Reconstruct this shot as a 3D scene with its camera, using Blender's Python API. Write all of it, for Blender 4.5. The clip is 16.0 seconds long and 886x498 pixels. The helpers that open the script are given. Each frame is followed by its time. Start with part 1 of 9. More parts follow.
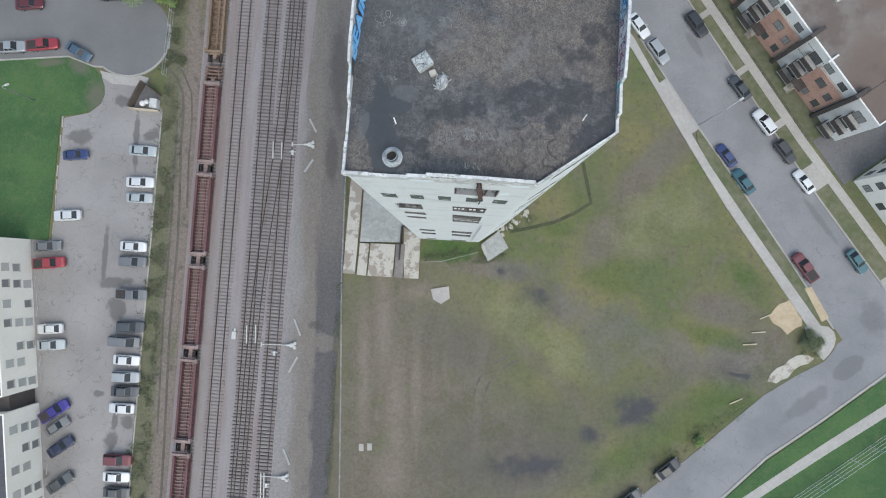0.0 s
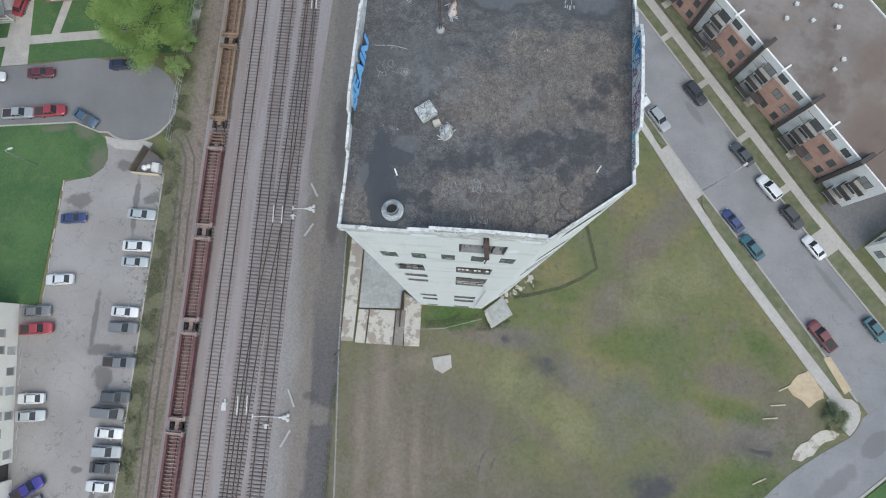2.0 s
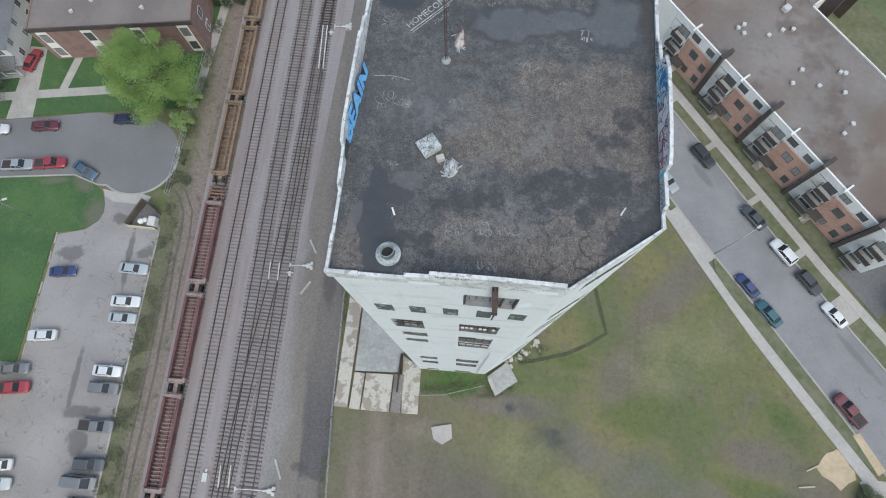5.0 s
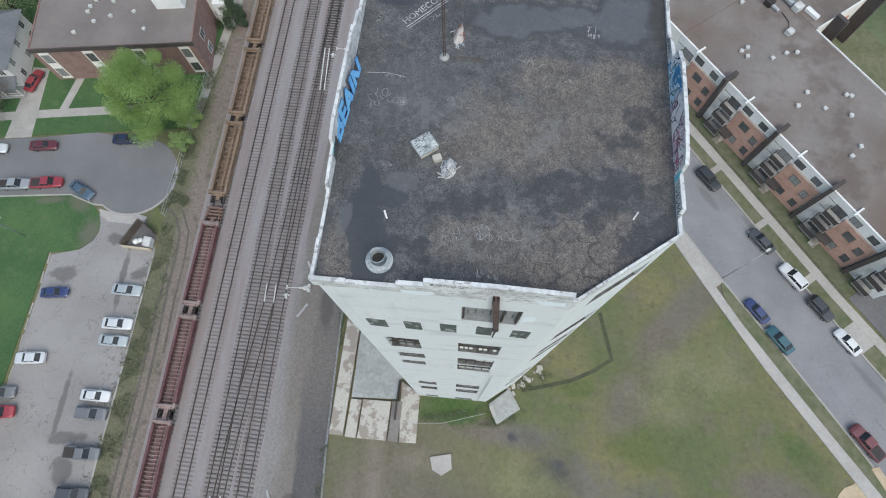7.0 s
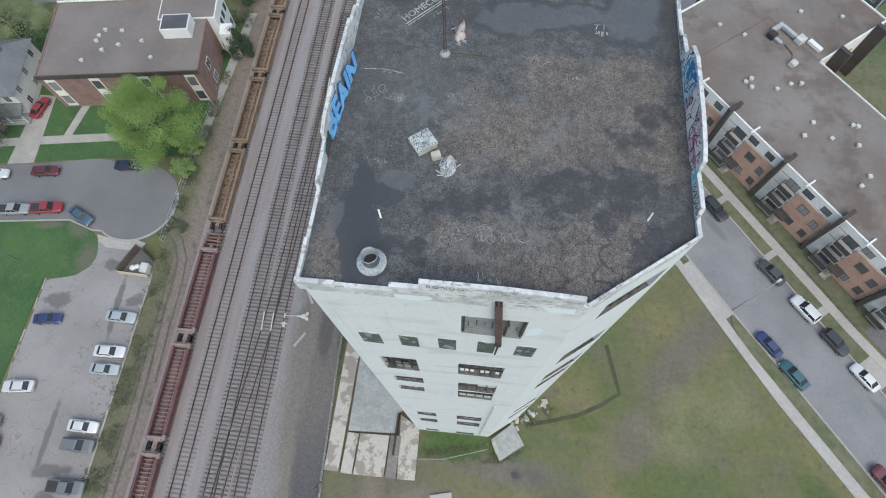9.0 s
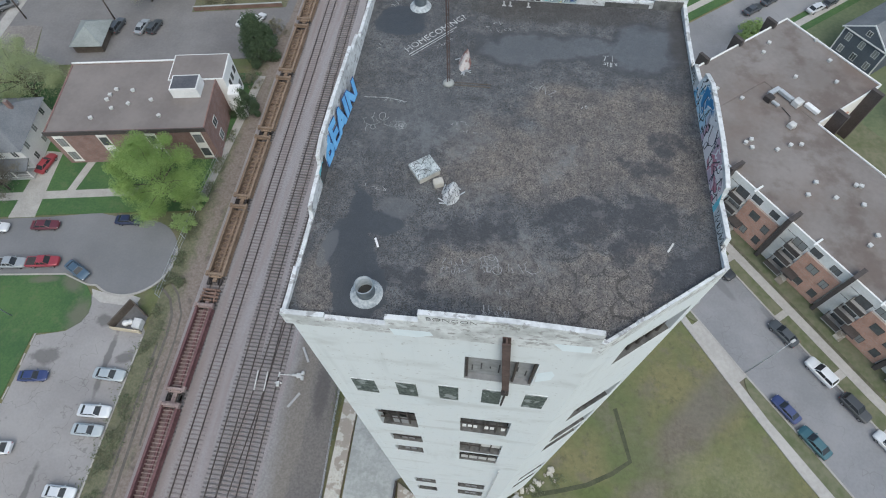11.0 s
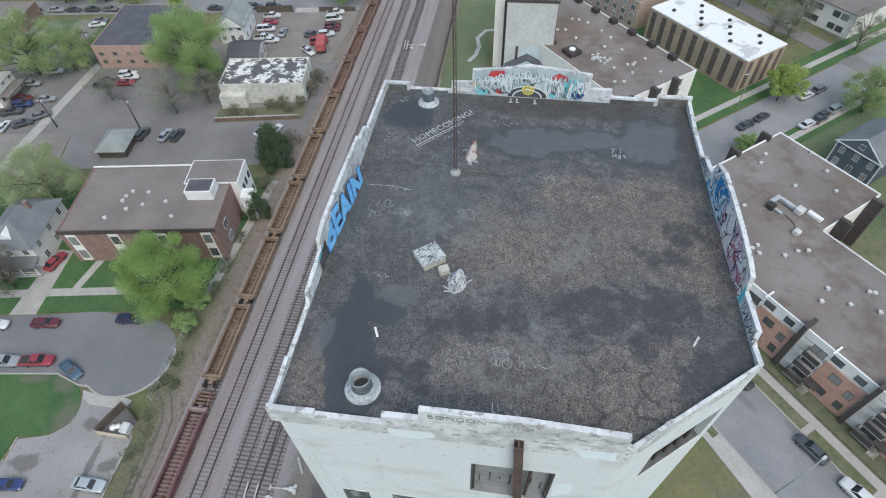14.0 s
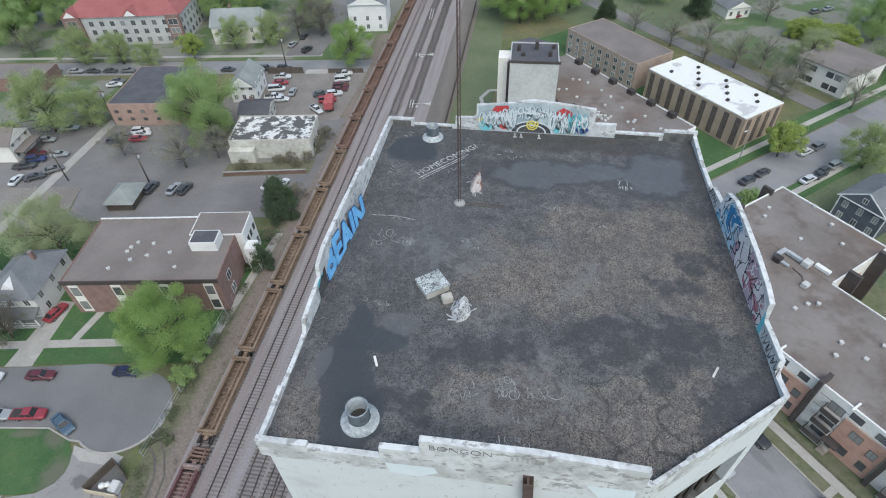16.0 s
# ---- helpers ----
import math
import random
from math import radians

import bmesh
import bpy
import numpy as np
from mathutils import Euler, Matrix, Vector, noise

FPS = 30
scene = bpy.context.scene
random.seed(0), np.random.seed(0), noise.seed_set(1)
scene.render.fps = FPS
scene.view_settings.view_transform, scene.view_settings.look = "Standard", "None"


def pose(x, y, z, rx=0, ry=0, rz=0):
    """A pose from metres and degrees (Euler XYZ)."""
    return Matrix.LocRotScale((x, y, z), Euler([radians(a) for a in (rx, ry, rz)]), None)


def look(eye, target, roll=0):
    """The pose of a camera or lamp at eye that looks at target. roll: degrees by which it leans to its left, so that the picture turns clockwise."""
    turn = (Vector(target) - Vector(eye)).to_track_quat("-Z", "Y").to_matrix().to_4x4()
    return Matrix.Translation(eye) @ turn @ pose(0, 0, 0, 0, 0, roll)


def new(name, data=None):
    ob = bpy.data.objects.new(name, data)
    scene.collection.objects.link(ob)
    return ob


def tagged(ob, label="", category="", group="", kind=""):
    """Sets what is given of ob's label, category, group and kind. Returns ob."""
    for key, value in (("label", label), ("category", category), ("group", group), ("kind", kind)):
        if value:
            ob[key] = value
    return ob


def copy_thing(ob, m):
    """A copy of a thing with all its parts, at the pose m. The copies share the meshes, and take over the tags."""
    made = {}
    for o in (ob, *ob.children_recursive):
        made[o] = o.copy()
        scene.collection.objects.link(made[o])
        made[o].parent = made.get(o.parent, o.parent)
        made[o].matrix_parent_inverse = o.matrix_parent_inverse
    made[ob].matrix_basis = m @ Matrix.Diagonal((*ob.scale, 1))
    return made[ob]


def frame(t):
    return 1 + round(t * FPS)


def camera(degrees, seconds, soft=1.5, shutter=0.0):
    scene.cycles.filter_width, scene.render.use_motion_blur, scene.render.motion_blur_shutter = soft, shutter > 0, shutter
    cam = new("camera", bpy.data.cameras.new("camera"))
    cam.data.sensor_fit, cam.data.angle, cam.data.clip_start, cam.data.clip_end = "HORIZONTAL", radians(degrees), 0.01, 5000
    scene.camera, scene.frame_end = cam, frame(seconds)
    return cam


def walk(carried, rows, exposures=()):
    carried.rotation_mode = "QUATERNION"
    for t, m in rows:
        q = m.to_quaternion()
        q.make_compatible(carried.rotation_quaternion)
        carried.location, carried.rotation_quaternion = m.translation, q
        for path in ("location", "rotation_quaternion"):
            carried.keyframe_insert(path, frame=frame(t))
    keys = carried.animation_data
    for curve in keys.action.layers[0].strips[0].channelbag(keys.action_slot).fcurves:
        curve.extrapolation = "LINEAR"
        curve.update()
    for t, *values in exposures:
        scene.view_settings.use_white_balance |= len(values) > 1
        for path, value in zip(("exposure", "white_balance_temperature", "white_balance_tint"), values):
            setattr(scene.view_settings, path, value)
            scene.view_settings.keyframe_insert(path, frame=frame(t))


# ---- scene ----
cam = camera(77.2, 16.0, soft=1.1)
PATH = [
    (0, (0.319, 0.028, 88.208), (0.28, 0.091, 86.209), -27.1),
    (0.5, (0.3, 0.002, 87.768), (0.256, 0.12, 85.772), -15.9),
    (1, (0.294, -0.073, 87.226), (0.242, 0.106, 85.235), -11.3),
    (1.5, (0.247, -0.174, 86.503), (0.189, 0.068, 84.518), -8.8),
    (2, (0.169, -0.253, 85.786), (0.106, 0.054, 83.811), -6.8),
    (2.5, (0.132, -0.288, 85.122), (0.062, 0.089, 83.159), -5.5),
    (3, (0.107, -0.32, 84.583), (0.031, 0.131, 82.636), -4.5),
    (3.2, (0.118, -0.322, 84.459), (0.037, 0.159, 82.519), -4.3),
    (5.5, (0.097, -0.312, 81.77), (0.004, 0.235, 79.848), -3.9),
    (6, (0.131, -0.36, 81.238), (0.034, 0.214, 79.324), -3.8),
    (6.5, (0.209, -0.427, 80.775), (0.107, 0.172, 78.87), -3.8),
    (7, (0.306, -0.553, 80.339), (0.198, 0.075, 78.443), -3.7),
    (7.5, (0.4, -0.67, 79.842), (0.285, -0.012, 77.957), -3.7),
    (8, (0.437, -0.798, 79.339), (0.316, -0.11, 77.465), -3.6),
    (8.5, (0.471, -0.95, 78.822), (0.344, -0.233, 76.959), -3.5),
    (9, (0.513, -1.138, 78.359), (0.38, -0.388, 76.51), -3.5),
    (11.5, (0.486, -1.477, 76.162), (0.316, -0.463, 74.446), -2.4),
    (12, (0.552, -1.445, 76.034), (0.373, -0.377, 74.352), -2.3),
    (12.5, (0.609, -1.391, 75.91), (0.421, -0.271, 74.263), -2.3),
    (13, (0.566, -1.335, 75.694), (0.369, -0.164, 74.084), -2.2),
    (13.5, (0.518, -1.297, 75.466), (0.307, -0.077, 73.894), -2.2),
    (14, (0.452, -1.307, 75.173), (0.233, -0.042, 73.64), -2.1),
    (14.5, (0.443, -1.384, 74.847), (0.214, -0.077, 73.351), -2.0),
    (15, (0.455, -1.446, 74.636), (0.217, -0.103, 73.173), -2.1),
    (15.5, (0.48, -1.53, 74.435), (0.236, -0.15, 73.008), -2.1),
    (16, (0.487, -1.617, 74.059), (0.235, -0.203, 72.668), -2.1),
]
EXPOSURE = [(0.0, 0.53, 6500, 3), (9.0, 0.52, 6500, 3), (11.5, 0.46, 6450, 3), (13.5, 0.52, 6430, 3), (16.0, 0.55, 6400, 3)]
walk(cam, [(t, look(eye, target, roll)) for t, eye, target, roll in PATH], EXPOSURE)

# ---- daylight: an overcast spring sky ----
world = bpy.data.worlds.new("sky")
scene.world = world
world.use_nodes = True
wt = world.node_tree
sky = wt.nodes.new("ShaderNodeTexSky")
sky.sky_type = "NISHITA"
sky.sun_disc = False
sky.sun_elevation = radians(58)
sky.sun_rotation = radians(153)
sky.air_density, sky.dust_density, sky.ozone_density = 1.0, 2.6, 1.0
wt.links.new(sky.outputs["Color"], wt.nodes["Background"].inputs["Color"])
wt.nodes["Background"].inputs["Strength"].default_value = 0.15
sun_lamp = bpy.data.lights.new("sun", "SUN")
sun_lamp.energy, sun_lamp.angle, sun_lamp.color = 1.0, radians(90), (1.0, 0.96, 0.91)
sun = new("sun", sun_lamp)
sun.matrix_world = look((22, -44, 80), (0, 0, 0))


# ---- material helpers ----
def socket(node, name, value):
    node.inputs[name].default_value = value


class Mat:
    """A node material with short calls for its nodes."""

    def __init__(self, name, rough=0.8, metal=0.0, spec=0.3):
        self.m = bpy.data.materials.new(name)
        self.m.use_nodes = True
        self.t = self.m.node_tree
        self.b = self.t.nodes["Principled BSDF"]
        socket(self.b, "Roughness", rough), socket(self.b, "Metallic", metal), socket(self.b, "Specular IOR Level", spec)
        self.pos = self.t.nodes.new("ShaderNodeNewGeometry").outputs["Position"]

    def put(self, node, **links):
        for key, value in links.items():
            s = node.inputs[key]
            if isinstance(value, bpy.types.NodeSocket):
                self.t.links.new(value, s)
            else:
                s.default_value = value
        return node

    def objpos(self):
        return self.t.nodes.new("ShaderNodeTexCoord").outputs["Object"]

    def scaled(self, vec, sx, sy, sz, rz=0.0):
        n = self.t.nodes.new("ShaderNodeMapping")
        self.put(n, Vector=vec)
        n.inputs["Scale"].default_value = (sx, sy, sz)
        n.inputs["Rotation"].default_value = (0, 0, radians(rz))
        return n.outputs["Vector"]

    def noise(self, scale, detail=4.0, vec=None, rough=0.55):
        n = self.t.nodes.new("ShaderNodeTexNoise")
        self.put(n, Vector=vec or self.pos)
        socket(n, "Scale", scale), socket(n, "Detail", detail), socket(n, "Roughness", rough)
        return n.outputs["Fac"]

    def voronoi(self, scale, vec=None):
        n = self.t.nodes.new("ShaderNodeTexVoronoi")
        self.put(n, Vector=vec or self.pos)
        socket(n, "Scale", scale)
        return n.outputs["Color"], n.outputs["Distance"]

    def step(self, fac, lo, hi):
        n = self.t.nodes.new("ShaderNodeMapRange")
        self.put(n, Value=fac)
        n.interpolation_type = "SMOOTHSTEP"
        socket(n, "From Min", lo), socket(n, "From Max", hi)
        return n.outputs["Result"]

    def math(self, op, a, b=0.0):
        n = self.t.nodes.new("ShaderNodeMath")
        n.operation = op
        for i, v in enumerate((a, b)):
            if isinstance(v, bpy.types.NodeSocket):
                self.t.links.new(v, n.inputs[i])
            else:
                n.inputs[i].default_value = v
        return n.outputs[0]

    def mix(self, fac, a, b, kind="MIX"):
        n = self.t.nodes.new("ShaderNodeMix")
        n.data_type, n.blend_type = "RGBA", kind
        for s, v in ((n.inputs[0], fac), (n.inputs[6], a), (n.inputs[7], b)):
            if isinstance(v, bpy.types.NodeSocket):
                self.t.links.new(v, s)
            else:
                s.default_value = v if isinstance(v, float) else (*v, 1)
        return n.outputs[2]

    def blob(self, cx, cy, rx, ry, turn=0.0, wobble=0.35, scale=0.5, edge=0.25):
        """1 inside an uneven oval on the plan, 0 outside."""
        n = self.t.nodes.new("ShaderNodeMapping")
        n.vector_type = "TEXTURE"
        self.put(n, Vector=self.pos)
        n.inputs["Location"].default_value = (cx, cy, 0)
        n.inputs["Rotation"].default_value = (0, 0, radians(turn))
        n.inputs["Scale"].default_value = (rx, ry, 1e5)
        d = self.t.nodes.new("ShaderNodeVectorMath")
        d.operation = "LENGTH"
        self.t.links.new(n.outputs["Vector"], d.inputs[0])
        w = self.math("MULTIPLY", self.math("SUBTRACT", self.noise(scale, 6.0), 0.5), wobble * 3)
        return self.step(self.math("ADD", d.outputs["Value"], w), 1.0 + edge, 1.0 - edge)

    def random(self):
        return self.t.nodes.new("ShaderNodeObjectInfo").outputs["Random"]

    def colour(self, value):
        self.put(self.b, **{"Base Color": value if isinstance(value, bpy.types.NodeSocket) else (*value, 1)})
        return self

    def bump(self, fac, strength=0.3, distance=0.02):
        n = self.t.nodes.new("ShaderNodeBump")
        self.put(n, Height=fac)
        socket(n, "Strength", strength), socket(n, "Distance", distance)
        self.t.links.new(n.outputs["Normal"], self.b.inputs["Normal"])
        return self

    def roughness(self, value):
        self.put(self.b, Roughness=value)
        return self


def surf(name, c1, c2, fine=8.0, coarse=0.4, rough=0.85, metal=0.0, bump=0.25, own=False, wear=0.5, vary=0.0, spec=0.3):
    """A plain surface of two near colours, with grain and broad wear."""
    k = Mat(name, rough, metal, spec)
    vec = k.objpos() if own else k.pos
    f, g = k.noise(fine, 6.0, vec), k.noise(coarse, 3.0, vec)
    both = k.math("ADD", k.math("MULTIPLY", f, 1 - wear), k.math("MULTIPLY", g, wear))
    c = k.mix(k.step(both, 0.32, 0.68), c1, c2)
    if vary:
        c = k.mix(k.math("MULTIPLY", k.random(), vary), c, (0.05, 0.045, 0.04))
    k.colour(c)
    if bump:
        k.bump(f, bump)
    return k.m


M = {}
k = Mat("asphalt", 0.9)
f, g = k.noise(3.0, 7.0), k.noise(0.12, 5.0)
c = k.mix(k.step(k.math("ADD", k.math("MULTIPLY", f, 0.25), k.math("MULTIPLY", g, 0.75)), 0.32, 0.68), (0.198, 0.201, 0.208), (0.262, 0.262, 0.27))
mend = k.blob(63.2, -10.6, 2.6, 1.5, 38, 0.3, 0.4, 0.1)
for spot in ((66.6, -2.6, 1.8, 2.6, 20), (57.0, -16.6, 4.0, 1.2, 40), (43.0, 33.5, 0.5, 3.0, 38), (48.0, 26.8, 0.4, 4.0, 39), (57.5, 12.0, 0.5, 4.5, 40), (36.0, 38.5, 0.6, 2.2, 38)):
    mend = k.math("MAXIMUM", mend, k.blob(*spot, 0.5, 0.5, 0.3))
c = k.mix(k.math("MULTIPLY", mend, 0.5), c, (0.13, 0.13, 0.135))
crack = k.step(k.math("ABSOLUTE", k.math("SUBTRACT", k.noise(0.15, 3.0), 0.5)), 0.004, 0.001)
k.colour(k.mix(k.math("MULTIPLY", crack, 0.35), c, (0.13, 0.13, 0.13))).bump(f, 0.05)
M["asphalt"] = k.m
k = Mat("parking_asphalt", 0.9)
f, g = k.noise(3.0, 7.0), k.noise(0.1, 5.0)
c = k.mix(k.step(k.math("ADD", k.math("MULTIPLY", f, 0.25), k.math("MULTIPLY", g, 0.75)), 0.33, 0.67), (0.238, 0.228, 0.224), (0.312, 0.3, 0.293))
damp = k.blob(-55.4, -2.4, 0.45, 4.6, 1, 0.5, 0.7, 0.3)
for spot in ((-53.4, -6.6, 2.8, 0.8, 10), (-50.6, -3.2, 1.6, 0.9, 0), (-52.6, -10.8, 1.5, 2.0, 8), (-54.2, -24.6, 0.8, 0.6, 0), (-51.2, -28.0, 0.4, 2.0, 0), (-49.2, -28.6, 0.9, 1.1, 0), (-51.6, -31.6, 1.0, 1.6, 0), (-52.2, 15.9, 0.45, 4.6, 3), (-55.0, 22.4, 1.2, 0.9, 0), (-49.8, 17.4, 1.2, 0.9, 20), (-61.4, 16.2, 2.2, 1.1, 10), (-62.0, -38.0, 1.6, 0.9, 0), (-64.0, -29.5, 0.8, 1.4, 0)):
    damp = k.math("MAXIMUM", damp, k.blob(*spot, 0.7, 0.6, 0.3))
c = k.mix(k.math("MULTIPLY", damp, 0.75), c, (0.12, 0.115, 0.112))
crack = k.step(k.math("ABSOLUTE", k.math("SUBTRACT", k.noise(0.22, 3.0), 0.5)), 0.006, 0.001)
c = k.mix(k.math("MULTIPLY", crack, 0.5), c, (0.12, 0.115, 0.11))
k.colour(c).bump(f, 0.05)
M["lot_asphalt"] = k.m
M["yard_asphalt"] = surf("yard_asphalt", (0.15, 0.144, 0.143), (0.212, 0.205, 0.2), 2.0, 0.1, 0.9, bump=0.05, wear=0.7)
M["circle_asphalt"] = surf("turning_circle_asphalt", (0.152, 0.155, 0.16), (0.197, 0.198, 0.202), 3.0, 0.1, 0.9, bump=0.05, wear=0.75)
M["dark_asphalt"] = surf("dark_asphalt", (0.12, 0.12, 0.123), (0.17, 0.168, 0.17), 2.5, 0.15, 0.9)
M["concrete"] = surf("pavement_concrete", (0.34, 0.327, 0.305), (0.43, 0.412, 0.385), 2.0, 0.2, 0.9)
k = Mat("old_concrete", 0.9)
f, g, h = k.noise(4.0, 7.0, None, 0.7), k.noise(0.55, 6.0, None, 0.6), k.noise(0.25, 3.0)
c = k.mix(k.step(f, 0.3, 0.7), (0.4, 0.38, 0.33), (0.5, 0.48, 0.43))
c = k.mix(k.math("MULTIPLY", k.step(g, 0.5, 0.56), 0.75), c, (0.24, 0.2, 0.165))
k.colour(c).bump(f, 0.3)
M["old_concrete"] = k.m
M["grey_slab"] = surf("grey_slab", (0.27, 0.28, 0.265), (0.39, 0.4, 0.385), 2.5, 0.5, 0.9)
M["kerb"] = surf("kerb_concrete", (0.3, 0.29, 0.27), (0.4, 0.385, 0.36), 5.0, 0.5, 0.9)
k = Mat("lawn_green", 0.95)
f, g, h = k.noise(3.0, 7.0, None, 0.7), k.noise(0.15, 5.0), k.noise(0.6, 6.0, None, 0.65)
c = k.mix(k.step(k.math("ADD", k.math("MULTIPLY", f, 0.5), k.math("MULTIPLY", g, 0.5)), 0.36, 0.64), (0.045, 0.098, 0.04), (0.078, 0.142, 0.052))
c = k.mix(k.math("MULTIPLY", k.step(h, 0.52, 0.66), 0.45), c, (0.105, 0.13, 0.066))
worn = k.math("MAXIMUM", k.blob(-59.3, 22.6, 1.6, 2.6, 10, 0.6, 0.5, 0.6), k.math("MAXIMUM", k.blob(-62.6, 27.6, 2.0, 0.9, -30, 0.6, 0.5, 0.6), k.blob(-67.5, 27.9, 2.2, 0.6, 9, 0.6, 0.6, 0.5)))
k.colour(k.mix(k.math("MULTIPLY", worn, 0.75), c, (0.14, 0.132, 0.105))).bump(f, 0.3)
M["lawn"] = k.m
M["far_grass"] = surf("muted_far_grass", (0.095, 0.128, 0.07), (0.15, 0.172, 0.1), 1.5, 0.08, 0.95, bump=0.2)
M["verge"] = surf("verge_grass", (0.1, 0.12, 0.062), (0.175, 0.168, 0.115), 1.2, 0.25, 0.95, bump=0.4)
k = Mat("patchy_yards", 0.95)
f, g = k.noise(1.5, 7.0), k.noise(0.07, 5.0)
c = k.mix(k.step(g, 0.45, 0.55), k.mix(f, (0.07, 0.12, 0.05), (0.12, 0.16, 0.075)), k.mix(f, (0.16, 0.165, 0.135), (0.23, 0.23, 0.2)))
k.colour(c)
M["yard"] = k.m
k = Mat("scrub_ground", 0.95)
f, g, h = k.noise(2.5, 8.0, None, 0.7), k.noise(1.0, 5.0, k.scaled(k.pos, 0.55, 0.09, 1.0)), k.noise(0.5, 6.0)
dirt = k.mix(k.step(f, 0.3, 0.7), (0.158, 0.13, 0.112), (0.245, 0.208, 0.182))
grassy = k.mix(k.step(f, 0.3, 0.7), (0.085, 0.098, 0.052), (0.15, 0.15, 0.09))
sep = k.t.nodes.new("ShaderNodeSeparateXYZ")
k.t.links.new(k.pos, sep.inputs[0])
beside = k.step(k.math("ADD", k.math("ADD", sep.outputs[0], k.math("MULTIPLY", sep.outputs[1], 0.012)), k.math("MULTIPLY", k.math("SUBTRACT", h, 0.5), 5.0)), -44.0, -46.4)
c = k.mix(k.math("MAXIMUM", k.math("MULTIPLY", k.step(g, 0.5, 0.7), 0.6), k.math("MULTIPLY", beside, 0.85)), dirt, grassy)
c = k.mix(k.math("MULTIPLY", k.step(h, 0.55, 0.7), 0.6), c, (0.1, 0.088, 0.075))
k.colour(c).bump(f, 0.3)
M["scrub"] = k.m
M["soil"] = surf("bare_soil", (0.172, 0.156, 0.143), (0.255, 0.237, 0.218), 2.0, 0.15, 0.95, bump=0.15)
M["line_grass"] = surf("dark_line_grass", (0.055, 0.062, 0.035), (0.09, 0.095, 0.058), 2.5, 0.5, 0.95)
M["rut_soil"] = surf("pressed_dark_soil", (0.098, 0.089, 0.077), (0.145, 0.132, 0.115), 3.0, 0.4, 0.95)
M["mulch"] = surf("mulch_and_plants", (0.075, 0.088, 0.05), (0.15, 0.135, 0.1), 2.5, 0.5, 0.95)

M["rail"] = surf("rail_steel", (0.09, 0.075, 0.07), (0.16, 0.14, 0.13), 6.0, 0.5, 0.55, 0.6)
M["tie"] = surf("sleeper_wood", (0.14, 0.131, 0.128), (0.215, 0.2, 0.196), 8.0, 1.0, 0.95, own=True, vary=0.4)
M["tie_pale"] = surf("sunken_sleeper", (0.17, 0.15, 0.145), (0.26, 0.235, 0.23), 8.0, 1.0, 0.95, own=True, vary=0.2)
M["car_red"] = surf("wagon_maroon", (0.11, 0.055, 0.057), (0.17, 0.092, 0.094), 4.0, 0.5, 0.85, own=True)
M["car_platform"] = surf("dusty_platform", (0.2, 0.15, 0.14), (0.32, 0.25, 0.23), 5.0, 0.6, 0.9, own=True)
M["car_tan"] = surf("wagon_ochre", (0.17, 0.12, 0.085), (0.26, 0.192, 0.14), 4.0, 0.5, 0.8, own=True)
M["floor_rose"] = surf("dusty_rose_floor", (0.14, 0.095, 0.092), (0.22, 0.165, 0.16), 3.0, 0.5, 0.9, own=True)
M["floor_brown"] = surf("dusty_brown_floor", (0.12, 0.085, 0.068), (0.19, 0.145, 0.12), 3.0, 0.5, 0.9, own=True)
M["car_brown"] = surf("wagon_brown", (0.15, 0.095, 0.075), (0.22, 0.145, 0.115), 4.0, 0.5, 0.8, own=True)
M["dark_steel"] = surf("dark_steel", (0.045, 0.04, 0.04), (0.08, 0.07, 0.065), 5.0, 0.6, 0.7, 0.2, own=True)
M["white_paint"] = surf("white_paint", (0.66, 0.66, 0.65), (0.78, 0.78, 0.76), 5.0, 0.4, 0.7)
M["cream"] = surf("cream_render", (0.7, 0.68, 0.63), (0.8, 0.78, 0.73), 3.0, 0.3, 0.85)
M["office_cream"] = surf("warm_cream_render", (0.79, 0.75, 0.67), (0.86, 0.82, 0.745), 3.0, 0.3, 0.85)
M["panel_white"] = surf("white_panel", (0.66, 0.66, 0.64), (0.77, 0.77, 0.75), 3.0, 0.3, 0.7)
M["dark_brown"] = surf("dark_brown_panel", (0.055, 0.048, 0.046), (0.09, 0.078, 0.073), 5.0, 0.4, 0.75)
M["balcony"] = surf("balcony_grey", (0.32, 0.32, 0.31), (0.42, 0.42, 0.4), 4.0, 0.4, 0.8)
k = Mat("flat_roof_membrane", 0.9)
f, g, h = k.noise(1.5, 7.0), k.noise(0.09, 5.0), k.noise(0.05, 6.0, k.scaled(k.pos, 1.0, 1.0, 1.0, 40))
c = k.mix(k.step(k.math("ADD", k.math("MULTIPLY", f, 0.25), k.math("MULTIPLY", g, 0.75)), 0.35, 0.65), (0.178, 0.16, 0.148), (0.235, 0.214, 0.2))
c = k.mix(k.math("MULTIPLY", k.step(h, 0.42, 0.64), 0.8), c, (0.148, 0.11, 0.09))
c = k.mix(k.math("MULTIPLY", k.step(k.noise(0.16, 6.0, None, 0.6), 0.5, 0.66), 0.7), c, (0.125, 0.098, 0.085))
k.colour(c).bump(f, 0.05)
M["roof_brown"] = k.m
M["roof_apt"] = surf("brown_flat_roof", (0.165, 0.145, 0.135), (0.22, 0.195, 0.18), 1.5, 0.12, 0.9, bump=0.05, wear=0.75)
M["roof_grey"] = surf("grey_shingles", (0.13, 0.14, 0.15), (0.2, 0.21, 0.22), 5.0, 0.3, 0.9)
M["roof_dark"] = surf("dark_roofing", (0.075, 0.077, 0.088), (0.115, 0.117, 0.128), 3.0, 0.3, 0.9)
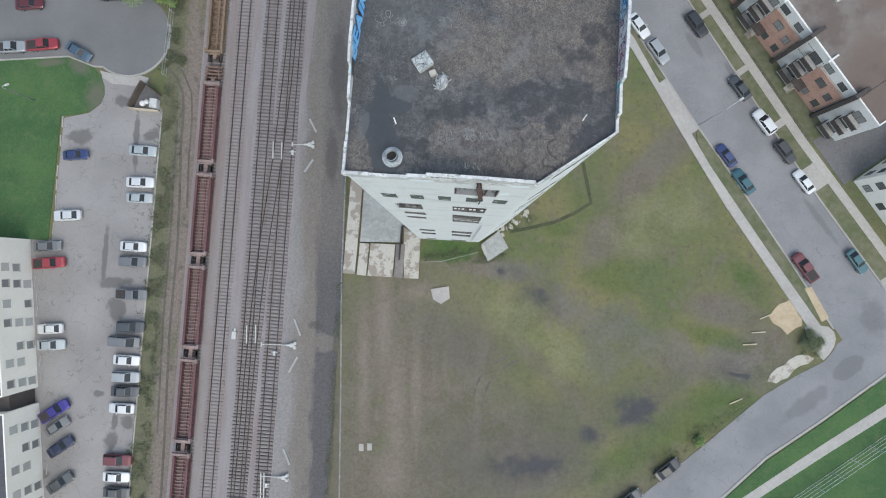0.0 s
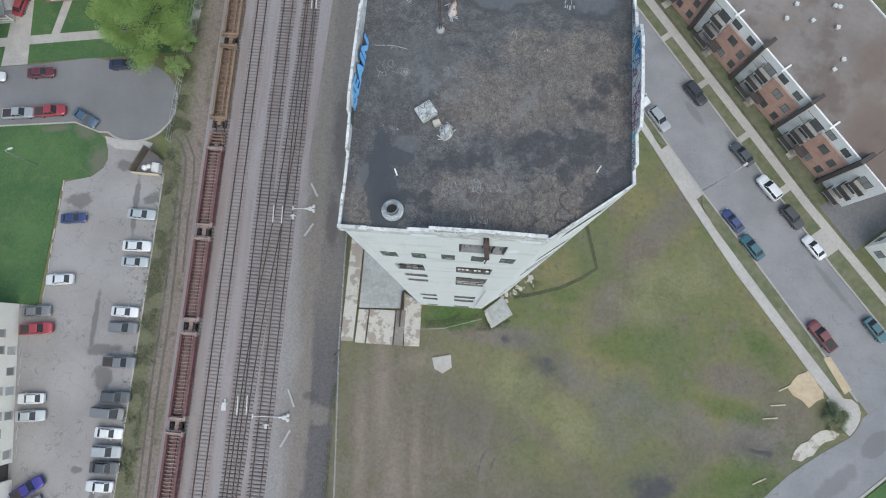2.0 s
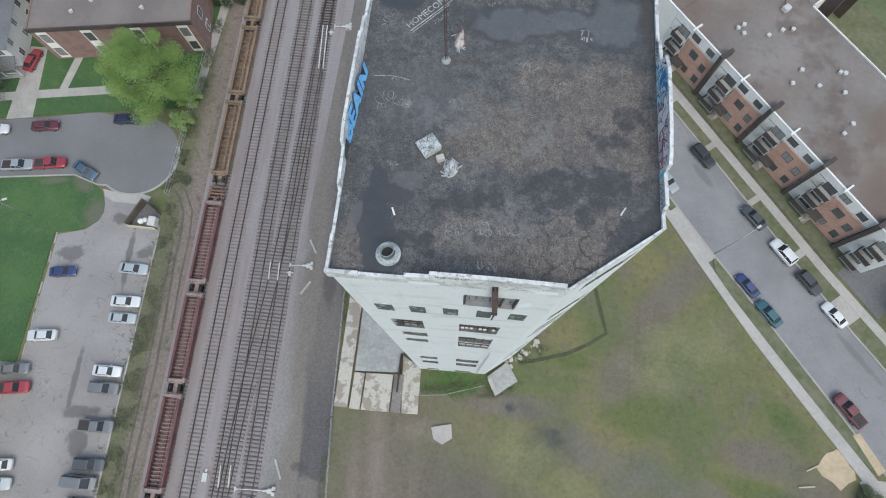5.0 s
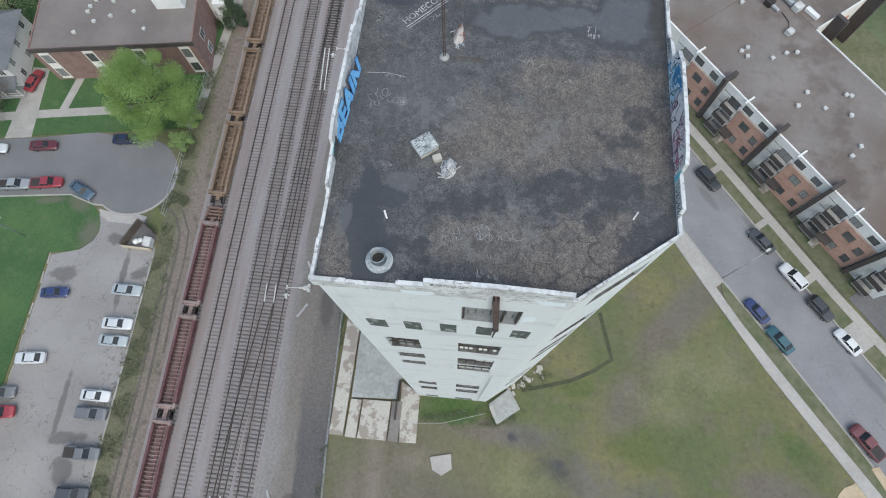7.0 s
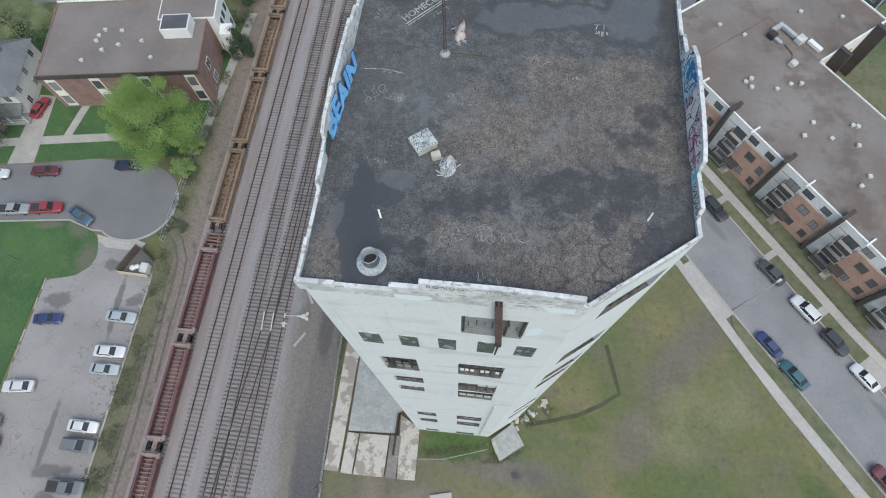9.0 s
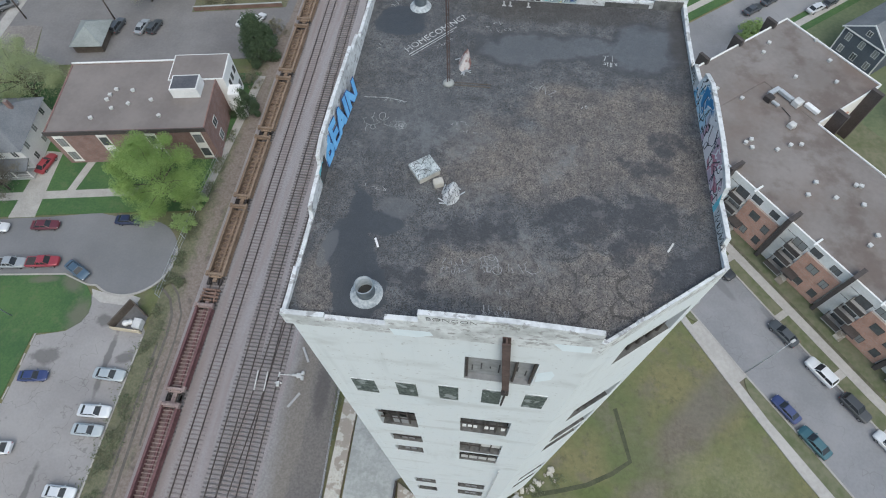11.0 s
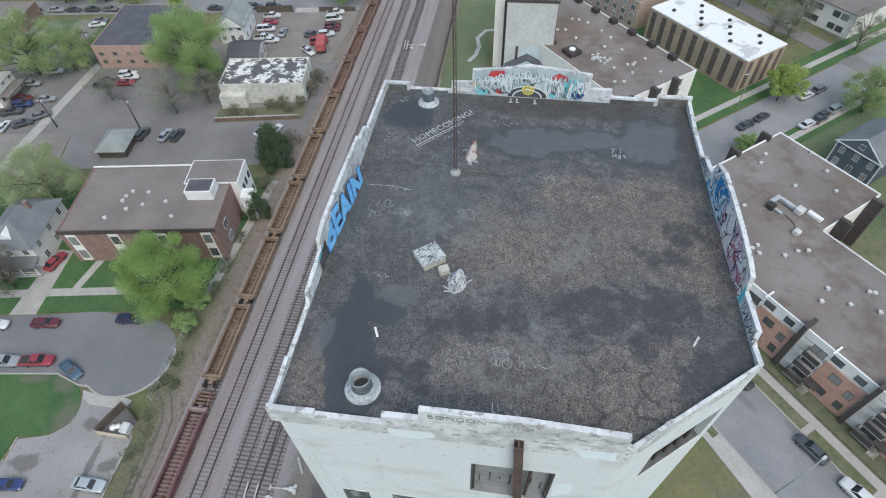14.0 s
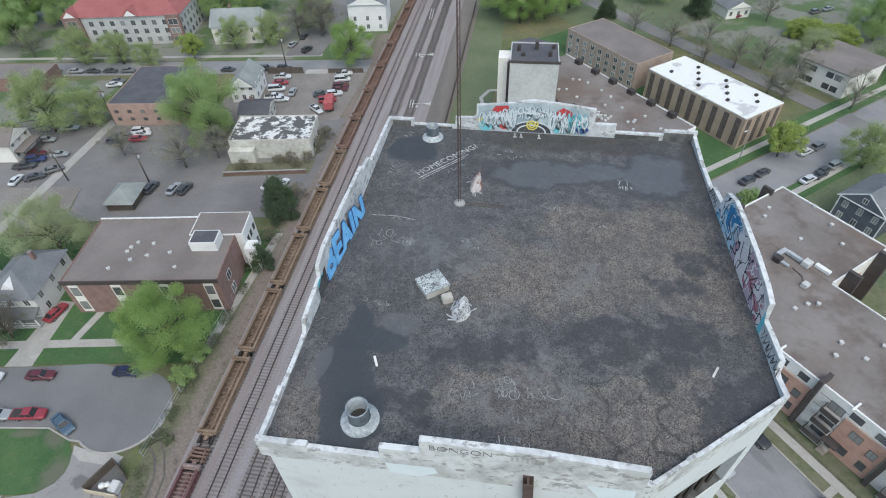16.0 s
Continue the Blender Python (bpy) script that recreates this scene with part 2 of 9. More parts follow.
M["roof_pale"] = surf("pale_grey_green_shingles", (0.2, 0.22, 0.215), (0.3, 0.325, 0.315), 5.0, 0.3, 0.9)
M["roof_red"] = surf("red_roof_tiles", (0.25, 0.085, 0.085), (0.33, 0.125, 0.12), 4.0, 0.3, 0.85)
k = Mat("white_membrane", 0.7)
f, g = k.noise(0.18, 6.0, None, 0.6), k.noise(3.0, 5.0)
c = k.mix(k.step(g, 0.3, 0.7), (0.68, 0.69, 0.69), (0.76, 0.76, 0.76))
k.colour(k.mix(k.math("MULTIPLY", k.step(f, 0.58, 0.66), 0.6), c, (0.34, 0.33, 0.32)))
M["roof_white"] = k.m
M["collar"] = surf("pale_flashing", (0.22, 0.25, 0.26), (0.52, 0.55, 0.56), 9.0, 2.0, 0.85)
M["vent_metal"] = surf("dull_blue_grey_metal", (0.19, 0.225, 0.25), (0.33, 0.36, 0.38), 6.0, 1.5, 0.6, 0.2)
M["strip_brown"] = surf("brown_window_strip", (0.09, 0.072, 0.062), (0.16, 0.13, 0.115), 3.0, 1.2, 0.7)
M["stone_tan"] = surf("tan_brick", (0.32, 0.245, 0.185), (0.4, 0.32, 0.245), 6.0, 0.4, 0.9)
M["siding_blue"] = surf("slate_blue_siding", (0.09, 0.105, 0.125), (0.12, 0.135, 0.155), 4.0, 0.5, 0.8)
M["metal_vent"] = surf("galvanised_metal", (0.34, 0.365, 0.385), (0.5, 0.52, 0.53), 6.0, 1.0, 0.55, 0.2)
M["vent_white"] = surf("white_vent", (0.42, 0.42, 0.41), (0.6, 0.6, 0.58), 6.0, 1.0, 0.7, own=True)
M["rust"] = surf("rusty_steel", (0.08, 0.058, 0.053), (0.14, 0.1, 0.092), 5.0, 0.8, 0.85, 0.2)
M["timber"] = surf("pale_timber", (0.42, 0.36, 0.26), (0.56, 0.49, 0.37), 6.0, 0.8, 0.85)
M["plywood"] = surf("new_plywood", (0.4, 0.32, 0.21), (0.5, 0.41, 0.29), 1.5, 0.4, 0.9)
M["pole_wood"] = surf("pole_wood", (0.08, 0.065, 0.055), (0.13, 0.11, 0.09), 6.0, 0.7, 0.9)
M["bark"] = surf("bark", (0.06, 0.048, 0.04), (0.12, 0.1, 0.085), 5.0, 0.6, 0.95, own=True)
M["pale_bark"] = surf("pale_grey_bark", (0.14, 0.125, 0.11), (0.22, 0.2, 0.175), 5.0, 0.6, 0.95, own=True)
M["tyre"] = surf("tyre_rubber", (0.018, 0.018, 0.018), (0.03, 0.03, 0.03), 9.0, 1.0, 0.9, own=True)
M["rim"] = surf("alloy_rim", (0.3, 0.3, 0.31), (0.45, 0.45, 0.46), 9.0, 1.0, 0.4, 0.8, own=True)
M["chalk"] = surf("chalk_paint", (0.2, 0.208, 0.21), (0.5, 0.51, 0.505), 12.0, 2.0, 0.9)
M["faint_chalk"] = surf("faded_chalk", (0.16, 0.165, 0.17), (0.38, 0.385, 0.385), 12.0, 2.0, 0.9)
M["board"] = surf("grey_board", (0.2, 0.205, 0.21), (0.3, 0.305, 0.31), 4.0, 0.9, 0.85)
M["fresh_paint"] = surf("fresher_pale_paint", (0.62, 0.69, 0.72), (0.68, 0.74, 0.77), 3.0, 0.6, 0.8)
M["pale_sleeper"] = surf("bleached_timber", (0.3, 0.3, 0.295), (0.42, 0.42, 0.41), 6.0, 0.8, 0.9, own=True)
k = Mat("weathered_dark_green", 0.85)
f, g = k.noise(2.2, 3.0, None, 0.5), k.noise(8.0, 5.0)
c = k.mix(k.step(g, 0.35, 0.65), (0.045, 0.06, 0.055), (0.12, 0.14, 0.13))
k.colour(k.mix(k.math("MULTIPLY", k.step(f, 0.54, 0.6), 0.5), c, (0.42, 0.45, 0.45))).bump(g, 0.3)
M["sign_green"] = k.m
M["black_paint"] = surf("black_spray_paint", (0.04, 0.04, 0.045), (0.1, 0.1, 0.1), 10.0, 1.0, 0.85)
M["navy_paint"] = surf("navy_spray_paint", (0.03, 0.06, 0.2), (0.06, 0.12, 0.3), 4.0, 0.8, 0.7)
M["blue_paint"] = surf("blue_spray_paint", (0.12, 0.36, 0.68), (0.22, 0.52, 0.82), 3.0, 0.8, 0.7)
M["cyan_paint"] = surf("cyan_spray_paint", (0.12, 0.45, 0.55), (0.2, 0.55, 0.6), 4.0, 0.8, 0.7)
M["red_paint"] = surf("red_spray_paint", (0.45, 0.04, 0.05), (0.55, 0.09, 0.09), 4.0, 0.8, 0.7)
M["faded_red"] = surf("faded_red_paint", (0.34, 0.075, 0.08), (0.44, 0.13, 0.13), 2.0, 0.5, 0.75)
M["yellow_paint"] = surf("yellow_spray_paint", (0.6, 0.5, 0.08), (0.7, 0.6, 0.15), 4.0, 0.8, 0.7)
M["silver_paint"] = surf("silver_spray_paint", (0.5, 0.57, 0.6), (0.66, 0.71, 0.73), 4.0, 0.8, 0.7)
M["amber"] = surf("lamp_plastic_red", (0.3, 0.02, 0.02), (0.36, 0.04, 0.03), 9.0, 1.0, 0.3, own=True)
M["clear"] = surf("lamp_plastic_clear", (0.55, 0.55, 0.54), (0.65, 0.65, 0.64), 9.0, 1.0, 0.2, own=True)

k = Mat("window_glass", 0.08, 0.0, 0.6)
c = k.mix(k.noise(1.2, 2.0), (0.05, 0.056, 0.06), (0.13, 0.138, 0.14))
k.colour(k.mix(k.math("MULTIPLY", k.step(k.random(), 0.55, 0.7), 0.7), c, (0.32, 0.33, 0.32)))
M["glass"] = k.m
# pale grey put into the colour for sky reflected in the office panes
k = Mat("sky_pale_glass", 0.2, 0.0, 0.5)
k.colour(k.mix(k.step(k.random(), 0.25, 0.75), (0.2, 0.2, 0.195), (0.45, 0.45, 0.43)))
M["pale_glass"] = k.m
# near-black colour that paints in the darkness of unlit rooms
k = Mat("unlit_interior", 0.95)
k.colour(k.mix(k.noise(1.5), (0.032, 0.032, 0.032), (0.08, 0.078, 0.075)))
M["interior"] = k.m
M["soot"] = surf("sooty_ledge", (0.06, 0.06, 0.058), (0.17, 0.168, 0.16), 3.5, 0.8, 0.9)
k = Mat("car_glass", 0.12, 0.0, 0.3)
k.colour(k.mix(k.noise(2.0, 2.0, k.objpos()), (0.02, 0.023, 0.027), (0.045, 0.05, 0.055)))
M["car_glass"] = k.m

# weathered white paint on the tower: streaks that run down, blisters and grey wash
k = Mat("tower_whitewash", 0.85)
streak = k.noise(1.0, 6.0, k.scaled(k.pos, 1.6, 1.6, 0.12))
broad = k.noise(0.35, 4.0)
fleck = k.noise(6.0, 8.0)
side = k.noise(1.0, 6.0, k.scaled(k.pos, 0.4, 0.4, 0.85))
c = k.mix(k.step(streak, 0.55, 0.95), (0.61, 0.64, 0.65), (0.46, 0.485, 0.492))
c = k.mix(k.math("MULTIPLY", k.step(broad, 0.5, 0.7), 0.5), c, (0.58, 0.63, 0.65))
c = k.mix(k.math("MULTIPLY", k.step(side, 0.52, 0.72), 0.5), c, (0.43, 0.44, 0.435))
c = k.mix(k.math("MULTIPLY", k.step(fleck, 0.62, 0.7), 0.5), c, (0.3, 0.29, 0.27))
k.colour(c).bump(fleck, 0.3)
M["tower"] = k.m

# parapet: dirty white with blue-grey lichen
k = Mat("parapet_whitewash", 0.85)
f = k.noise(5.0, 8.0)
g = k.noise(0.9, 4.0)
c = k.mix(k.step(f, 0.4, 0.7), (0.62, 0.637, 0.64), (0.48, 0.492, 0.495))
c = k.mix(k.math("MULTIPLY", k.step(g, 0.46, 0.66), 0.5), c, (0.3, 0.305, 0.305))
chip = k.step(k.noise(2.6, 9.0, k.scaled(k.pos, 1.0, 1.0, 1.6, 8), 0.68), 0.545, 0.59)
c = k.mix(k.math("MULTIPLY", chip, 0.65), c, (0.21, 0.2, 0.19))
k.colour(c).bump(f, 0.4)
M["parapet"] = k.m

# the tower's roof: blue-grey tar, brown gravel, darker wet hollows, pale stones
k = Mat("tar_and_gravel", 0.92)
plan = k.t.nodes.new("ShaderNodeMapping")
k.put(plan, Vector=k.pos)
plan.inputs["Location"].default_value, plan.inputs["Scale"].default_value = (0.25, 0.18, 0), (1.014, 1.014, 1.0)
k.pos = plan.outputs["Vector"]
grain = k.noise(9.0, 8.0, None, 0.85)
broad = k.noise(0.4, 5.0)
mid = k.noise(1.3, 8.0, None, 0.7)
stone, reach = k.voronoi(29.0)
stone2 = k.voronoi(44.0)[0]
sep = k.t.nodes.new("ShaderNodeSeparateColor")
k.t.links.new(stone, sep.inputs[0])
sep2 = k.t.nodes.new("ShaderNodeSeparateColor")
k.t.links.new(stone2, sep2.inputs[0])
zone = k.blob(3.4, 11.4, 4.6, 1.5, 12, 0.5, 0.5, 0.5)
for spot in ((6.6, 11.6, 1.6, 2.6, 0), (2.2, 6.6, 3.4, 1.4, -6), (5.2, 7.4, 1.6, 1.9, 0), (3.3, 13.8, 1.9, 1.3, 0), (0.6, 11.6, 1.6, 1.6, 0), (6.4, 14.2, 1.6, 1.4, 0), (4.4, 5.9, 3.0, 1.2, 12), (-4.4, 5.9, 0.7, 1.4, 0)):
    zone = k.math("MAXIMUM", zone, k.blob(*spot, 0.6, 0.6, 0.3))
thin = k.blob(6.0, 9.2, 1.5, 0.9, 15, 0.7, 0.7, 0.15)
for spot in ((2.9, 7.8, 0.7, 0.6, 0), (6.9, 7.2, 0.8, 0.6, 30), (1.3, 8.9, 0.5, 0.9, 20), (4.6, 8.2, 0.6, 0.4, 0), (3.4, 9.4, 0.9, 0.3, 30), (0.2, 7.9, 0.9, 0.5, 0)):
    thin = k.math("MAXIMUM", thin, k.blob(*spot, 0.7, 0.8, 0.15))
gm = k.math("MULTIPLY", zone, k.math("SUBTRACT", 1.0, k.math("MULTIPLY", thin, 0.8)))
gm = k.math("MULTIPLY", gm, k.math("ADD", 0.55, k.math("MULTIPLY", k.step(mid, 0.35, 0.6), 0.45)))
tar = k.mix(k.step(mid, 0.38, 0.62), (0.088, 0.095, 0.102), (0.135, 0.143, 0.151))
tar = k.mix(k.math("MULTIPLY", k.step(broad, 0.4, 0.65), 0.5), tar, (0.064, 0.069, 0.075))
c = k.mix(gm, tar, (0.166, 0.146, 0.129))
c = k.mix(k.math("MULTIPLY", k.math("MULTIPLY", gm, k.step(k.noise(0.55, 7.0, k.scaled(k.pos, 1.0, 1.5, 1.0, 31), 0.62), 0.5, 0.62)), 0.6), c, (0.172, 0.149, 0.13))
lap = k.step(k.math("ABSOLUTE", k.math("SUBTRACT", k.noise(0.8, 6.0, None, 0.6), 0.5)), 0.012, 0.004)
c = k.mix(k.math("MULTIPLY", lap, 0.45), c, (0.04, 0.04, 0.043))
loose = k.math("ADD", 0.35, k.math("MULTIPLY", gm, 0.65))
c = k.mix(k.math("MULTIPLY", k.step(grain, 0.47, 0.3), 0.6), c, (0.035, 0.036, 0.039))
c = k.mix(k.math("MULTIPLY", k.step(sep.outputs[2], 0.55, 0.66), 0.7), c, (0.034, 0.033, 0.034))
loose = k.math("MULTIPLY", loose, k.math("ADD", 0.4, k.math("MULTIPLY", k.step(k.noise(2.6, 7.0, None, 0.7), 0.4, 0.6), 0.6)))
c = k.mix(k.math("MULTIPLY", k.step(sep.outputs[0], 0.74, 0.82), k.math("MULTIPLY", loose, 0.8)), c, (0.218, 0.197, 0.175))
c = k.mix(k.math("MULTIPLY", k.step(sep2.outputs[1], 0.84, 0.9), k.math("MULTIPLY", loose, 0.7)), c, (0.33, 0.31, 0.285))
lump = k.noise(5.5, 7.0, None, 0.78)
c = k.mix(k.math("MULTIPLY", k.step(lump, 0.5, 0.6), 0.3), c, (0.062, 0.06, 0.062))
c = k.mix(k.math("MULTIPLY", k.step(lump, 0.45, 0.36), 0.4), c, (0.2, 0.19, 0.18))
run = k.noise(1.0, 7.0, k.scaled(k.pos, 2.2, 0.3, 1.0, 23), 0.7)
c = k.mix(k.math("MULTIPLY", k.step(run, 0.52, 0.64), 0.35), c, (0.07, 0.07, 0.075))
blotch = k.step(k.noise(0.95, 9.0, None, 0.62), 0.515, 0.56)
c = k.mix(k.math("MULTIPLY", blotch, 0.2), c, (0.06, 0.061, 0.065))
cloud = k.step(k.noise(0.5, 9.0, k.scaled(k.pos, 1.0, 1.25, 1.0, 57), 0.6), 0.53, 0.57)
c = k.mix(k.math("MULTIPLY", cloud, 0.15), c, (0.055, 0.057, 0.062))
damp = k.blob(5.3, 9.3, 1.7, 0.75, 12, 0.7, 1.3, 0.12)
for spot in ((5.4, 8.2, 0.8, 0.7, 0), (7.4, 7.6, 0.75, 0.7, 30), (3.7, 8.3, 0.9, 0.35, 0), (3.5, 9.3, 1.1, 0.4, 30), (6.7, 6.9, 1.0, 0.6, 30), (-0.2, 8.1, 1.3, 0.5, 12), (1.2, 8.6, 0.35, 0.8, 20), (-1.9, 6.1, 0.9, 0.5, 0), (6.0, 11.3, 1.0, 0.35, 0), (6.8, 12.6, 0.8, 0.5, 0)):
    damp = k.math("MAXIMUM", damp, k.blob(*spot, 1.0, 1.3, 0.3))
damp = k.math("MULTIPLY", damp, k.math("ADD", 0.55, k.math("MULTIPLY", k.step(k.noise(3.0, 8.0, None, 0.7), 0.4, 0.55), 0.45)))
split = k.t.nodes.new("ShaderNodeTexVoronoi")
split.feature = "DISTANCE_TO_EDGE"
bent = k.t.nodes.new("ShaderNodeVectorMath")
bent.operation = "MULTIPLY_ADD"
warp = k.t.nodes.new("ShaderNodeTexNoise")
k.put(warp, Vector=k.pos, Scale=1.1, Detail=4.0)
k.put(bent, Vector=warp.outputs["Color"])
bent.inputs[1].default_value = (1.5, 1.5, 0.0)
k.t.links.new(k.pos, bent.inputs[2])
k.put(split, Vector=bent.outputs["Vector"], Scale=0.9)
vein = k.math("MULTIPLY", k.step(split.outputs["Distance"], 0.028, 0.006), k.math("MAXIMUM", k.blob(4.6, 6.6, 3.4, 1.9, 12, 0.3, 0.8, 0.3), k.math("MULTIPLY", zone, 0.35)))
c = k.mix(k.math("MULTIPLY", vein, 0.6), c, (0.035, 0.034, 0.034))
c = k.mix(k.math("MULTIPLY", damp, 0.78), c, (0.05, 0.053, 0.06))
scour = k.blob(1.5, 7.7, 0.7, 0.6, 0, 0.7, 1.2, 0.25)
for spot in ((-2.6, 8.2, 0.6, 0.5, 0), (0.2, 9.7, 1.2, 0.4, 30), (-1.6, 12.0, 1.8, 1.0, 0), (1.0, 6.6, 2.0, 0.7, 5), (3.0, 11.2, 0.9, 0.5, 60)):
    scour = k.math("MAXIMUM", scour, k.blob(*spot, 0.75, 1.2, 0.35))
c = k.mix(k.math("MULTIPLY", k.math("MULTIPLY", scour, k.step(mid, 0.4, 0.65)), 0.6), c, (0.165, 0.172, 0.18))
pale = k.step(k.noise(1.5, 9.0, k.scaled(k.pos, 1.0, 1.6, 1.0, 12), 0.62), 0.57, 0.62)
c = k.mix(k.math("MULTIPLY", pale, 0.22), c, (0.19, 0.185, 0.18))
pool = k.blob(-3.7, 6.9, 0.75, 2.0, 8, 0.6, 0.9, 0.05)
for spot in ((-3.75, 8.8, 0.45, 0.6, 0), (-2.9, 8.1, 0.75, 0.5, 0), (-3.9, 18.3, 1.15, 0.95, 0), (-3.1, 5.6, 1.0, 0.9, 0)):
    pool = k.math("MAXIMUM", pool, k.blob(*spot, 0.5, 1.0, 0.05))
c = k.mix(k.math("MULTIPLY", pool, 0.85), c, (0.048, 0.054, 0.061))
sheen = k.math("MAXIMUM", k.blob(2.0, 16.9, 2.4, 0.8, 4, 1.0, 0.55, 0.3), k.math("MAXIMUM", k.blob(6.1, 17.2, 1.5, 1.3, 20, 1.0, 0.5, 0.3), k.blob(4.2, 17.3, 1.8, 0.5, 0, 1.0, 0.6, 0.35)))
rim = k.math("MULTIPLY", k.math("MULTIPLY", sheen, k.math("SUBTRACT", 1.0, sheen)), 2.6)
c = k.mix(k.math("MULTIPLY", sheen, 0.62), c, (0.108, 0.117, 0.127))
c = k.mix(k.math("MINIMUM", rim, 0.6), c, (0.05, 0.052, 0.056))
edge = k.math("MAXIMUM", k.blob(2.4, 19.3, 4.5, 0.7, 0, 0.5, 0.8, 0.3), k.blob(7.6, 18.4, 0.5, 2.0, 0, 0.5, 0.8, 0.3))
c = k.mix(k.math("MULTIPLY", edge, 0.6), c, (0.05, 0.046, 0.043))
dusty = k.math("MAXIMUM", k.blob(-4.5, 7.0, 0.25, 0.75, -10, 0.3, 1.2, 0.15), k.math("MAXIMUM", k.blob(-2.5, 8.8, 0.6, 0.4, 0, 0.4, 1.2, 0.2), k.math("MULTIPLY", k.blob(-2.4, 12.8, 2.2, 1.6, 0, 0.6, 0.7, 0.5), 0.5)))
c = k.mix(k.math("MULTIPLY", dusty, 0.6), c, (0.118, 0.123, 0.128))
k.colour(c).bump(k.math("ADD", grain, reach), 0.35, 0.02)
k.roughness(k.mix(k.math("MAXIMUM", pool, sheen), (0.92, 0.92, 0.92), (0.48, 0.48, 0.48)))
M["deck"] = k.m

# the empty lot: thin grass over soil, with a worn track and damp hollows
k = Mat("lot_grass_and_soil", 0.95)
broad, mid, fine = k.noise(0.07, 5.0), k.noise(0.3, 8.0, None, 0.6), k.noise(2.2, 8.0, None, 0.7)
tone = k.math("ADD", k.math("MULTIPLY", mid, 0.45), k.math("MULTIPLY", fine, 0.55))
soil = k.mix(k.step(tone, 0.32, 0.68), (0.118, 0.1, 0.076), (0.178, 0.157, 0.126))
streaks = k.noise(1.0, 5.0, k.scaled(k.pos, 0.22, 0.035, 1.0))
soil = k.mix(k.math("MULTIPLY", k.step(streaks, 0.52, 0.68), 0.55), soil, (0.2, 0.172, 0.143))
soil = k.mix(k.math("MULTIPLY", k.step(broad, 0.42, 0.62), 0.6), soil, (0.14, 0.132, 0.105))
grass = k.mix(k.step(broad, 0.38, 0.62), (0.112, 0.134, 0.06), (0.175, 0.162, 0.082))
grass = k.mix(k.math("MULTIPLY", k.step(tone, 0.48, 0.7), 0.6), grass, (0.09, 0.105, 0.052))
grass = k.mix(k.math("MULTIPLY", k.step(mid, 0.5, 0.66), 0.7), grass, (0.155, 0.138, 0.1))
grass = k.mix(k.math("MULTIPLY", k.step(k.noise(0.9, 7.0, None, 0.65), 0.52, 0.68), 0.55), grass, (0.085, 0.088, 0.055))


def patches(rows, wobble=0.5, scale=0.15, edge=0.5):
    m = None
    for row in rows:
        q = k.blob(*row, wobble, scale, edge)
        m = k.math("MAXIMUM", m, q) if m else q
    return m


bare = patches(((-7, -25, 14, 27, 0), (2.0, -16, 10, 7, -30), (9, -30, 13, 10, 0), (3.5, 0.6, 7, 1.6, -6), (31, 19, 2.6, 11, -38), (43.5, -3.6, 6, 2.4, -8), (24, 6.5, 3, 5, -30), (48, -10, 6, 4, 30), (30, -40, 18, 7, 35)))
c = k.mix(k.math("MULTIPLY", bare, k.step(k.math("ADD", k.math("MULTIPLY", mid, 0.6), k.math("MULTIPLY", broad, 0.4)), 0.25, 0.5)), grass, soil)
yellow = patches(((10.5, -7.0, 5.5, 3.6, -30), (19.5, -12.5, 5.5, 3.4, -35), (33, 10.5, 8, 4, 30)), 0.5, 0.25, 0.6)
c = k.mix(k.math("MULTIPLY", yellow, 0.75), c, k.mix(k.step(tone, 0.35, 0.65), (0.135, 0.145, 0.07), (0.215, 0.212, 0.12)))
path = patches(((10, 0.3, 5, 1.6, 0), (19.0, -5.0, 5, 2.4, -28), (26.5, -7.8, 6, 2.8, -20), (35.5, -10.4, 7.5, 2.6, -14), (44.5, -12.0, 7, 2.8, -6), (25.0, -11.4, 2.6, 3.6, 0)), 0.8, 0.28, 0.75)
c = k.mix(k.math("MULTIPLY", path, 0.62), c, k.mix(k.step(tone, 0.35, 0.65), (0.118, 0.11, 0.105), (0.172, 0.16, 0.153)))
brown = patches(((14.5, -13.6, 5.5, 1.3, -38), (21.5, -19.6, 4.5, 1.4, -48), (43.0, -3.0, 5.0, 1.8, -5), (52.0, -9.0, 4.0, 3.0, 30), (40, -13, 8, 1.2, -6)), 0.8, 0.3, 0.7)
c = k.mix(k.math("MULTIPLY", brown, 0.55), c, k.mix(k.step(tone, 0.35, 0.65), (0.125, 0.105, 0.085), (0.175, 0.15, 0.125)))
rosy = patches(((-9.8, -9.5, 1.3, 9.0, 6), (-6.6, -24, 1.5, 10.0, 5), (-12.4, -17, 0.9, 9.0, 4), (-3.8, -20, 0.8, 8.0, 4), (-3.2, -4.2, 3.4, 1.2, 8), (-6.6, -33, 2.4, 3.6, 0)), 0.9, 0.3, 0.8)
c = k.mix(k.math("MULTIPLY", rosy, 0.7), c, k.mix(k.step(tone, 0.35, 0.65), (0.178, 0.15, 0.126), (0.245, 0.205, 0.175)))
lush = patches(((38.6, -20.6, 12, 3.4, 38), (29.5, -28.0, 5, 2.4, 35), (0, 3.2, 5.5, 1.6, 4), (42.5, -7.6, 5.5, 1.5, -12), (17, 7.5, 2.5, 1.4, 0), (26.5, 0.6, 5, 2.6, 0), (47.5, 1.2, 5, 1.6, -50)), 0.4, 0.3, 0.5)
c = k.mix(k.math("MULTIPLY", lush, 0.6), c, k.mix(k.step(tone, 0.35, 0.65), (0.055, 0.09, 0.028), (0.1, 0.14, 0.045)))
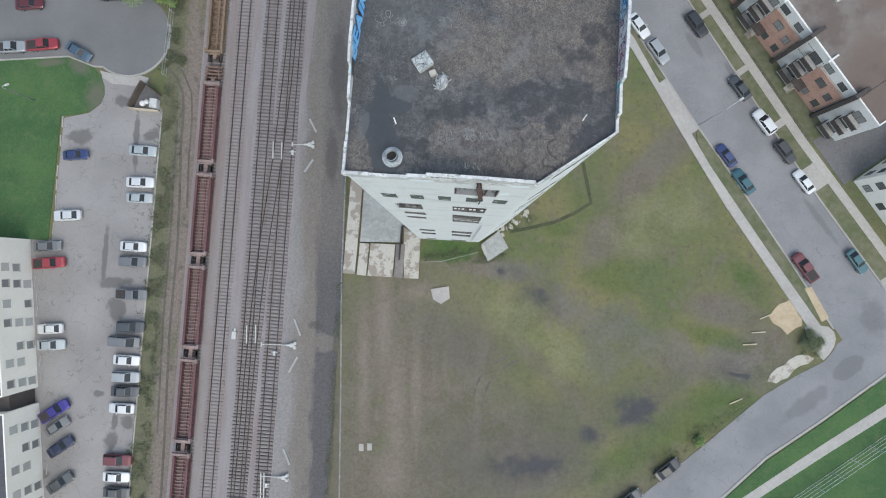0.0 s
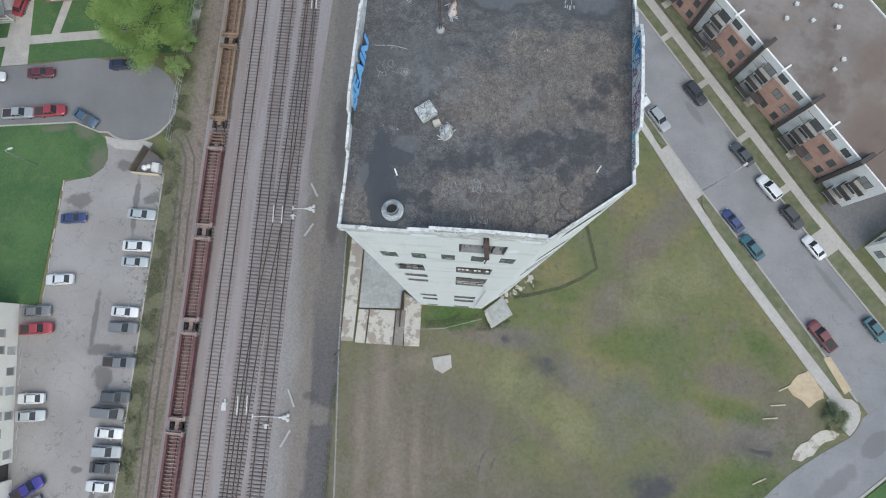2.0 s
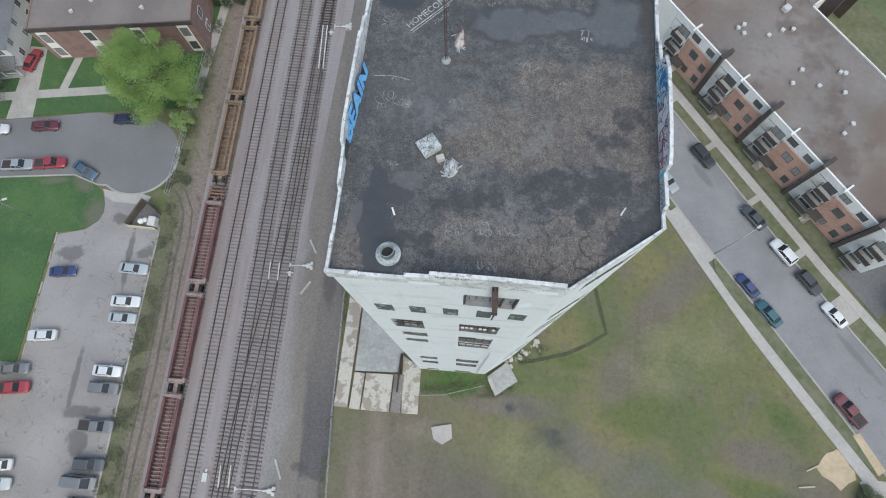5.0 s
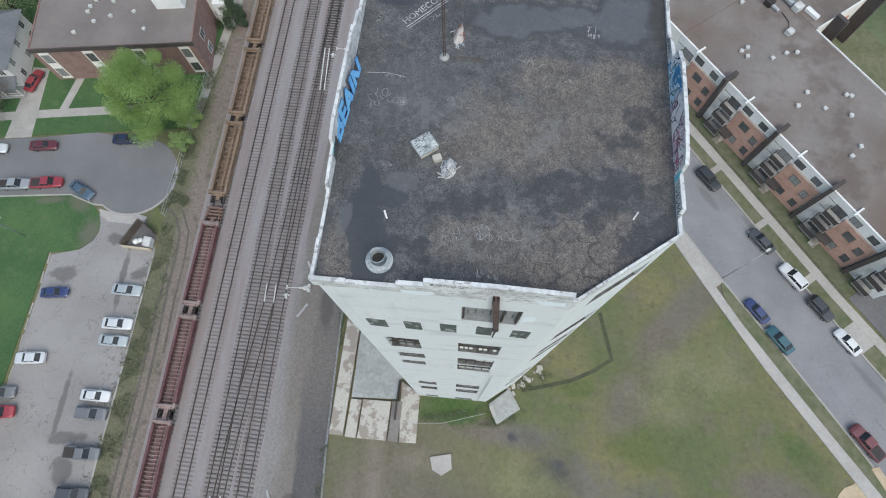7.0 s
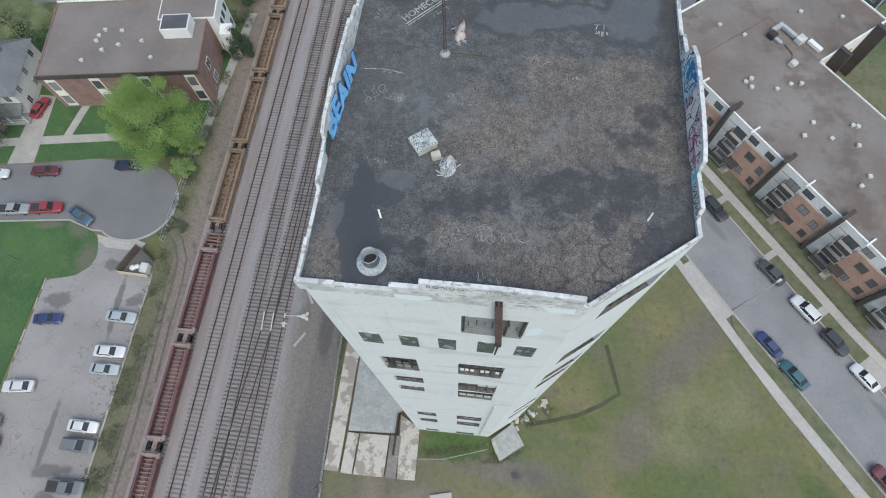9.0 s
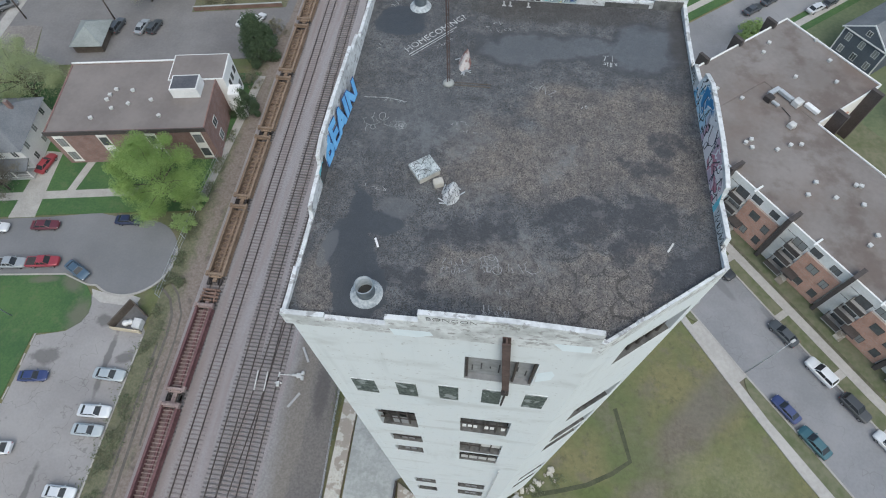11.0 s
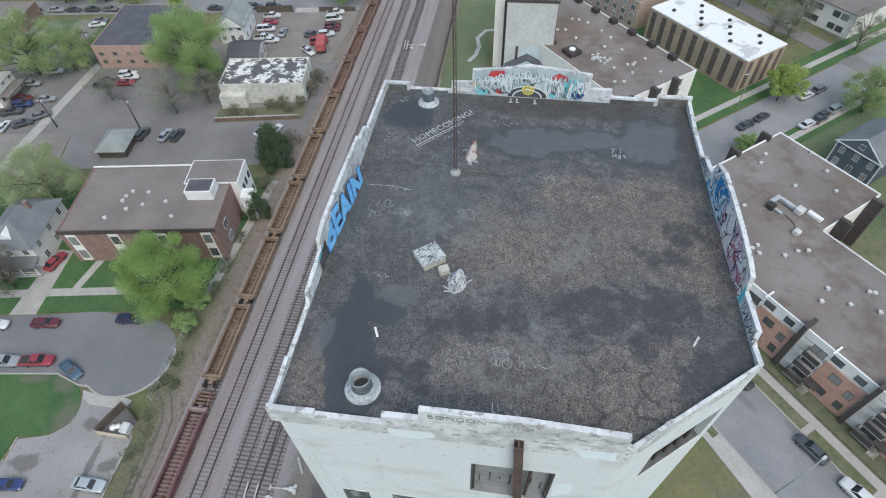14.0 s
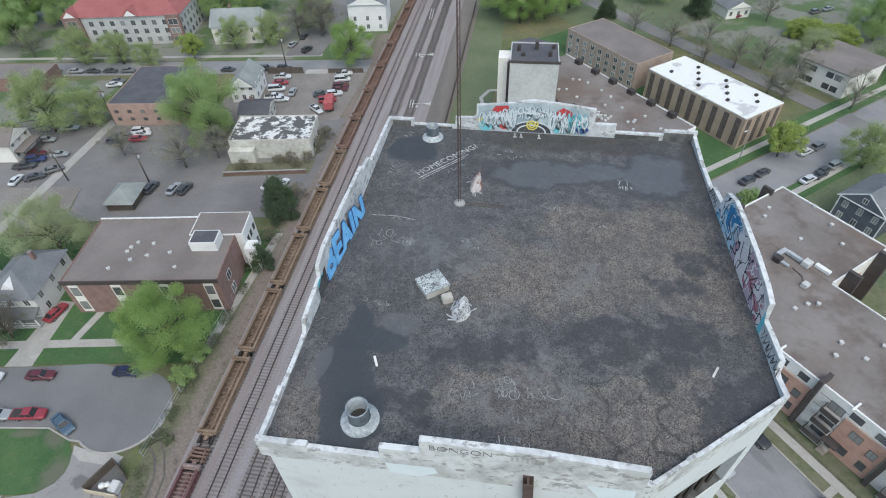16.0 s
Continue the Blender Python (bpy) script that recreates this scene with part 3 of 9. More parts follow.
c = k.mix(k.math("MULTIPLY", patches(((-0.8, 2.6, 4.6, 1.9, 2),), 0.3, 0.6, 0.25), 0.85), c, k.mix(k.step(tone, 0.35, 0.65), (0.045, 0.09, 0.028), (0.085, 0.135, 0.045)))
halo = patches(((14.6, -3.4, 4.2, 2.4, -35), (31.2, -19.4, 6.0, 3.6, 32), (36.0, -15.6, 4.0, 2.0, 38), (24.0, -24.3, 3.0, 2.0, 20), (15.2, -29.8, 8.5, 3.4, 8), (20.5, -27.4, 3.0, 2.6, 30), (11.4, -0.6, 2.6, 1.4, -20), (46.5, -13.0, 4.0, 1.4, -8)), 0.7, 0.3, 0.75)
c = k.mix(k.math("MULTIPLY", halo, 0.5), c, (0.098, 0.093, 0.088))
damp = patches(((14.4, -3.6, 1.9, 1.0, -35), (30.7, -20.0, 3.0, 2.0, 30), (24.0, -24.2, 1.5, 1.1, 0), (15.2, -30.0, 5.4, 1.5, 6), (46.6, -13.1, 1.5, 0.5, -8), (8.0, 0.0, 0.6, 0.5, 0)), 0.9, 0.5, 0.6)
c = k.mix(k.math("MULTIPLY", damp, 0.85), c, (0.062, 0.063, 0.073))
moss = k.step(k.noise(0.11, 7.0, k.scaled(k.pos, 1.0, 0.7, 1.0, 9), 0.6), 0.5, 0.62)
c = k.mix(k.math("MULTIPLY", moss, 0.42), c, k.mix(k.step(tone, 0.35, 0.65), (0.1, 0.106, 0.062), (0.15, 0.152, 0.095)))
shade = patches(((15, -24, 12, 5, 30), (6, -30, 8, 8, 0), (3, -12, 6, 4, 0)), 0.6, 0.12, 0.7)
c = k.mix(k.math("MULTIPLY", shade, 0.35), c, (0.095, 0.09, 0.078))
grit = k.step(k.noise(1.4, 10.0, None, 0.75), 0.3, 0.7)
c = k.mix(1.0, c, k.mix(grit, (0.88, 0.88, 0.88), (1.1, 1.1, 1.09)), "MULTIPLY")
k.colour(c).bump(fine, 0.3, 0.06)
M["lot"] = k.m

# ballast: crushed pinkish stone
k = Mat("ballast", 0.95)
f, g = k.noise(7.0, 8.0, None, 0.7), k.noise(0.8, 4.0, k.scaled(k.pos, 1.0, 0.06, 1.0))
c = k.mix(k.step(f, 0.3, 0.7), (0.212, 0.196, 0.196), (0.325, 0.303, 0.302))
c = k.mix(k.math("MULTIPLY", k.step(g, 0.4, 0.66), 0.6), c, (0.225, 0.18, 0.168))
k.colour(c).bump(f, 0.25, 0.05)
M["ballast"] = k.m
k = Mat("ballast_grey", 0.95)
f, g = k.noise(7.0, 8.0, None, 0.7), k.noise(0.5, 4.0, k.scaled(k.pos, 1.0, 0.08, 1.0))
c = k.mix(k.step(f, 0.35, 0.65), (0.2, 0.2, 0.205), (0.28, 0.275, 0.28))
c = k.mix(k.math("MULTIPLY", k.step(g, 0.48, 0.65), 0.5), c, (0.17, 0.165, 0.16))
k.colour(c).bump(f, 0.2, 0.05)
M["ballast_grey"] = k.m
# gravel shoulder that turns to dirt and then to dark cinders towards the tower
k = Mat("gravel_to_cinder", 0.95)
f, g = k.noise(4.0, 8.0, None, 0.7), k.noise(0.35, 6.0, k.scaled(k.pos, 1.0, 0.22, 1.0), 0.65)
sep = k.t.nodes.new("ShaderNodeSeparateXYZ")
k.t.links.new(k.pos, sep.inputs[0])
across = k.math("ADD", k.math("ADD", sep.outputs[0], k.math("MULTIPLY", sep.outputs[1], 0.045)), k.math("MULTIPLY", k.math("SUBTRACT", g, 0.5), 5.5))
c = k.mix(k.step(f, 0.3, 0.7), (0.2, 0.192, 0.188), (0.285, 0.272, 0.265))
dirt = k.mix(k.step(f, 0.3, 0.7), (0.145, 0.13, 0.115), (0.215, 0.195, 0.175))
cinder = k.mix(k.step(f, 0.3, 0.7), (0.08, 0.077, 0.08), (0.125, 0.12, 0.12))
c = k.mix(k.step(across, -25.6, -22.6), c, dirt)
dark = k.math("MULTIPLY", k.math("MULTIPLY", k.step(across, -21.8, -20.6), k.step(across, -15.6, -16.8)), k.math("ADD", 0.35, k.math("MULTIPLY", k.step(sep.outputs[1], 8.0, -6.0), 0.65)))
dark = k.math("MULTIPLY", dark, k.math("SUBTRACT", 1.0, k.math("MULTIPLY", k.blob(-18.6, -13.6, 2.4, 1.4, 0, 0.5, 0.6, 0.3), 0.8)))
c = k.mix(dark, c, cinder)
wet = k.math("MAXIMUM", k.blob(-20.6, -10.9, 1.0, 0.7, 0, 0.6, 0.8, 0.3), k.math("MAXIMUM", k.blob(-20.2, 16.0, 0.9, 4.0, 4, 0.6, 0.5, 0.4), k.blob(-20.4, 30.0, 1.2, 8.0, 4, 0.6, 0.4, 0.5)))
c = k.mix(k.math("MULTIPLY", wet, 0.6), c, (0.075, 0.07, 0.068))
k.colour(c).bump(f, 0.2, 0.05)
M["cinder"] = k.m


def brick_mat(name, c1, c2, mortar, size=1.0):
    """Brickwork on upright walls; the courses run with the wall."""
    k = Mat(name, 0.9)
    n = k.t.nodes.new("ShaderNodeTexBrick")
    sep = k.t.nodes.new("ShaderNodeSeparateXYZ")
    k.t.links.new(k.objpos(), sep.inputs[0])
    com = k.t.nodes.new("ShaderNodeCombineXYZ")
    k.t.links.new(k.math("ADD", sep.outputs[0], sep.outputs[1]), com.inputs[0])
    k.t.links.new(sep.outputs[2], com.inputs[1])
    k.t.links.new(com.outputs[0], n.inputs["Vector"])
    n.inputs["Color1"].default_value, n.inputs["Color2"].default_value, n.inputs["Mortar"].default_value = (*c1, 1), (*c2, 1), (*mortar, 1)
    socket(n, "Scale", 1.0), socket(n, "Brick Width", 0.24 * size), socket(n, "Row Height", 0.08 * size), socket(n, "Mortar Size", 0.008)
    g = k.noise(0.8, 4.0)
    k.colour(k.mix(k.math("MULTIPLY", k.step(g, 0.4, 0.7), 0.35), n.outputs["Color"], tuple(v * 0.6 for v in c1)))
    k.bump(n.outputs["Fac"], -0.2, 0.01)
    return k.m


M["brick_orange"] = brick_mat("orange_brick", (0.46, 0.25, 0.185), (0.53, 0.31, 0.235), (0.44, 0.37, 0.32))
M["brick_red"] = brick_mat("red_brown_brick", (0.22, 0.13, 0.112), (0.28, 0.17, 0.148), (0.26, 0.22, 0.2))
M["brick_rose"] = brick_mat("rose_brick", (0.36, 0.24, 0.195), (0.43, 0.295, 0.24), (0.4, 0.34, 0.3))
M["slate_paint"] = surf("slate_blue_paint", (0.1, 0.15, 0.18), (0.2, 0.27, 0.3), 4.0, 1.0, 0.8)
M["mural_ground"] = surf("mural_ground", (0.28, 0.37, 0.4), (0.5, 0.56, 0.58), 3.0, 1.5, 0.8)
M["brick_tan"] = brick_mat("tan_facing_brick", (0.36, 0.27, 0.22), (0.44, 0.34, 0.28), (0.36, 0.33, 0.3))

# patchy white coating over dark felt
k = Mat("flaking_white_roof", 0.85)
f, g = k.noise(0.5, 8.0, None, 0.68), k.noise(0.2, 4.0)
k.colour(k.mix(k.step(k.math("ADD", k.math("MULTIPLY", f, 0.7), k.math("MULTIPLY", g, 0.3)), 0.465, 0.515), (0.64, 0.64, 0.62), (0.1, 0.1, 0.1))).bump(f, 0.2)
M["flaking"] = k.m
M["dirty_render"] = surf("weathered_pale_render", (0.42, 0.43, 0.42), (0.54, 0.55, 0.54), 2.0, 0.25, 0.9)
M["pale_wash"] = surf("pale_blue_wash", (0.42, 0.5, 0.54), (0.54, 0.61, 0.65), 2.0, 0.4, 0.9)
M["dirty_white"] = surf("dirty_white_render", (0.4, 0.39, 0.34), (0.62, 0.61, 0.56), 1.2, 0.35, 0.9)


def leaf_mat(name, c1, c2, c3):
    k = Mat(name, 0.7)
    r = k.t.nodes.new("ShaderNodeNewGeometry").outputs["Random Per Island"]
    c = k.mix(r, c1, c2)
    c = k.mix(k.step(k.noise(0.45, 3.0), 0.4, 0.65), c, c3)
    k.colour(c)
    thin_leaf = k.t.nodes.new("ShaderNodeBsdfTranslucent")
    both = k.t.nodes.new("ShaderNodeMixShader")
    k.t.links.new(c, thin_leaf.inputs["Color"])
    both.inputs["Fac"].default_value = 0.42
    k.t.links.new(k.b.outputs["BSDF"], both.inputs[1])
    k.t.links.new(thin_leaf.outputs["BSDF"], both.inputs[2])
    k.t.links.new(both.outputs["Shader"], k.t.nodes["Material Output"].inputs["Surface"])
    return k.m


M["leaf_bright"] = leaf_mat("spring_leaves", (0.22, 0.33, 0.095), (0.38, 0.5, 0.19), (0.28, 0.405, 0.135))
M["leaf_mid"] = leaf_mat("green_leaves", (0.25, 0.36, 0.14), (0.41, 0.52, 0.235), (0.33, 0.44, 0.185))
M["leaf_dark"] = leaf_mat("dark_evergreen", (0.065, 0.1, 0.055), (0.12, 0.165, 0.09), (0.09, 0.13, 0.07))
M["leaf_pale"] = leaf_mat("pale_buds", (0.32, 0.37, 0.2), (0.47, 0.52, 0.31), (0.39, 0.44, 0.25))
M["leaf_yellow"] = leaf_mat("yellow_green_leaves", (0.27, 0.35, 0.09), (0.44, 0.51, 0.17), (0.36, 0.44, 0.13))
M["leaf_olive"] = leaf_mat("olive_spring_leaves", (0.27, 0.34, 0.15), (0.43, 0.5, 0.25), (0.345, 0.42, 0.2))
M["leaf_olive_grey"] = leaf_mat("grey_green_scrub", (0.2, 0.235, 0.14), (0.32, 0.35, 0.23), (0.25, 0.28, 0.18))
M["twig"] = leaf_mat("bare_twigs", (0.15, 0.135, 0.11), (0.24, 0.22, 0.19), (0.19, 0.18, 0.14))
M["leaf_haze"] = leaf_mat("first_buds", (0.24, 0.24, 0.175), (0.36, 0.355, 0.275), (0.3, 0.3, 0.22))
M["leaf_dry"] = leaf_mat("dry_shrub", (0.18, 0.175, 0.11), (0.29, 0.27, 0.19), (0.235, 0.21, 0.15))
M["leaf_weed"] = leaf_mat("weeds", (0.115, 0.145, 0.08), (0.2, 0.215, 0.135), (0.16, 0.17, 0.11))


# spray-painted panel: white and cyan letters that turn pink, with dark outlines
k = Mat("spray_mural", 0.75)
vec = k.scaled(k.pos, 1.0, 0.8, 1.1)
n1, n2, n3 = k.noise(1.1, 2.0, vec), k.noise(1.3, 2.0, k.scaled(k.pos, 1.0, 1.1, 0.8, 7)), k.noise(0.8, 2.0, k.scaled(k.pos, 1.0, 1.2, 1.3, 31))
sep = k.t.nodes.new("ShaderNodeSeparateXYZ")
k.t.links.new(k.pos, sep.inputs[0])
far_c = k.mix(k.step(n1, 0.47, 0.5), k.mix(k.step(n2, 0.45, 0.6), (0.42, 0.58, 0.68), (0.16, 0.42, 0.6)), (0.62, 0.66, 0.68))
far_c = k.mix(k.step(n3, 0.6, 0.63), far_c, (0.04, 0.2, 0.4))
near_c = k.mix(k.step(n1, 0.44, 0.48), k.mix(k.step(n2, 0.4, 0.62), (0.42, 0.16, 0.2), (0.45, 0.36, 0.42)), (0.66, 0.62, 0.62))
c = k.mix(k.step(k.math("ADD", sep.outputs[1], k.math("MULTIPLY", n2, 1.6)), 12.9, 13.9), near_c, far_c)
line_a = k.step(k.math("ABSOLUTE", k.math("SUBTRACT", n3, 0.5)), 0.015, 0.009)
line_c = k.step(k.math("ABSOLUTE", k.math("SUBTRACT", n1, 0.46)), 0.008, 0.004)
line_b = k.step(k.math("ABSOLUTE", k.math("SUBTRACT", n2, 0.53)), 0.016, 0.009)
c = k.mix(line_b, c, (0.7, 0.7, 0.7))
c = k.mix(line_c, c, (0.05, 0.06, 0.09))
c = k.mix(line_a, c, (0.025, 0.027, 0.035))
k.colour(c)
M["spray_mural"] = k.m


def paint_mat(name, c, metallic=0.25):
    k = Mat("car_paint_" + name, 0.3, metallic, 0.5)
    n = k.noise(1.5, 3.0, k.objpos())
    k.colour(k.mix(n, c, tuple(v * 0.8 for v in c)))
    k.b.inputs["Coat Weight"].default_value = 0.4
    return k.m


PAINT = {n: paint_mat(n, c) for n, c in {
    "white": (0.72, 0.73, 0.73), "silver": (0.38, 0.4, 0.41), "grey": (0.19, 0.197, 0.203), "dark": (0.085, 0.093, 0.099),
    "black": (0.05, 0.054, 0.058), "blue": (0.045, 0.065, 0.17), "navy": (0.025, 0.035, 0.08), "red": (0.36, 0.055, 0.07),
    "maroon": (0.15, 0.04, 0.05), "teal": (0.045, 0.125, 0.15), "steel": (0.09, 0.14, 0.19), "pale": (0.45, 0.49, 0.5), "purple": (0.05, 0.04, 0.26)}.items()}


# ---- mesh helpers ----
class Geo:
    """Gathers vertices and faces of one part."""

    def __init__(self):
        self.v, self.f = [], []

    def add(self, verts, faces):
        n = len(self.v)
        self.v += [tuple(p) for p in verts]
        self.f += [tuple(i + n for i in q) for q in faces]
        return self

    def box(self, x0, x1, y0, y1, z0, z1, m=None):
        p = [(x, y, z) for z in (z0, z1) for x, y in ((x0, y0), (x1, y0), (x1, y1), (x0, y1))]
        if m:
            p = [m @ Vector(q) for q in p]
        return self.add(p, [(3, 2, 1, 0), (4, 5, 6, 7), (0, 1, 5, 4), (1, 2, 6, 5), (2, 3, 7, 6), (3, 0, 4, 7)])

    def prism(self, pts, z0, z1):
        """A plan outline, counter-clockwise, raised from z0 to z1 (each a number or a function of the place)."""
        n = len(pts)
        h = lambda z, p: z(*p) if callable(z) else z
        return self.add([(*p, h(z0, p)) for p in pts] + [(*p, h(z1, p)) for p in pts],
                        [tuple(range(n - 1, -1, -1)), tuple(range(n, 2 * n))] + [(i, (i + 1) % n, n + (i + 1) % n, n + i) for i in range(n)])

    def rings(self, rings, closed=True, cap=True):
        """A skin over rings of equal count."""
        n = len(rings[0])
        faces = [(r * n + i, r * n + (i + 1) % n, (r + 1) * n + (i + 1) % n, (r + 1) * n + i)
                 for r in range(len(rings) - 1) for i in range(n if closed else n - 1)]
        if cap:
            faces += [tuple(range(n - 1, -1, -1)), tuple(range((len(rings) - 1) * n, len(rings) * n))]
        return self.add([p for r in rings for p in r], faces)

    def tube(self, path, radii, n=8):
        rings = []
        for i, p in enumerate(path):
            d = (Vector(path[min(i + 1, len(path) - 1)]) - Vector(path[max(i - 1, 0)])).normalized()
            a = d.orthogonal().normalized()
            b = d.cross(a)
            r = radii[i] if isinstance(radii, (list, tuple)) else radii
            rings.append([Vector(p) + r * (math.cos(t) * a + math.sin(t) * b) for t in (2 * math.pi * j / n for j in range(n))])
        return self.rings(rings)

    def lathe(self, profile, x=0, y=0, n=20):
        """(radius, height) pairs turned about an upright axis."""
        return self.rings([[(x + r * math.cos(2 * math.pi * j / n), y + r * math.sin(2 * math.pi * j / n), z) for j in range(n)] for r, z in profile])

    def ribbon(self, pts, width, z):
        """A flat painted stroke, one joined band that climbs by a hair so that it may cross itself."""
        v = []
        for i, (x, y) in enumerate(pts):
            (ax, ay), (bx, by) = pts[max(i - 1, 0)], pts[min(i + 1, len(pts) - 1)]
            d = math.hypot(bx - ax, by - ay) or 1
            nx, ny = -(by - ay) / d * width / 2, (bx - ax) / d * width / 2
            h = z + 0.0004 * i
            v += [(x + nx, y + ny, h), (x - nx, y - ny, h)]
        return self.add(v, [(2 * i, 2 * i + 1, 2 * i + 3, 2 * i + 2) for i in range(len(pts) - 1)])

    def strip(self, path, width, z0, z1):
        """A low solid band that follows a line on the plan."""
        rings = []
        for i, p in enumerate(path):
            a, c = path[max(i - 1, 0)], path[min(i + 1, len(path) - 1)]
            d = math.hypot(c[0] - a[0], c[1] - a[1]) or 1
            nx, ny = -(c[1] - a[1]) / d * width / 2, (c[0] - a[0]) / d * width / 2
            rings.append([(p[0] - nx, p[1] - ny, z0), (p[0] + nx, p[1] + ny, z0), (p[0] + nx, p[1] + ny, z1), (p[0] - nx, p[1] - ny, z1)])
        return self.rings(rings)

    def mesh(self, name, material, smooth=False):
        me = bpy.data.meshes.new(name)
        me.from_pydata(self.v, [], self.f)
        me.materials.append(material)
        if smooth:
            me.polygons.foreach_set("use_smooth", [True] * len(me.polygons))
        me.update()
        return me


def bevelled(me, width, segments=2):
    bm = bmesh.new()
    bm.from_mesh(me)
    bmesh.ops.bevel(bm, geom=bm.edges[:], offset=width, segments=segments, affect="EDGES", clamp_overlap=True)
    bm.to_mesh(me)
    bm.free()
    return me


def part(name, geo, material, parent, label="", smooth=False, bevel=0.0):
    me = geo if isinstance(geo, bpy.types.Mesh) else geo.mesh(name, material, smooth)
    if bevel:
        bevelled(me, bevel)
    ob = new(name, me)
    ob.parent = parent
    return tagged(ob, label) if label else ob


def thing(name, m, label, category, group="", kind=""):
    ob = new(name)
    ob.empty_display_size = 0.2
    ob.matrix_basis = m
    return tagged(ob, label, category, group, kind)


def solid(name, geo, material, label, category, group="", kind="", m=None, smooth=False, bevel=0.0):
    ob = part(name, geo, material, None, "", smooth, bevel)
    if m:
        ob.matrix_basis = m
    return tagged(ob, label, category, group, kind)


def structure(name, geo, material, label, category, m=None):
    return solid(name, geo, material, label, category, "", "structure", m)


def wall_faces(geo, place, width, base, top, holes, thick):
    """A wall with openings through it. place(s, z, depth) lays it into the world; holes are (s0, s1, z0, z1)."""
    ss = sorted({0, width, *(h[0] for h in holes), *(h[1] for h in holes)})
    zs = sorted({base, top, *(h[2] for h in holes), *(h[3] for h in holes)})
    hole = lambda s, z: any(h[0] < s < h[1] and h[2] < z < h[3] for h in holes)
    for s0, s1 in zip(ss, ss[1:]):
        for z0, z1 in zip(zs, zs[1:]):
            if not hole((s0 + s1) / 2, (z0 + z1) / 2):
                geo.add([place(s0, z0, 0), place(s1, z0, 0), place(s1, z1, 0), place(s0, z1, 0)], [(0, 1, 2, 3)])
                geo.add([place(s0, z0, thick), place(s1, z0, thick), place(s1, z1, thick), place(s0, z1, thick)], [(3, 2, 1, 0)])
    for s0, s1, z0, z1 in holes:
        q = [(s0, z0), (s1, z0), (s1, z1), (s0, z1)]
        for (a, b), (c, d) in zip(q, q[1:] + q[:1]):
            geo.add([place(a, b, 0), place(a, b, thick), place(c, d, thick), place(c, d, 0)], [(0, 1, 2, 3)])
    return geo


STREET = pose(0, 0, 0, 0, 0, -50.64)  # local x runs down the street, local y away from the tower


def st(u, v, z=0.0, turn=0.0):
    return STREET @ pose(u, v, z, 0, 0, turn)


def stxy(u, v):
    p = STREET @ Vector((u, v, 0))
    return (p.x, p.y)


# ---- ground ----
structure("ground", Geo().box(-1500, 1500, -1500, 1500, -1.0, 0.0), M["lot"], "uneven ground of thin grass and bare soil", "ground")


def slab(name, pts, z, material, label, category, kind="structure"):
    return solid(name, Geo().prism(pts, -0.3, z), material, label, category, "", kind)


def stslab(name, u0, u1, v0, v1, z, material, label, category):
    return slab(name, [stxy(u0, v0), stxy(u1, v0), stxy(u1, v1), stxy(u0, v1)], z, material, label, category)


# rail corridor
slab("rail_bed", [(-40.1, -160), (-21.5, -160), (-24.0, 60), (-25.5, 420), (-48.2, 420), (-42.9, 40)], 0.10, M["ballast"], "long bed of pinkish crushed ballast under the tracks", "rail bed")
slab("service_road", [(-25.6, -160), (-14.6, -160), (-16.9, -3), (-17.8, 12), (-19.6, 60), (-24.6, 60), (-25.7, 12)], 0.125, M["cinder"], "grey gravel shoulder turning to dark cinders beside the tracks", "gravel track")
slab("scrub_strip", [(-47.3, -160), (-39.6, -160), (-42.4, 40), (-44.2, 170), (-49.0, 170), (-48.4, 24)], 0.063, M["scrub"], "rough strip of weeds and brown dirt beside the railway", "verge")
slab("rail_yard_east", [(-25.4, 60), (-19, 60), (-18.2, 140), (-20.0, 420), (-25.4, 420)], 0.09, M["cinder"], "worn grey gravel beside the railway", "gravel")
slab("railway_lawn", [(-18.0, 100), (-9, 100), (-8, 150), (-12, 260), (-19.4, 260)], 0.05, M["far_grass"], "strip of rough green grass along the railway", "grass")

# car park, lawn and turning circle
slab("parking_lot", [(-64.3, -1.0), (-64.6, -60), (-47.4, -60), (-48.4, 21.4), (-52.0, 26.8), (-58.9, 26.3), (-58.5, 21.9), (-60.3, 20.2), (-64.4, 19.0)], 0.04, M["lot_asphalt"], "worn grey asphalt car park with damp stains", "car park")
slab("parking_apron", [(-70.0, -60), (-64.5, -60), (-64.2, -0.8), (-68.4, -0.8)], 0.035, M["lot_asphalt"], "asphalt apron beside the white building", "car park")
slab("front_lawn", [(-130, -1), (-64.9, -1), (-64.9, 19.3), (-62.0, 19.8), (-60.1, 20.5), (-58.6, 21.8), (-58.1, 23.3), (-58.3, 24.8), (-58.9, 26.1), (-60.5, 27.8), (-63.0, 28.9), (-64.6, 29.1), (-130, 21)], 0.10, M["lawn"], "mown green lawn beside the car park", "lawn")
circle = [(-55.0 + 6.7 * math.cos(a), 33.4 + 6.8 * math.sin(a)) for a in (radians(d) for d in range(-125, 118, 9))]
slab("turning_circle", [(-160, 17.0), (-64.6, 29.3), (-60.4, 28.0)] + circle + [(-64, 40.6), (-72, 38.9), (-160, 24.5)], 0.058, M["circle_asphalt"], "grey asphalt street ending in a turning circle", "street")
kerb_path = [(-160, 16.8), (-64.6, 29.1), (-60.4, 27.8)] + circle
structure("parking_kerb", Geo().strip([(-48.45, 20.6), (-47.5, -60)], 0.2, -0.1, 0.16), M["concrete"], "long pale kerb along the car park's edge", "kerb")
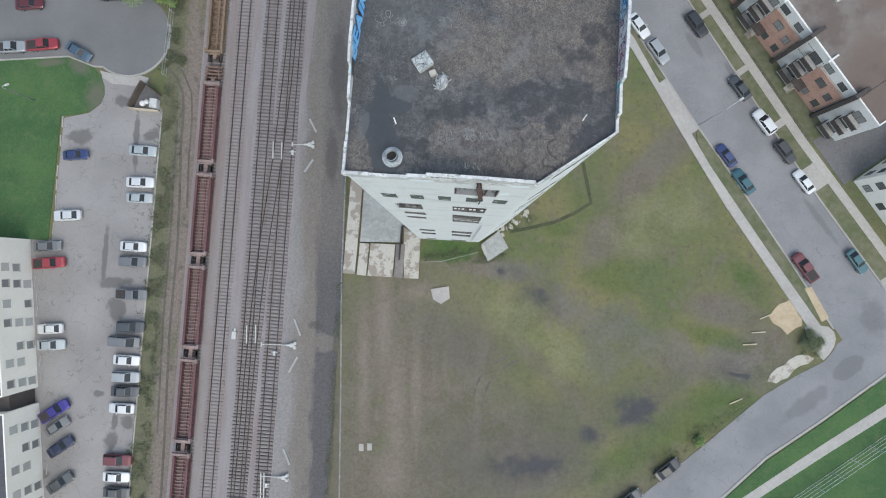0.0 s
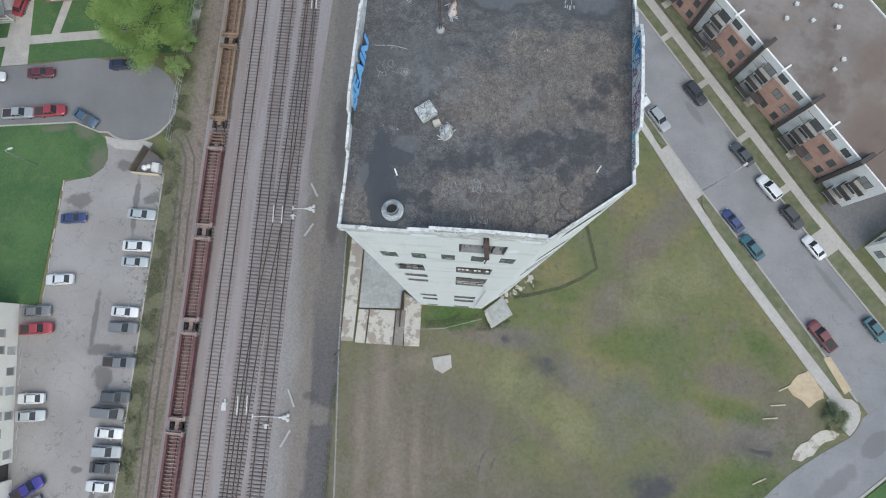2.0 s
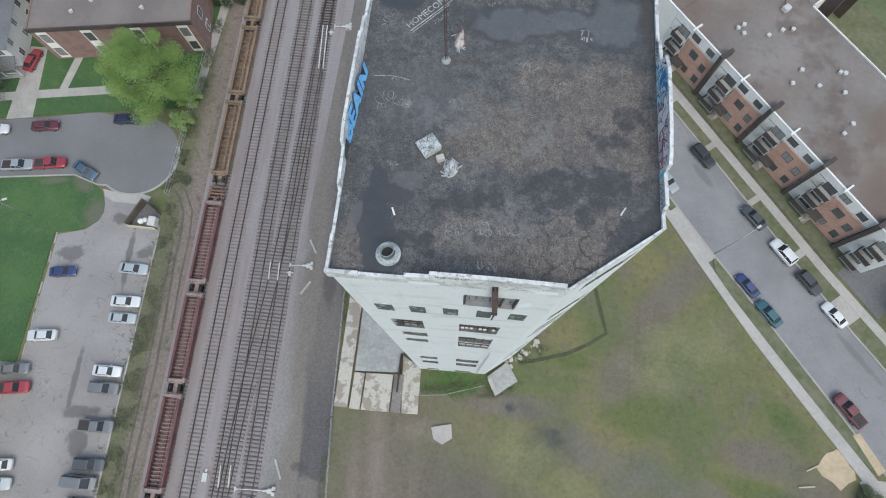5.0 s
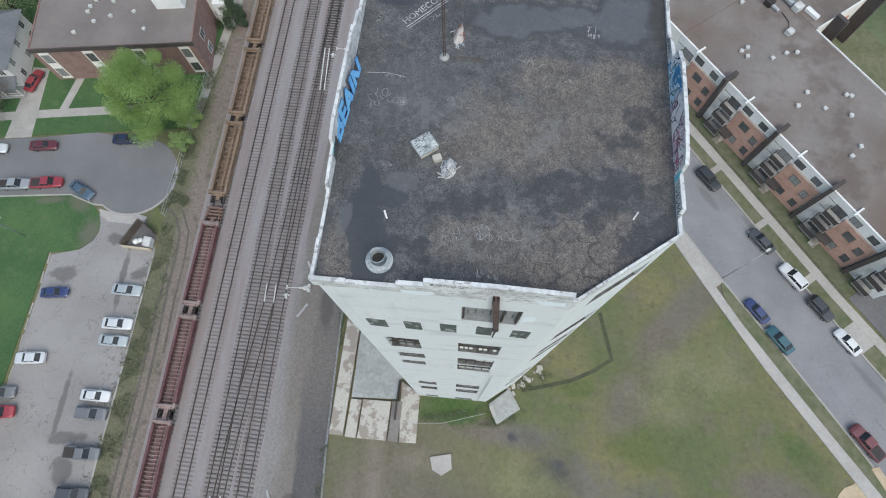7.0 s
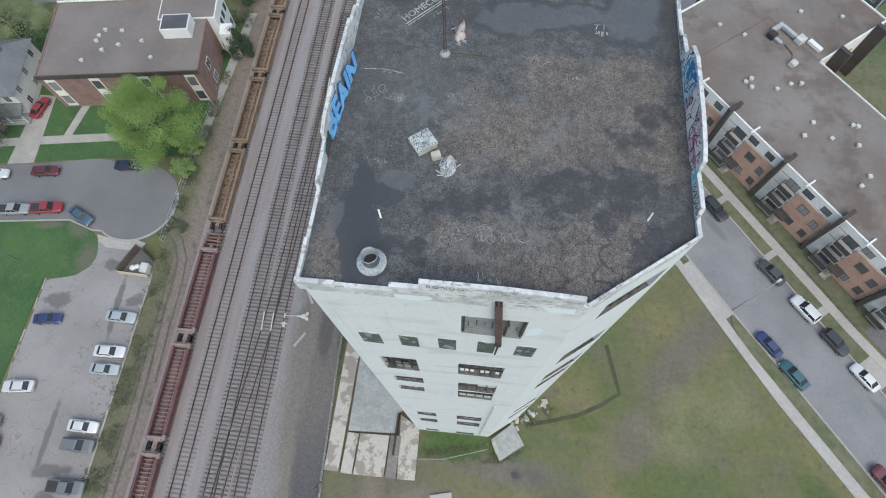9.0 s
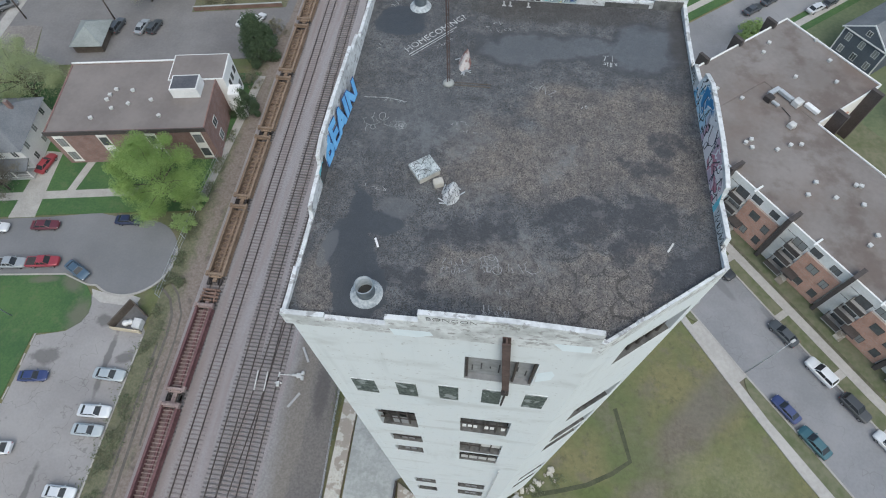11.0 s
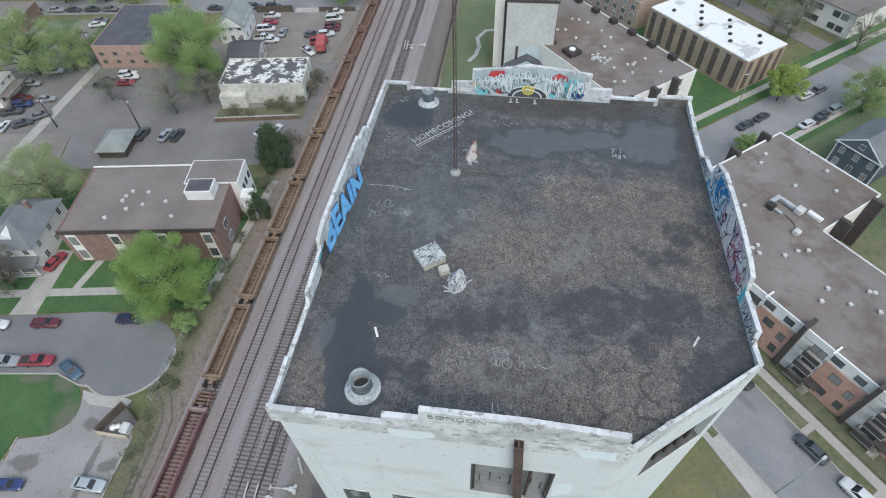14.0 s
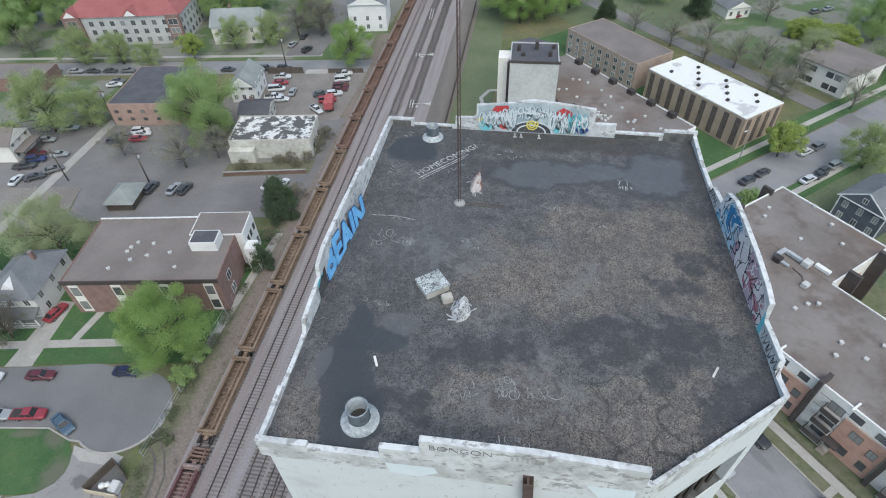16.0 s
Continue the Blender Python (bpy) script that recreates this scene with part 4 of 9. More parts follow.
structure("kerb_south", Geo().strip(kerb_path[:4], 0.25, -0.1, 0.18).strip(circle[:17], 0.3, -0.1, 0.17), M["kerb"], "pale concrete kerb round the turning circle", "kerb")
slab("entrance_apron", [(-59.3, 27.2), (-58.6, 26.0), (-57.1, 25.2), (-51.6, 25.1), (-51.2, 26.6), (-52.6, 26.9), (-55.0, 26.45), (-57.6, 26.9)], 0.07, M["concrete"], "pale concrete entrance to the car park", "driveway")
slab("north_verge", [(-160, 24.9), (-72, 39.3), (-50.0, 42.6), (-47.0, 44), (-46.2, 75), (-76, 70), (-160, 56)], 0.09, M["lawn"], "green front lawns along the street", "lawn")
slab("north_walk", [(-160, 28.0), (-72, 42.6), (-57, 45.0), (-57, 46.6), (-72, 44.2), (-160, 29.6)], 0.13, M["kerb"], "pale concrete footpath along the lawns", "footpath")
slab("house_walk", [(-71.6, 44.2), (-70.2, 44.4), (-69.0, 52), (-70.4, 52)], 0.125, M["kerb"], "narrow concrete path to the brick flats", "footpath")
slab("side_walk", [(-48.6, 45.0), (-47.2, 45.0), (-45.2, 74), (-46.8, 74)], 0.125, M["kerb"], "narrow concrete path beside the brick flats", "footpath")
slab("red_car_drive", [(-79, 37.9), (-74.6, 38.6), (-76.0, 52), (-79.0, 52)], 0.115, M["kerb"], "concrete driveway beside a white house", "driveway")
slab("back_parking", [(-92, 72), (-46.4, 79), (-45.0, 90), (-50, 91), (-96, 84)], 0.10, M["yard_asphalt"], "grey asphalt yard behind the brick flats", "car park")
slab("west_parking", [(-132, 78), (-93, 84), (-88, 112), (-128, 106)], 0.07, M["yard_asphalt"], "grey asphalt parking yard with cars", "car park")
slab("side_yards", [(-170, 58), (-95, 70), (-92.5, 71.5), (-96.0, 83.8), (-132, 77.8), (-170, 72)], 0.062, M["soil"], "bare grey yards between the houses", "yard")
slab("flats_yard", [(-128, 106.4), (-106.4, 109.8), (-106.4, 132.5), (-150, 127.0), (-150, 103)], 0.06, M["yard"], "patchy yard beside the brick flats", "yard")
slab("alley", [(-105.2, 60), (-102.6, 60), (-103.7, 132), (-106.0, 132)], 0.12, M["kerb"], "concrete alley between the yards", "alley")
slab("shop_yard", [(-81, 112), (-46.5, 117), (-45.5, 143), (-80, 139)], 0.08, M["soil"], "gravelly dirt parking yard behind the white shop", "car park")
slab("back_yards", [(-104, 84), (-96, 83), (-50, 90), (-44.8, 89.5), (-44.8, 118), (-82, 113), (-100, 110)], 0.065, M["yard_asphalt"], "worn grey asphalt yards between the car parks", "yard")
slab("far_street", [(-260, 116), (-60, 141.5), (-45.8, 143.5), (-45.8, 151), (-60, 149.6), (-260, 125)], 0.085, M["asphalt"], "grey asphalt cross street", "street")
slab("far_lawns", [(-260, 126), (-60, 150.4), (-46, 152), (-46, 260), (-260, 260)], 0.05, M["yard"], "patchy yards between distant houses", "yard")
slab("far_walk", [(-260, 127.5), (-62, 152), (-62, 153.4), (-260, 129)], 0.09, M["concrete"], "pale concrete footpath along the far street", "footpath")

# street beside the tower
WEST_KERB = [(-120, 49.5), (-60, 48.0), (-14, 46.0), (4, 45.15), (15, 45.0), (30, 44.5), (42, 43.9)]
EAST_KERB = [(-120, 57.5), (-60, 57.0), (-14, 55.5), (0, 54.9), (12, 54.25), (24, 53.8), (70, 54.0)]
WALK_L = [(-120, 45.6), (-60, 44.6), (-12, 43.7), (-7, 43.3), (2, 42.4), (10.4, 41.7), (17, 41.2), (26, 41.0), (34, 40.8), (42.4, 40.6)]
WALK_R = [(-120, 47.2), (-60, 46.2), (-13, 45.0), (-5, 44.1), (3, 43.7), (10, 43.0), (18, 42.75), (28, 42.5), (42.4, 42.4)]


def band(name, low, high, z, material, label, category, a=-1e9, b_=1e9, tip=0.0):
    """A slab between two lines given in street coordinates, from a to b_ along the street."""
    us = sorted({u for u, v in low + high if a <= u <= b_} | {max(a, low[0][0], high[0][0]), min(b_, low[-1][0], high[-1][0])})
    at = lambda line, u: float(np.interp(u, [p[0] for p in line], [p[1] for p in line]))
    if tip:  # rounded ends that run out along the second line
        u0, u1, base = us[0], us[-1], low
        us = sorted(set(us) | {u0 + tip * q for q in (0.04, 0.15, 0.35, 0.65, 1)} | {u1 - tip * q for q in (0.04, 0.15, 0.35, 0.65, 1)})
        share = lambda u: math.sqrt(max(0.0, 1 - max(0.0, 1 - min(u - u0, u1 - u) / tip) ** 2))
        low = [(u, at(high, u) - share(u) * (at(high, u) - at(base, u))) for u in us]
    return slab(name, [stxy(u, at(low, u)) for u in us] + [stxy(u, at(high, u)) for u in us[::-1]], z, material, label, category)


def shifted(line, d):
    return [(u, v + d) for u, v in line]


band("street_east", WEST_KERB[:-1] + [(49.5, 43.7)], EAST_KERB, 0.03, M["asphalt"], "grey asphalt residential street with parked cars", "street")
band("kerb_west", shifted(WEST_KERB, -0.25), WEST_KERB, 0.16, M["kerb"], "concrete kerb along the lot", "kerb", -86)
band("kerb_east", EAST_KERB, shifted(EAST_KERB, 0.25), 0.16, M["kerb"], "concrete kerb before the houses", "kerb", -42, 70)
band("pavement_west", WALK_L, WALK_R, 0.15, M["concrete"], "pale concrete pavement beside the empty lot", "pavement", -86)
band("verge_west", WALK_R, shifted(WEST_KERB, -0.25), 0.12, M["verge"], "thin grass verge between pavement and kerb", "verge", 4.4, 40.2, 3.4)
band("verge_west_end", WALK_R, shifted(WEST_KERB, -0.25), 0.12, M["verge"], "thin grass verge between pavement and kerb", "verge", -60, -5.2, 3.0)
band("driveway_west", WALK_R, WEST_KERB, 0.14, M["concrete"], "pale concrete driveway crossing the verge", "driveway", -5.2, 4.4)
EAST_WALK = [(-60, 58.6), (-13, 57.3), (0, 56.9), (15, 56.4), (60, 56.7)]
band("pavement_east", EAST_WALK, shifted(EAST_WALK, 1.4), 0.15, M["concrete"], "pale concrete pavement before the houses", "pavement", -42, 60)
band("verge_paving", shifted(EAST_KERB, 0.25), EAST_WALK, 0.10, M["concrete"], "concrete paving between the verges", "pavement", -42, 60)
for a, b_ in ((-36, -20.5), (-19.5, -10.6), (-9.6, 0.2), (1.2, 10.4), (11.6, 19.0), (23.0, 40)):
    band("verge_east", shifted(EAST_KERB, 0.25), EAST_WALK, 0.13, M["verge"], "worn grass verge between kerb and pavement", "verge", a, b_)
band("front_yard_edge", shifted(EAST_WALK, 1.4), shifted(EAST_WALK, 1.9), 0.12, M["mulch"], "edge of planted front yards", "yard", -40, 16)
stslab("front_yards", -38, 16, 58.2, 61.6, 0.11, M["verge"], "small planted front yards before the townhouses", "yard")
stslab("side_parking", 16.2, 24.6, 58.4, 84, 0.08, M["dark_asphalt"], "dark asphalt parking beside the houses", "car park")

# cross street at the corner, with its lawns
cross = [(12, -52.5), (32.4, -33.2), (41.5, -24.5), (50.4, -15.9), (55.0, -12.6), (59.3, -9.9), (60.5, -8.4), (61.2, -6.9), (68.6, -1.8), (130, 42), (138, 34), (69.2, -10.6), (59.4, -18.9), (51.2, -25.4), (44.6, -32.3), (24, -54)]
slab("cross_street", cross, 0.045, M["asphalt"], "wide grey asphalt street at the corner of the lot", "street")
slab("south_lawn", [(24.6, -54.6), (44.9, -32.8), (51.5, -25.9), (59.7, -19.4), (69.5, -11.1), (138, 33), (200, 20), (120, -90), (30, -90)], 0.10, M["lawn"], "mown green grass beyond the corner street", "lawn")
slab("south_walk", [(27, -53.6), (48.1, -31.9), (59.7, -22.8), (69.5, -15.4), (110, 14), (111, 12), (69.6, -17.4), (60.2, -24.4), (50.7, -31.7), (29.5, -54)], 0.13, M["concrete"], "pale concrete footpath across the grass", "footpath")
slab("south_kerb", [(24.2, -54.2), (44.6, -32.3), (51.2, -25.4), (59.4, -18.9), (69.2, -10.6), (69.45, -10.85), (59.65, -19.15), (51.45, -25.65), (44.9, -32.6), (24.5, -54.5)], 0.115, M["kerb"], "concrete kerb along the corner street", "kerb")
slab("corner_apron", [(50.8, -13.7), (51.2, -12.6), (52.1, -11.5), (53.2, -11.0), (53.9, -10.1), (55.1, -9.3), (56.4, -9.0), (57.8, -9.5), (57.0, -10.4), (55.6, -10.9), (54.8, -11.6), (53.9, -12.9), (52.9, -13.3), (52.2, -13.9)], 0.075, M["old_concrete"], "broken pale concrete apron at the corner", "driveway")
slab("corner_pavement", [(56.0, -4.9), (56.9, -3.9), (58.3, -4.4), (59.6, -4.4), (60.5, -5.1), (60.9, -6.2), (60.7, -7.4), (60.1, -8.6), (59.2, -9.7), (58.3, -9.0), (57.4, -7.4)], 0.146, M["concrete"], "rounded pale concrete corner of the pavement", "pavement")

# cross street north of the townhouses
stslab("north_cross_street", -52.5, -42.5, 54.4, 260, 0.045, M["asphalt"], "grey asphalt cross street north of the houses", "street")
stslab("north_cross_lawn", -58.4, -52.9, 60, 260, 0.10, M["lawn"], "green lawn in front of the flats", "lawn")
stslab("north_cross_walk", -56.2, -54.8, 58, 260, 0.13, M["concrete"], "pale concrete footpath along the lawn", "footpath")
stslab("north_cross_verge", -42.3, -38.4, 60, 260, 0.10, M["lawn"], "green verge beside the houses", "lawn")
stslab("north_cross_walk_south", -41.2, -39.8, 58, 260, 0.13, M["concrete"], "pale concrete footpath beside the houses", "footpath")
stslab("east_lawns", -38.4, -8, 96, 140, 0.06, M["far_grass"], "green back gardens", "lawn")
stslab("flats_lawn", -130, -58.4, 98, 124, 0.07, M["lawn"], "patchy lawns between the flats", "lawn")
stslab("far_east_street", -160, 40, 140.6, 146.2, 0.09, M["yard_asphalt"], "grey asphalt street behind the flats", "street")
stslab("far_park", -200, -112, 126, 260, 0.05, M["far_grass"], "broad green park lawn", "lawn")
stslab("far_blocks", -112, 60, 150, 330, 0.04, M["yard"], "patchy yards and drives between distant flats", "yard")


# ---- parking details ----
stones = [(-64.5, 18.4), (-64.5, 15.3), (-64.5, 10.4), (-64.4, 8.1), (-64.3, 5.6), (-64.2, 1.0), (-66.2, -7.7), (-65.7, -9.9), (-65.4, -12.4), (-64.1, -20.2), (-63.6, -22.9), (-61.2, -37.1)]
stop_mesh = bevelled(Geo().box(-0.09, 0.09, -0.9, 0.9, 0.0, 0.14).mesh("wheel_stop", M["concrete"]), 0.03)
for i, (x, y) in enumerate(stones):
    ob = new("wheel_stop", stop_mesh)
    ob.matrix_basis = pose(x, y, 0.04, 0, 0, 2 + 3 * math.sin(i * 2.1))
    tagged(ob, "pale concrete wheel stop at a parking bay", "wheel stop", "wheel stops in the car park")


# ---- railway ----
def line_x(base, y):
    return base - 0.014 * (y - 5)


TRACKS = {"track_west": -40.0, "track_second": -35.9, "track_third": -31.45, "track_fourth": -27.4}
tie_mesh = bevelled(Geo().box(-1.3, 1.3, -0.11, 0.11, 0, 0.13).mesh("tie", M["tie"]), 0.015, 1)
sunken_mesh = bevelled(Geo().box(-1.3, 1.3, -0.11, 0.11, 0, 0.13).mesh("tie", M["tie_pale"]), 0.015, 1)


def rail_pair(geo, f, y0, y1, step=12.0, gauge=1.435):
    ys = [y0 + i * step for i in range(int((y1 - y0) / step) + 1)] + [y1]
    for side in (-gauge / 2, gauge / 2):
        for lo, hi, z0, z1 in ((-0.07, 0.07, 0.21, 0.235), (-0.012, 0.012, 0.235, 0.345), (-0.036, 0.036, 0.345, 0.385)):
            geo.rings([[(f(y) + side + lo, y, z0), (f(y) + side + hi, y, z0), (f(y) + side + hi, y, z1), (f(y) + side + lo, y, z1)] for y in ys])


late = []  # the many small pieces are laid at the end


def track(name, f, y0, y1, near0, near1, label, sunken=False, lift=0.0, step=12.0):
    th = thing(name, Matrix(), label, "railway track", "", "structure")
    g = Geo()
    rail_pair(g, f, y0, y1, step)
    n = len(g.v) // 2
    part("rail", g, M["rail"], th, "worn steel rails")
    far, y = Geo(), y0
    nears = []
    i = 0
    while y < y1:
        i += 1
        j = 0.06 * math.sin(i * 12.9)
        if near0 < y < near1:
            nears.append((f(y) + j, y + 0.03 * math.sin(i * 7.3), 0.105 + lift - (0.085 + 0.03 * math.sin(i * 1.3) if sunken else 0), 1.2 * math.sin(i * 3.7)))
        else:
            far.box(f(y) - 1.3 + j, f(y) + 1.3 + j, y - 0.11, y + 0.11, 0.0, 0.13 if sunken else 0.22 + lift)
        y += 0.56
    tagged(part("far_ties", far, M["tie_pale"] if sunken else M["tie"], th, "dark wooden sleepers"), kind="stuff")
    late.append((th, nears, sunken_mesh if sunken else tie_mesh))
    return th


track("railway_track", lambda y: line_x(TRACKS["track_west"], y), -120, 330, 8, 24, "rusty track under a line of empty wagons")
track("railway_track", lambda y: line_x(TRACKS["track_second"], y), -120, 330, -40, 95, "weathered track with sleepers half sunk in ballast", True)
track("railway_track", lambda y: line_x(TRACKS["track_third"], y), -120, 330, -40, 95, "main track with dark closely laid sleepers")
track("railway_track", lambda y: line_x(TRACKS["track_fourth"], y), -120, 330, -40, 95, "main track with dark closely laid sleepers")


def crossover(y):
    t = float(np.interp(y, (-70, -36, -20, -8, 2, 10, 16, 28, 44, 80), (0, 0.13, 0.17, 0.24, 0.37, 0.53, 0.64, 0.78, 0.88, 1)))
    return line_x(TRACKS["track_third"], y) * (1 - t) + line_x(TRACKS["track_fourth"], y) * t


track("railway_track", crossover, -64.56, 76, -42, 60, "crossover track joining the two main tracks", False, 0.005, 4.0)


def wagon(material, floor_material, platform_material, label, crossed):
    """One empty well wagon, 15 m over its couplings, along local y."""
    th = thing("rail_wagon", Matrix(), label, "rail wagon", "train of empty wagons")
    for s in (-1, 1):
        g = Geo()
        g.box(s * 1.1 - 0.06, s * 1.1 + 0.06, -6.0, 6.0, 0.5, 1.35)
        g.box(s * 1.1 - 0.16, s * 1.1 + 0.16, -6.1, 6.1, 1.35, 1.45)
        g.box(s * 1.1 - 0.2, s * 1.1 + 0.2, -6.0, 6.0, 0.4, 0.5)
        for i in range(15):
            y = -5.8 + i * 11.6 / 14
            g.box(s * 1.22 - 0.07, s * 1.22 + 0.07, y - 0.06, y + 0.06, 0.5, 1.35)
        part("side_sill", g, material, th)
    part("floor_sheet", Geo().box(-1.03, 1.03, -5.9, 5.9, 0.42, 0.5), floor_material, th, "dusty floor sheet")
    ribs = 14 if crossed else 22
    for i in range(ribs):
        y = -5.6 + i * 11.2 / (ribs - 1)
        part("cross_member", Geo().box(-1.04, 1.04, y - 0.07, y + 0.07, 0.5, 0.72), material if crossed else M["car_platform"], th)
    for i in range(7 if crossed else 0):
        y0, y1 = -5.6 + i * 1.6, -4.0 + i * 1.6
        for s in (-1, 1):
            part("brace", Geo().tube([(-s * 1.0, y0, 0.76 + 0.03 * s), (s * 1.0, y1, 0.76 + 0.03 * s)], 0.06, 6), material, th)
    part("centre_sill", Geo().box(-0.16, 0.16, -5.9, 5.9, 0.5, 0.7), material, th)
    for s in (-1, 1):
        g = Geo()
        g.prism([(-1.15, s * 5.95), (1.15, s * 5.95), (0.9, s * 6.7), (-0.9, s * 6.7)][::s], 1.0, 1.2)
        g.box(-1.4, 1.4, s * 6.25 - 0.16, s * 6.25 + 0.16, 1.2, 1.62)
        g.box(-0.3, 0.3, min(s * 6.6, s * 7.3), max(s * 6.6, s * 7.3), 0.7, 1.0)
        g.box(-1.42, -1.1, s * 6.2 - 0.35, s * 6.2 + 0.35, 1.2, 1.72)
        g.box(1.1, 1.42, s * 6.2 - 0.35, s * 6.2 + 0.35, 1.2, 1.72)
        part("end_platform", g, platform_material, th, "dusty end platform")
    for s in (-1, 1):
        bogie = Geo()
        for d in (-1.1, -0.1):
            y = s * 7.45 + d * s
            bogie.tube([(-0.85, y, 0.83), (0.85, y, 0.83)], 0.08, 8)
            for x in (-0.72, 0.72):
                bogie.tube([(x - 0.06, y, 0.83), (x + 0.06, y, 0.83)], 0.44, 14)
        for x in (-1.0, 1.0):
            bogie.box(x - 0.1, x + 0.1, s * 6.85 - 0.9, s * 6.85 + 0.9, 0.6, 0.95)
        part("bogie", bogie, M["dark_steel"], th, "dark steel bogie")
    g = Geo().tube([(0, 7.0, 0.85), (0, 7.6, 0.85)], 0.14, 8)
    part("coupler", g, M["dark_steel"], th)
    return th


wagons = {c: wagon(M[m], M[fl], M[pl], l, c != "red") for c, m, fl, pl, l in (("red", "car_red", "floor_rose", "car_platform", "empty maroon well wagon with ribbed open floor"), ("tan", "car_tan", "floor_brown", "car_tan", "empty ochre well wagon with ribbed open floor"), ("brown", "car_brown", "floor_brown", "car_brown", "empty dark brown well wagon with ribbed open floor"))}
first = dict.fromkeys(wagons, True)
for i in range(-6, 18):
    y = 19.85 + i * 14.65 if i < 1 else 37.5 + (i - 1) * 14.5
    c = "red" if i < 1 else ("tan" if i < 6 else "brown")
    m = pose(line_x(TRACKS["track_west"], y), y, 0.02, 0, 0, 0.8)
    if first[c]:
        wagons[c].matrix_basis, first[c] = m, False
    else:
        copy_thing(wagons[c], m)

# bogie and brake gear between the two colours of wagon
g = Geo()
for i in range(4):
    g.box(-41.6 + 0.02 * i, -38.9, 27.0 + 0.55 * i, 27.25 + 0.55 * i, 0.75, 1.15 + 0.1 * (i % 2))
g.tube([(-41.4, 26.6, 1.3), (-41.1, 28.8, 1.25)], 0.12).tube([(-39.2, 26.7, 1.2), (-39.5, 28.9, 1.3)], 0.12)
solid("wagon_coupling", g, M["car_brown"], "rusty coupling gear between maroon and ochre wagons", "coupling")


def switch_machine(x, y, rod=1.6):
    th = thing("switch_machine", pose(x, y, 0.12, 0, 0, 3), "white switch machine beside the track", "switch machine", "switch machines beside the tracks")
    part("housing", Geo().box(0.3, 1.0, -0.32, 0.32, 0.05, 0.5), M["vent_white"], th, bevel=0.05)
    part("motor", Geo().tube([(-0.3, 0, 0.3), (0.3, 0, 0.3)], 0.16, 10), M["vent_white"], th)
    part("rod", Geo().box(-rod, 0.3, -0.06, 0.06, 0.2, 0.3).box(-rod - 0.1, -rod + 0.1, -0.35, 0.35, 0.17, 0.32), M["vent_white"], th)
    part("cover", Geo().box(0.95, 1.35, -0.6, -0.08, 0.05, 0.62).box(0.95, 1.35, 0.08, 0.6, 0.05, 0.62), M["vent_white"], th, bevel=0.05)
    part("side_box", Geo().box(-2.3, -1.9, -1.7, -1.0, 0.02, 0.4).box(-2.6, -1.6, -1.25, -1.1, 0.05, 0.28), M["vent_white"], th)


for x, y, rod in ((-24.6, 17.7, 2.2), (-24.6, -14.35, 4.2), (-24.0, -35.0, 3.0), (-25.0, 60.6, 1.6), (-29.6, 155.4, 3.0), (-25.6, 126.6, 3.4)):
    switch_machine(x, y, rod)
solid("relay_box", Geo().box(-33.6, -32.9, -14.1, -12.9, 0.1, 0.7).box(-33.4, -33.1, -12.9, -12.4, 0.1, 0.5), M["vent_white"], "small white trackside relay box", "relay box", bevel=0.04)
for i, (x, y, n) in enumerate(((-29.8, 16.4, 2.8), (-28.4, 16.4, 2.8), (-31.3, -13.2, 2.9), (-29.9, -13.05, 2.9), (-33.4, 155.2, 2.2), (-32.4, 155.2, 2.2), (-29.6, 126.4, 4.0), (-28.9, 126.4, 4.0), (-34.3, 186, 9.0), (-33.5, 186, 9.0), (-26.9, -36.6, 4.2), (-26.4, -36.6, 4.2), (-28.35, 56.3, 8.6), (-27.6, 56.3, 8.6))):
    solid("guard_rail", Geo().box(-0.09, 0.09, -n / 2, n / 2, 0.0, 0.16), M["vent_white"], "pale painted guard rail lying along the track", "guard rail", "guard rails along the track", m=pose(x, y, 0.3, 0, 0, 4), bevel=0.03)
for i, (x, y, turn, n) in enumerate(((-23.8, 20.85, 122, 2.4), (-23.9, 14.35, 60, 2.4), (-23.4, -11.45, 116, 2.8), (-23.55, -17.35, 66, 2.8), (-23.3, -31.8, 117, 2.7))):
    solid("old_sleeper", Geo().box(-n / 2, n / 2, -0.16, 0.16, 0, 0.2), M["pale_sleeper"], "pale weathered timber sleeper lying beside the track", "sleeper", "loose sleepers", m=pose(x, y, 0.12, 0, 0, turn), bevel=0.03)


# ---- the tower ----
X0, X1, Y0, Y1, CX, CY = -5.35, 8.3, 4.43, 20.1, 4.4, 7.6  # outer faces; the south-east corner is cut off from (CX, YR) to (X1, CY)
YR, XB = 4.56, 7.95  # the front runs back a little to the east, the east side in a little to the north
DECK = 60.8
XW = -5.12  # the west wall stands in a little under its parapet
TOWER = pose(-0.246, -0.177, 0) @ Matrix.Diagonal((0.986, 0.986, 1, 1))  # the plan below is drawn a little large


def on_roof(x, y, z=0.0, rx=0, ry=0, rz=0):
    """A place on the tower's roof, from its plan."""
    p = TOWER @ Vector((x, y, 0))
    return pose(p.x, p.y, DECK + z, rx, ry, rz)


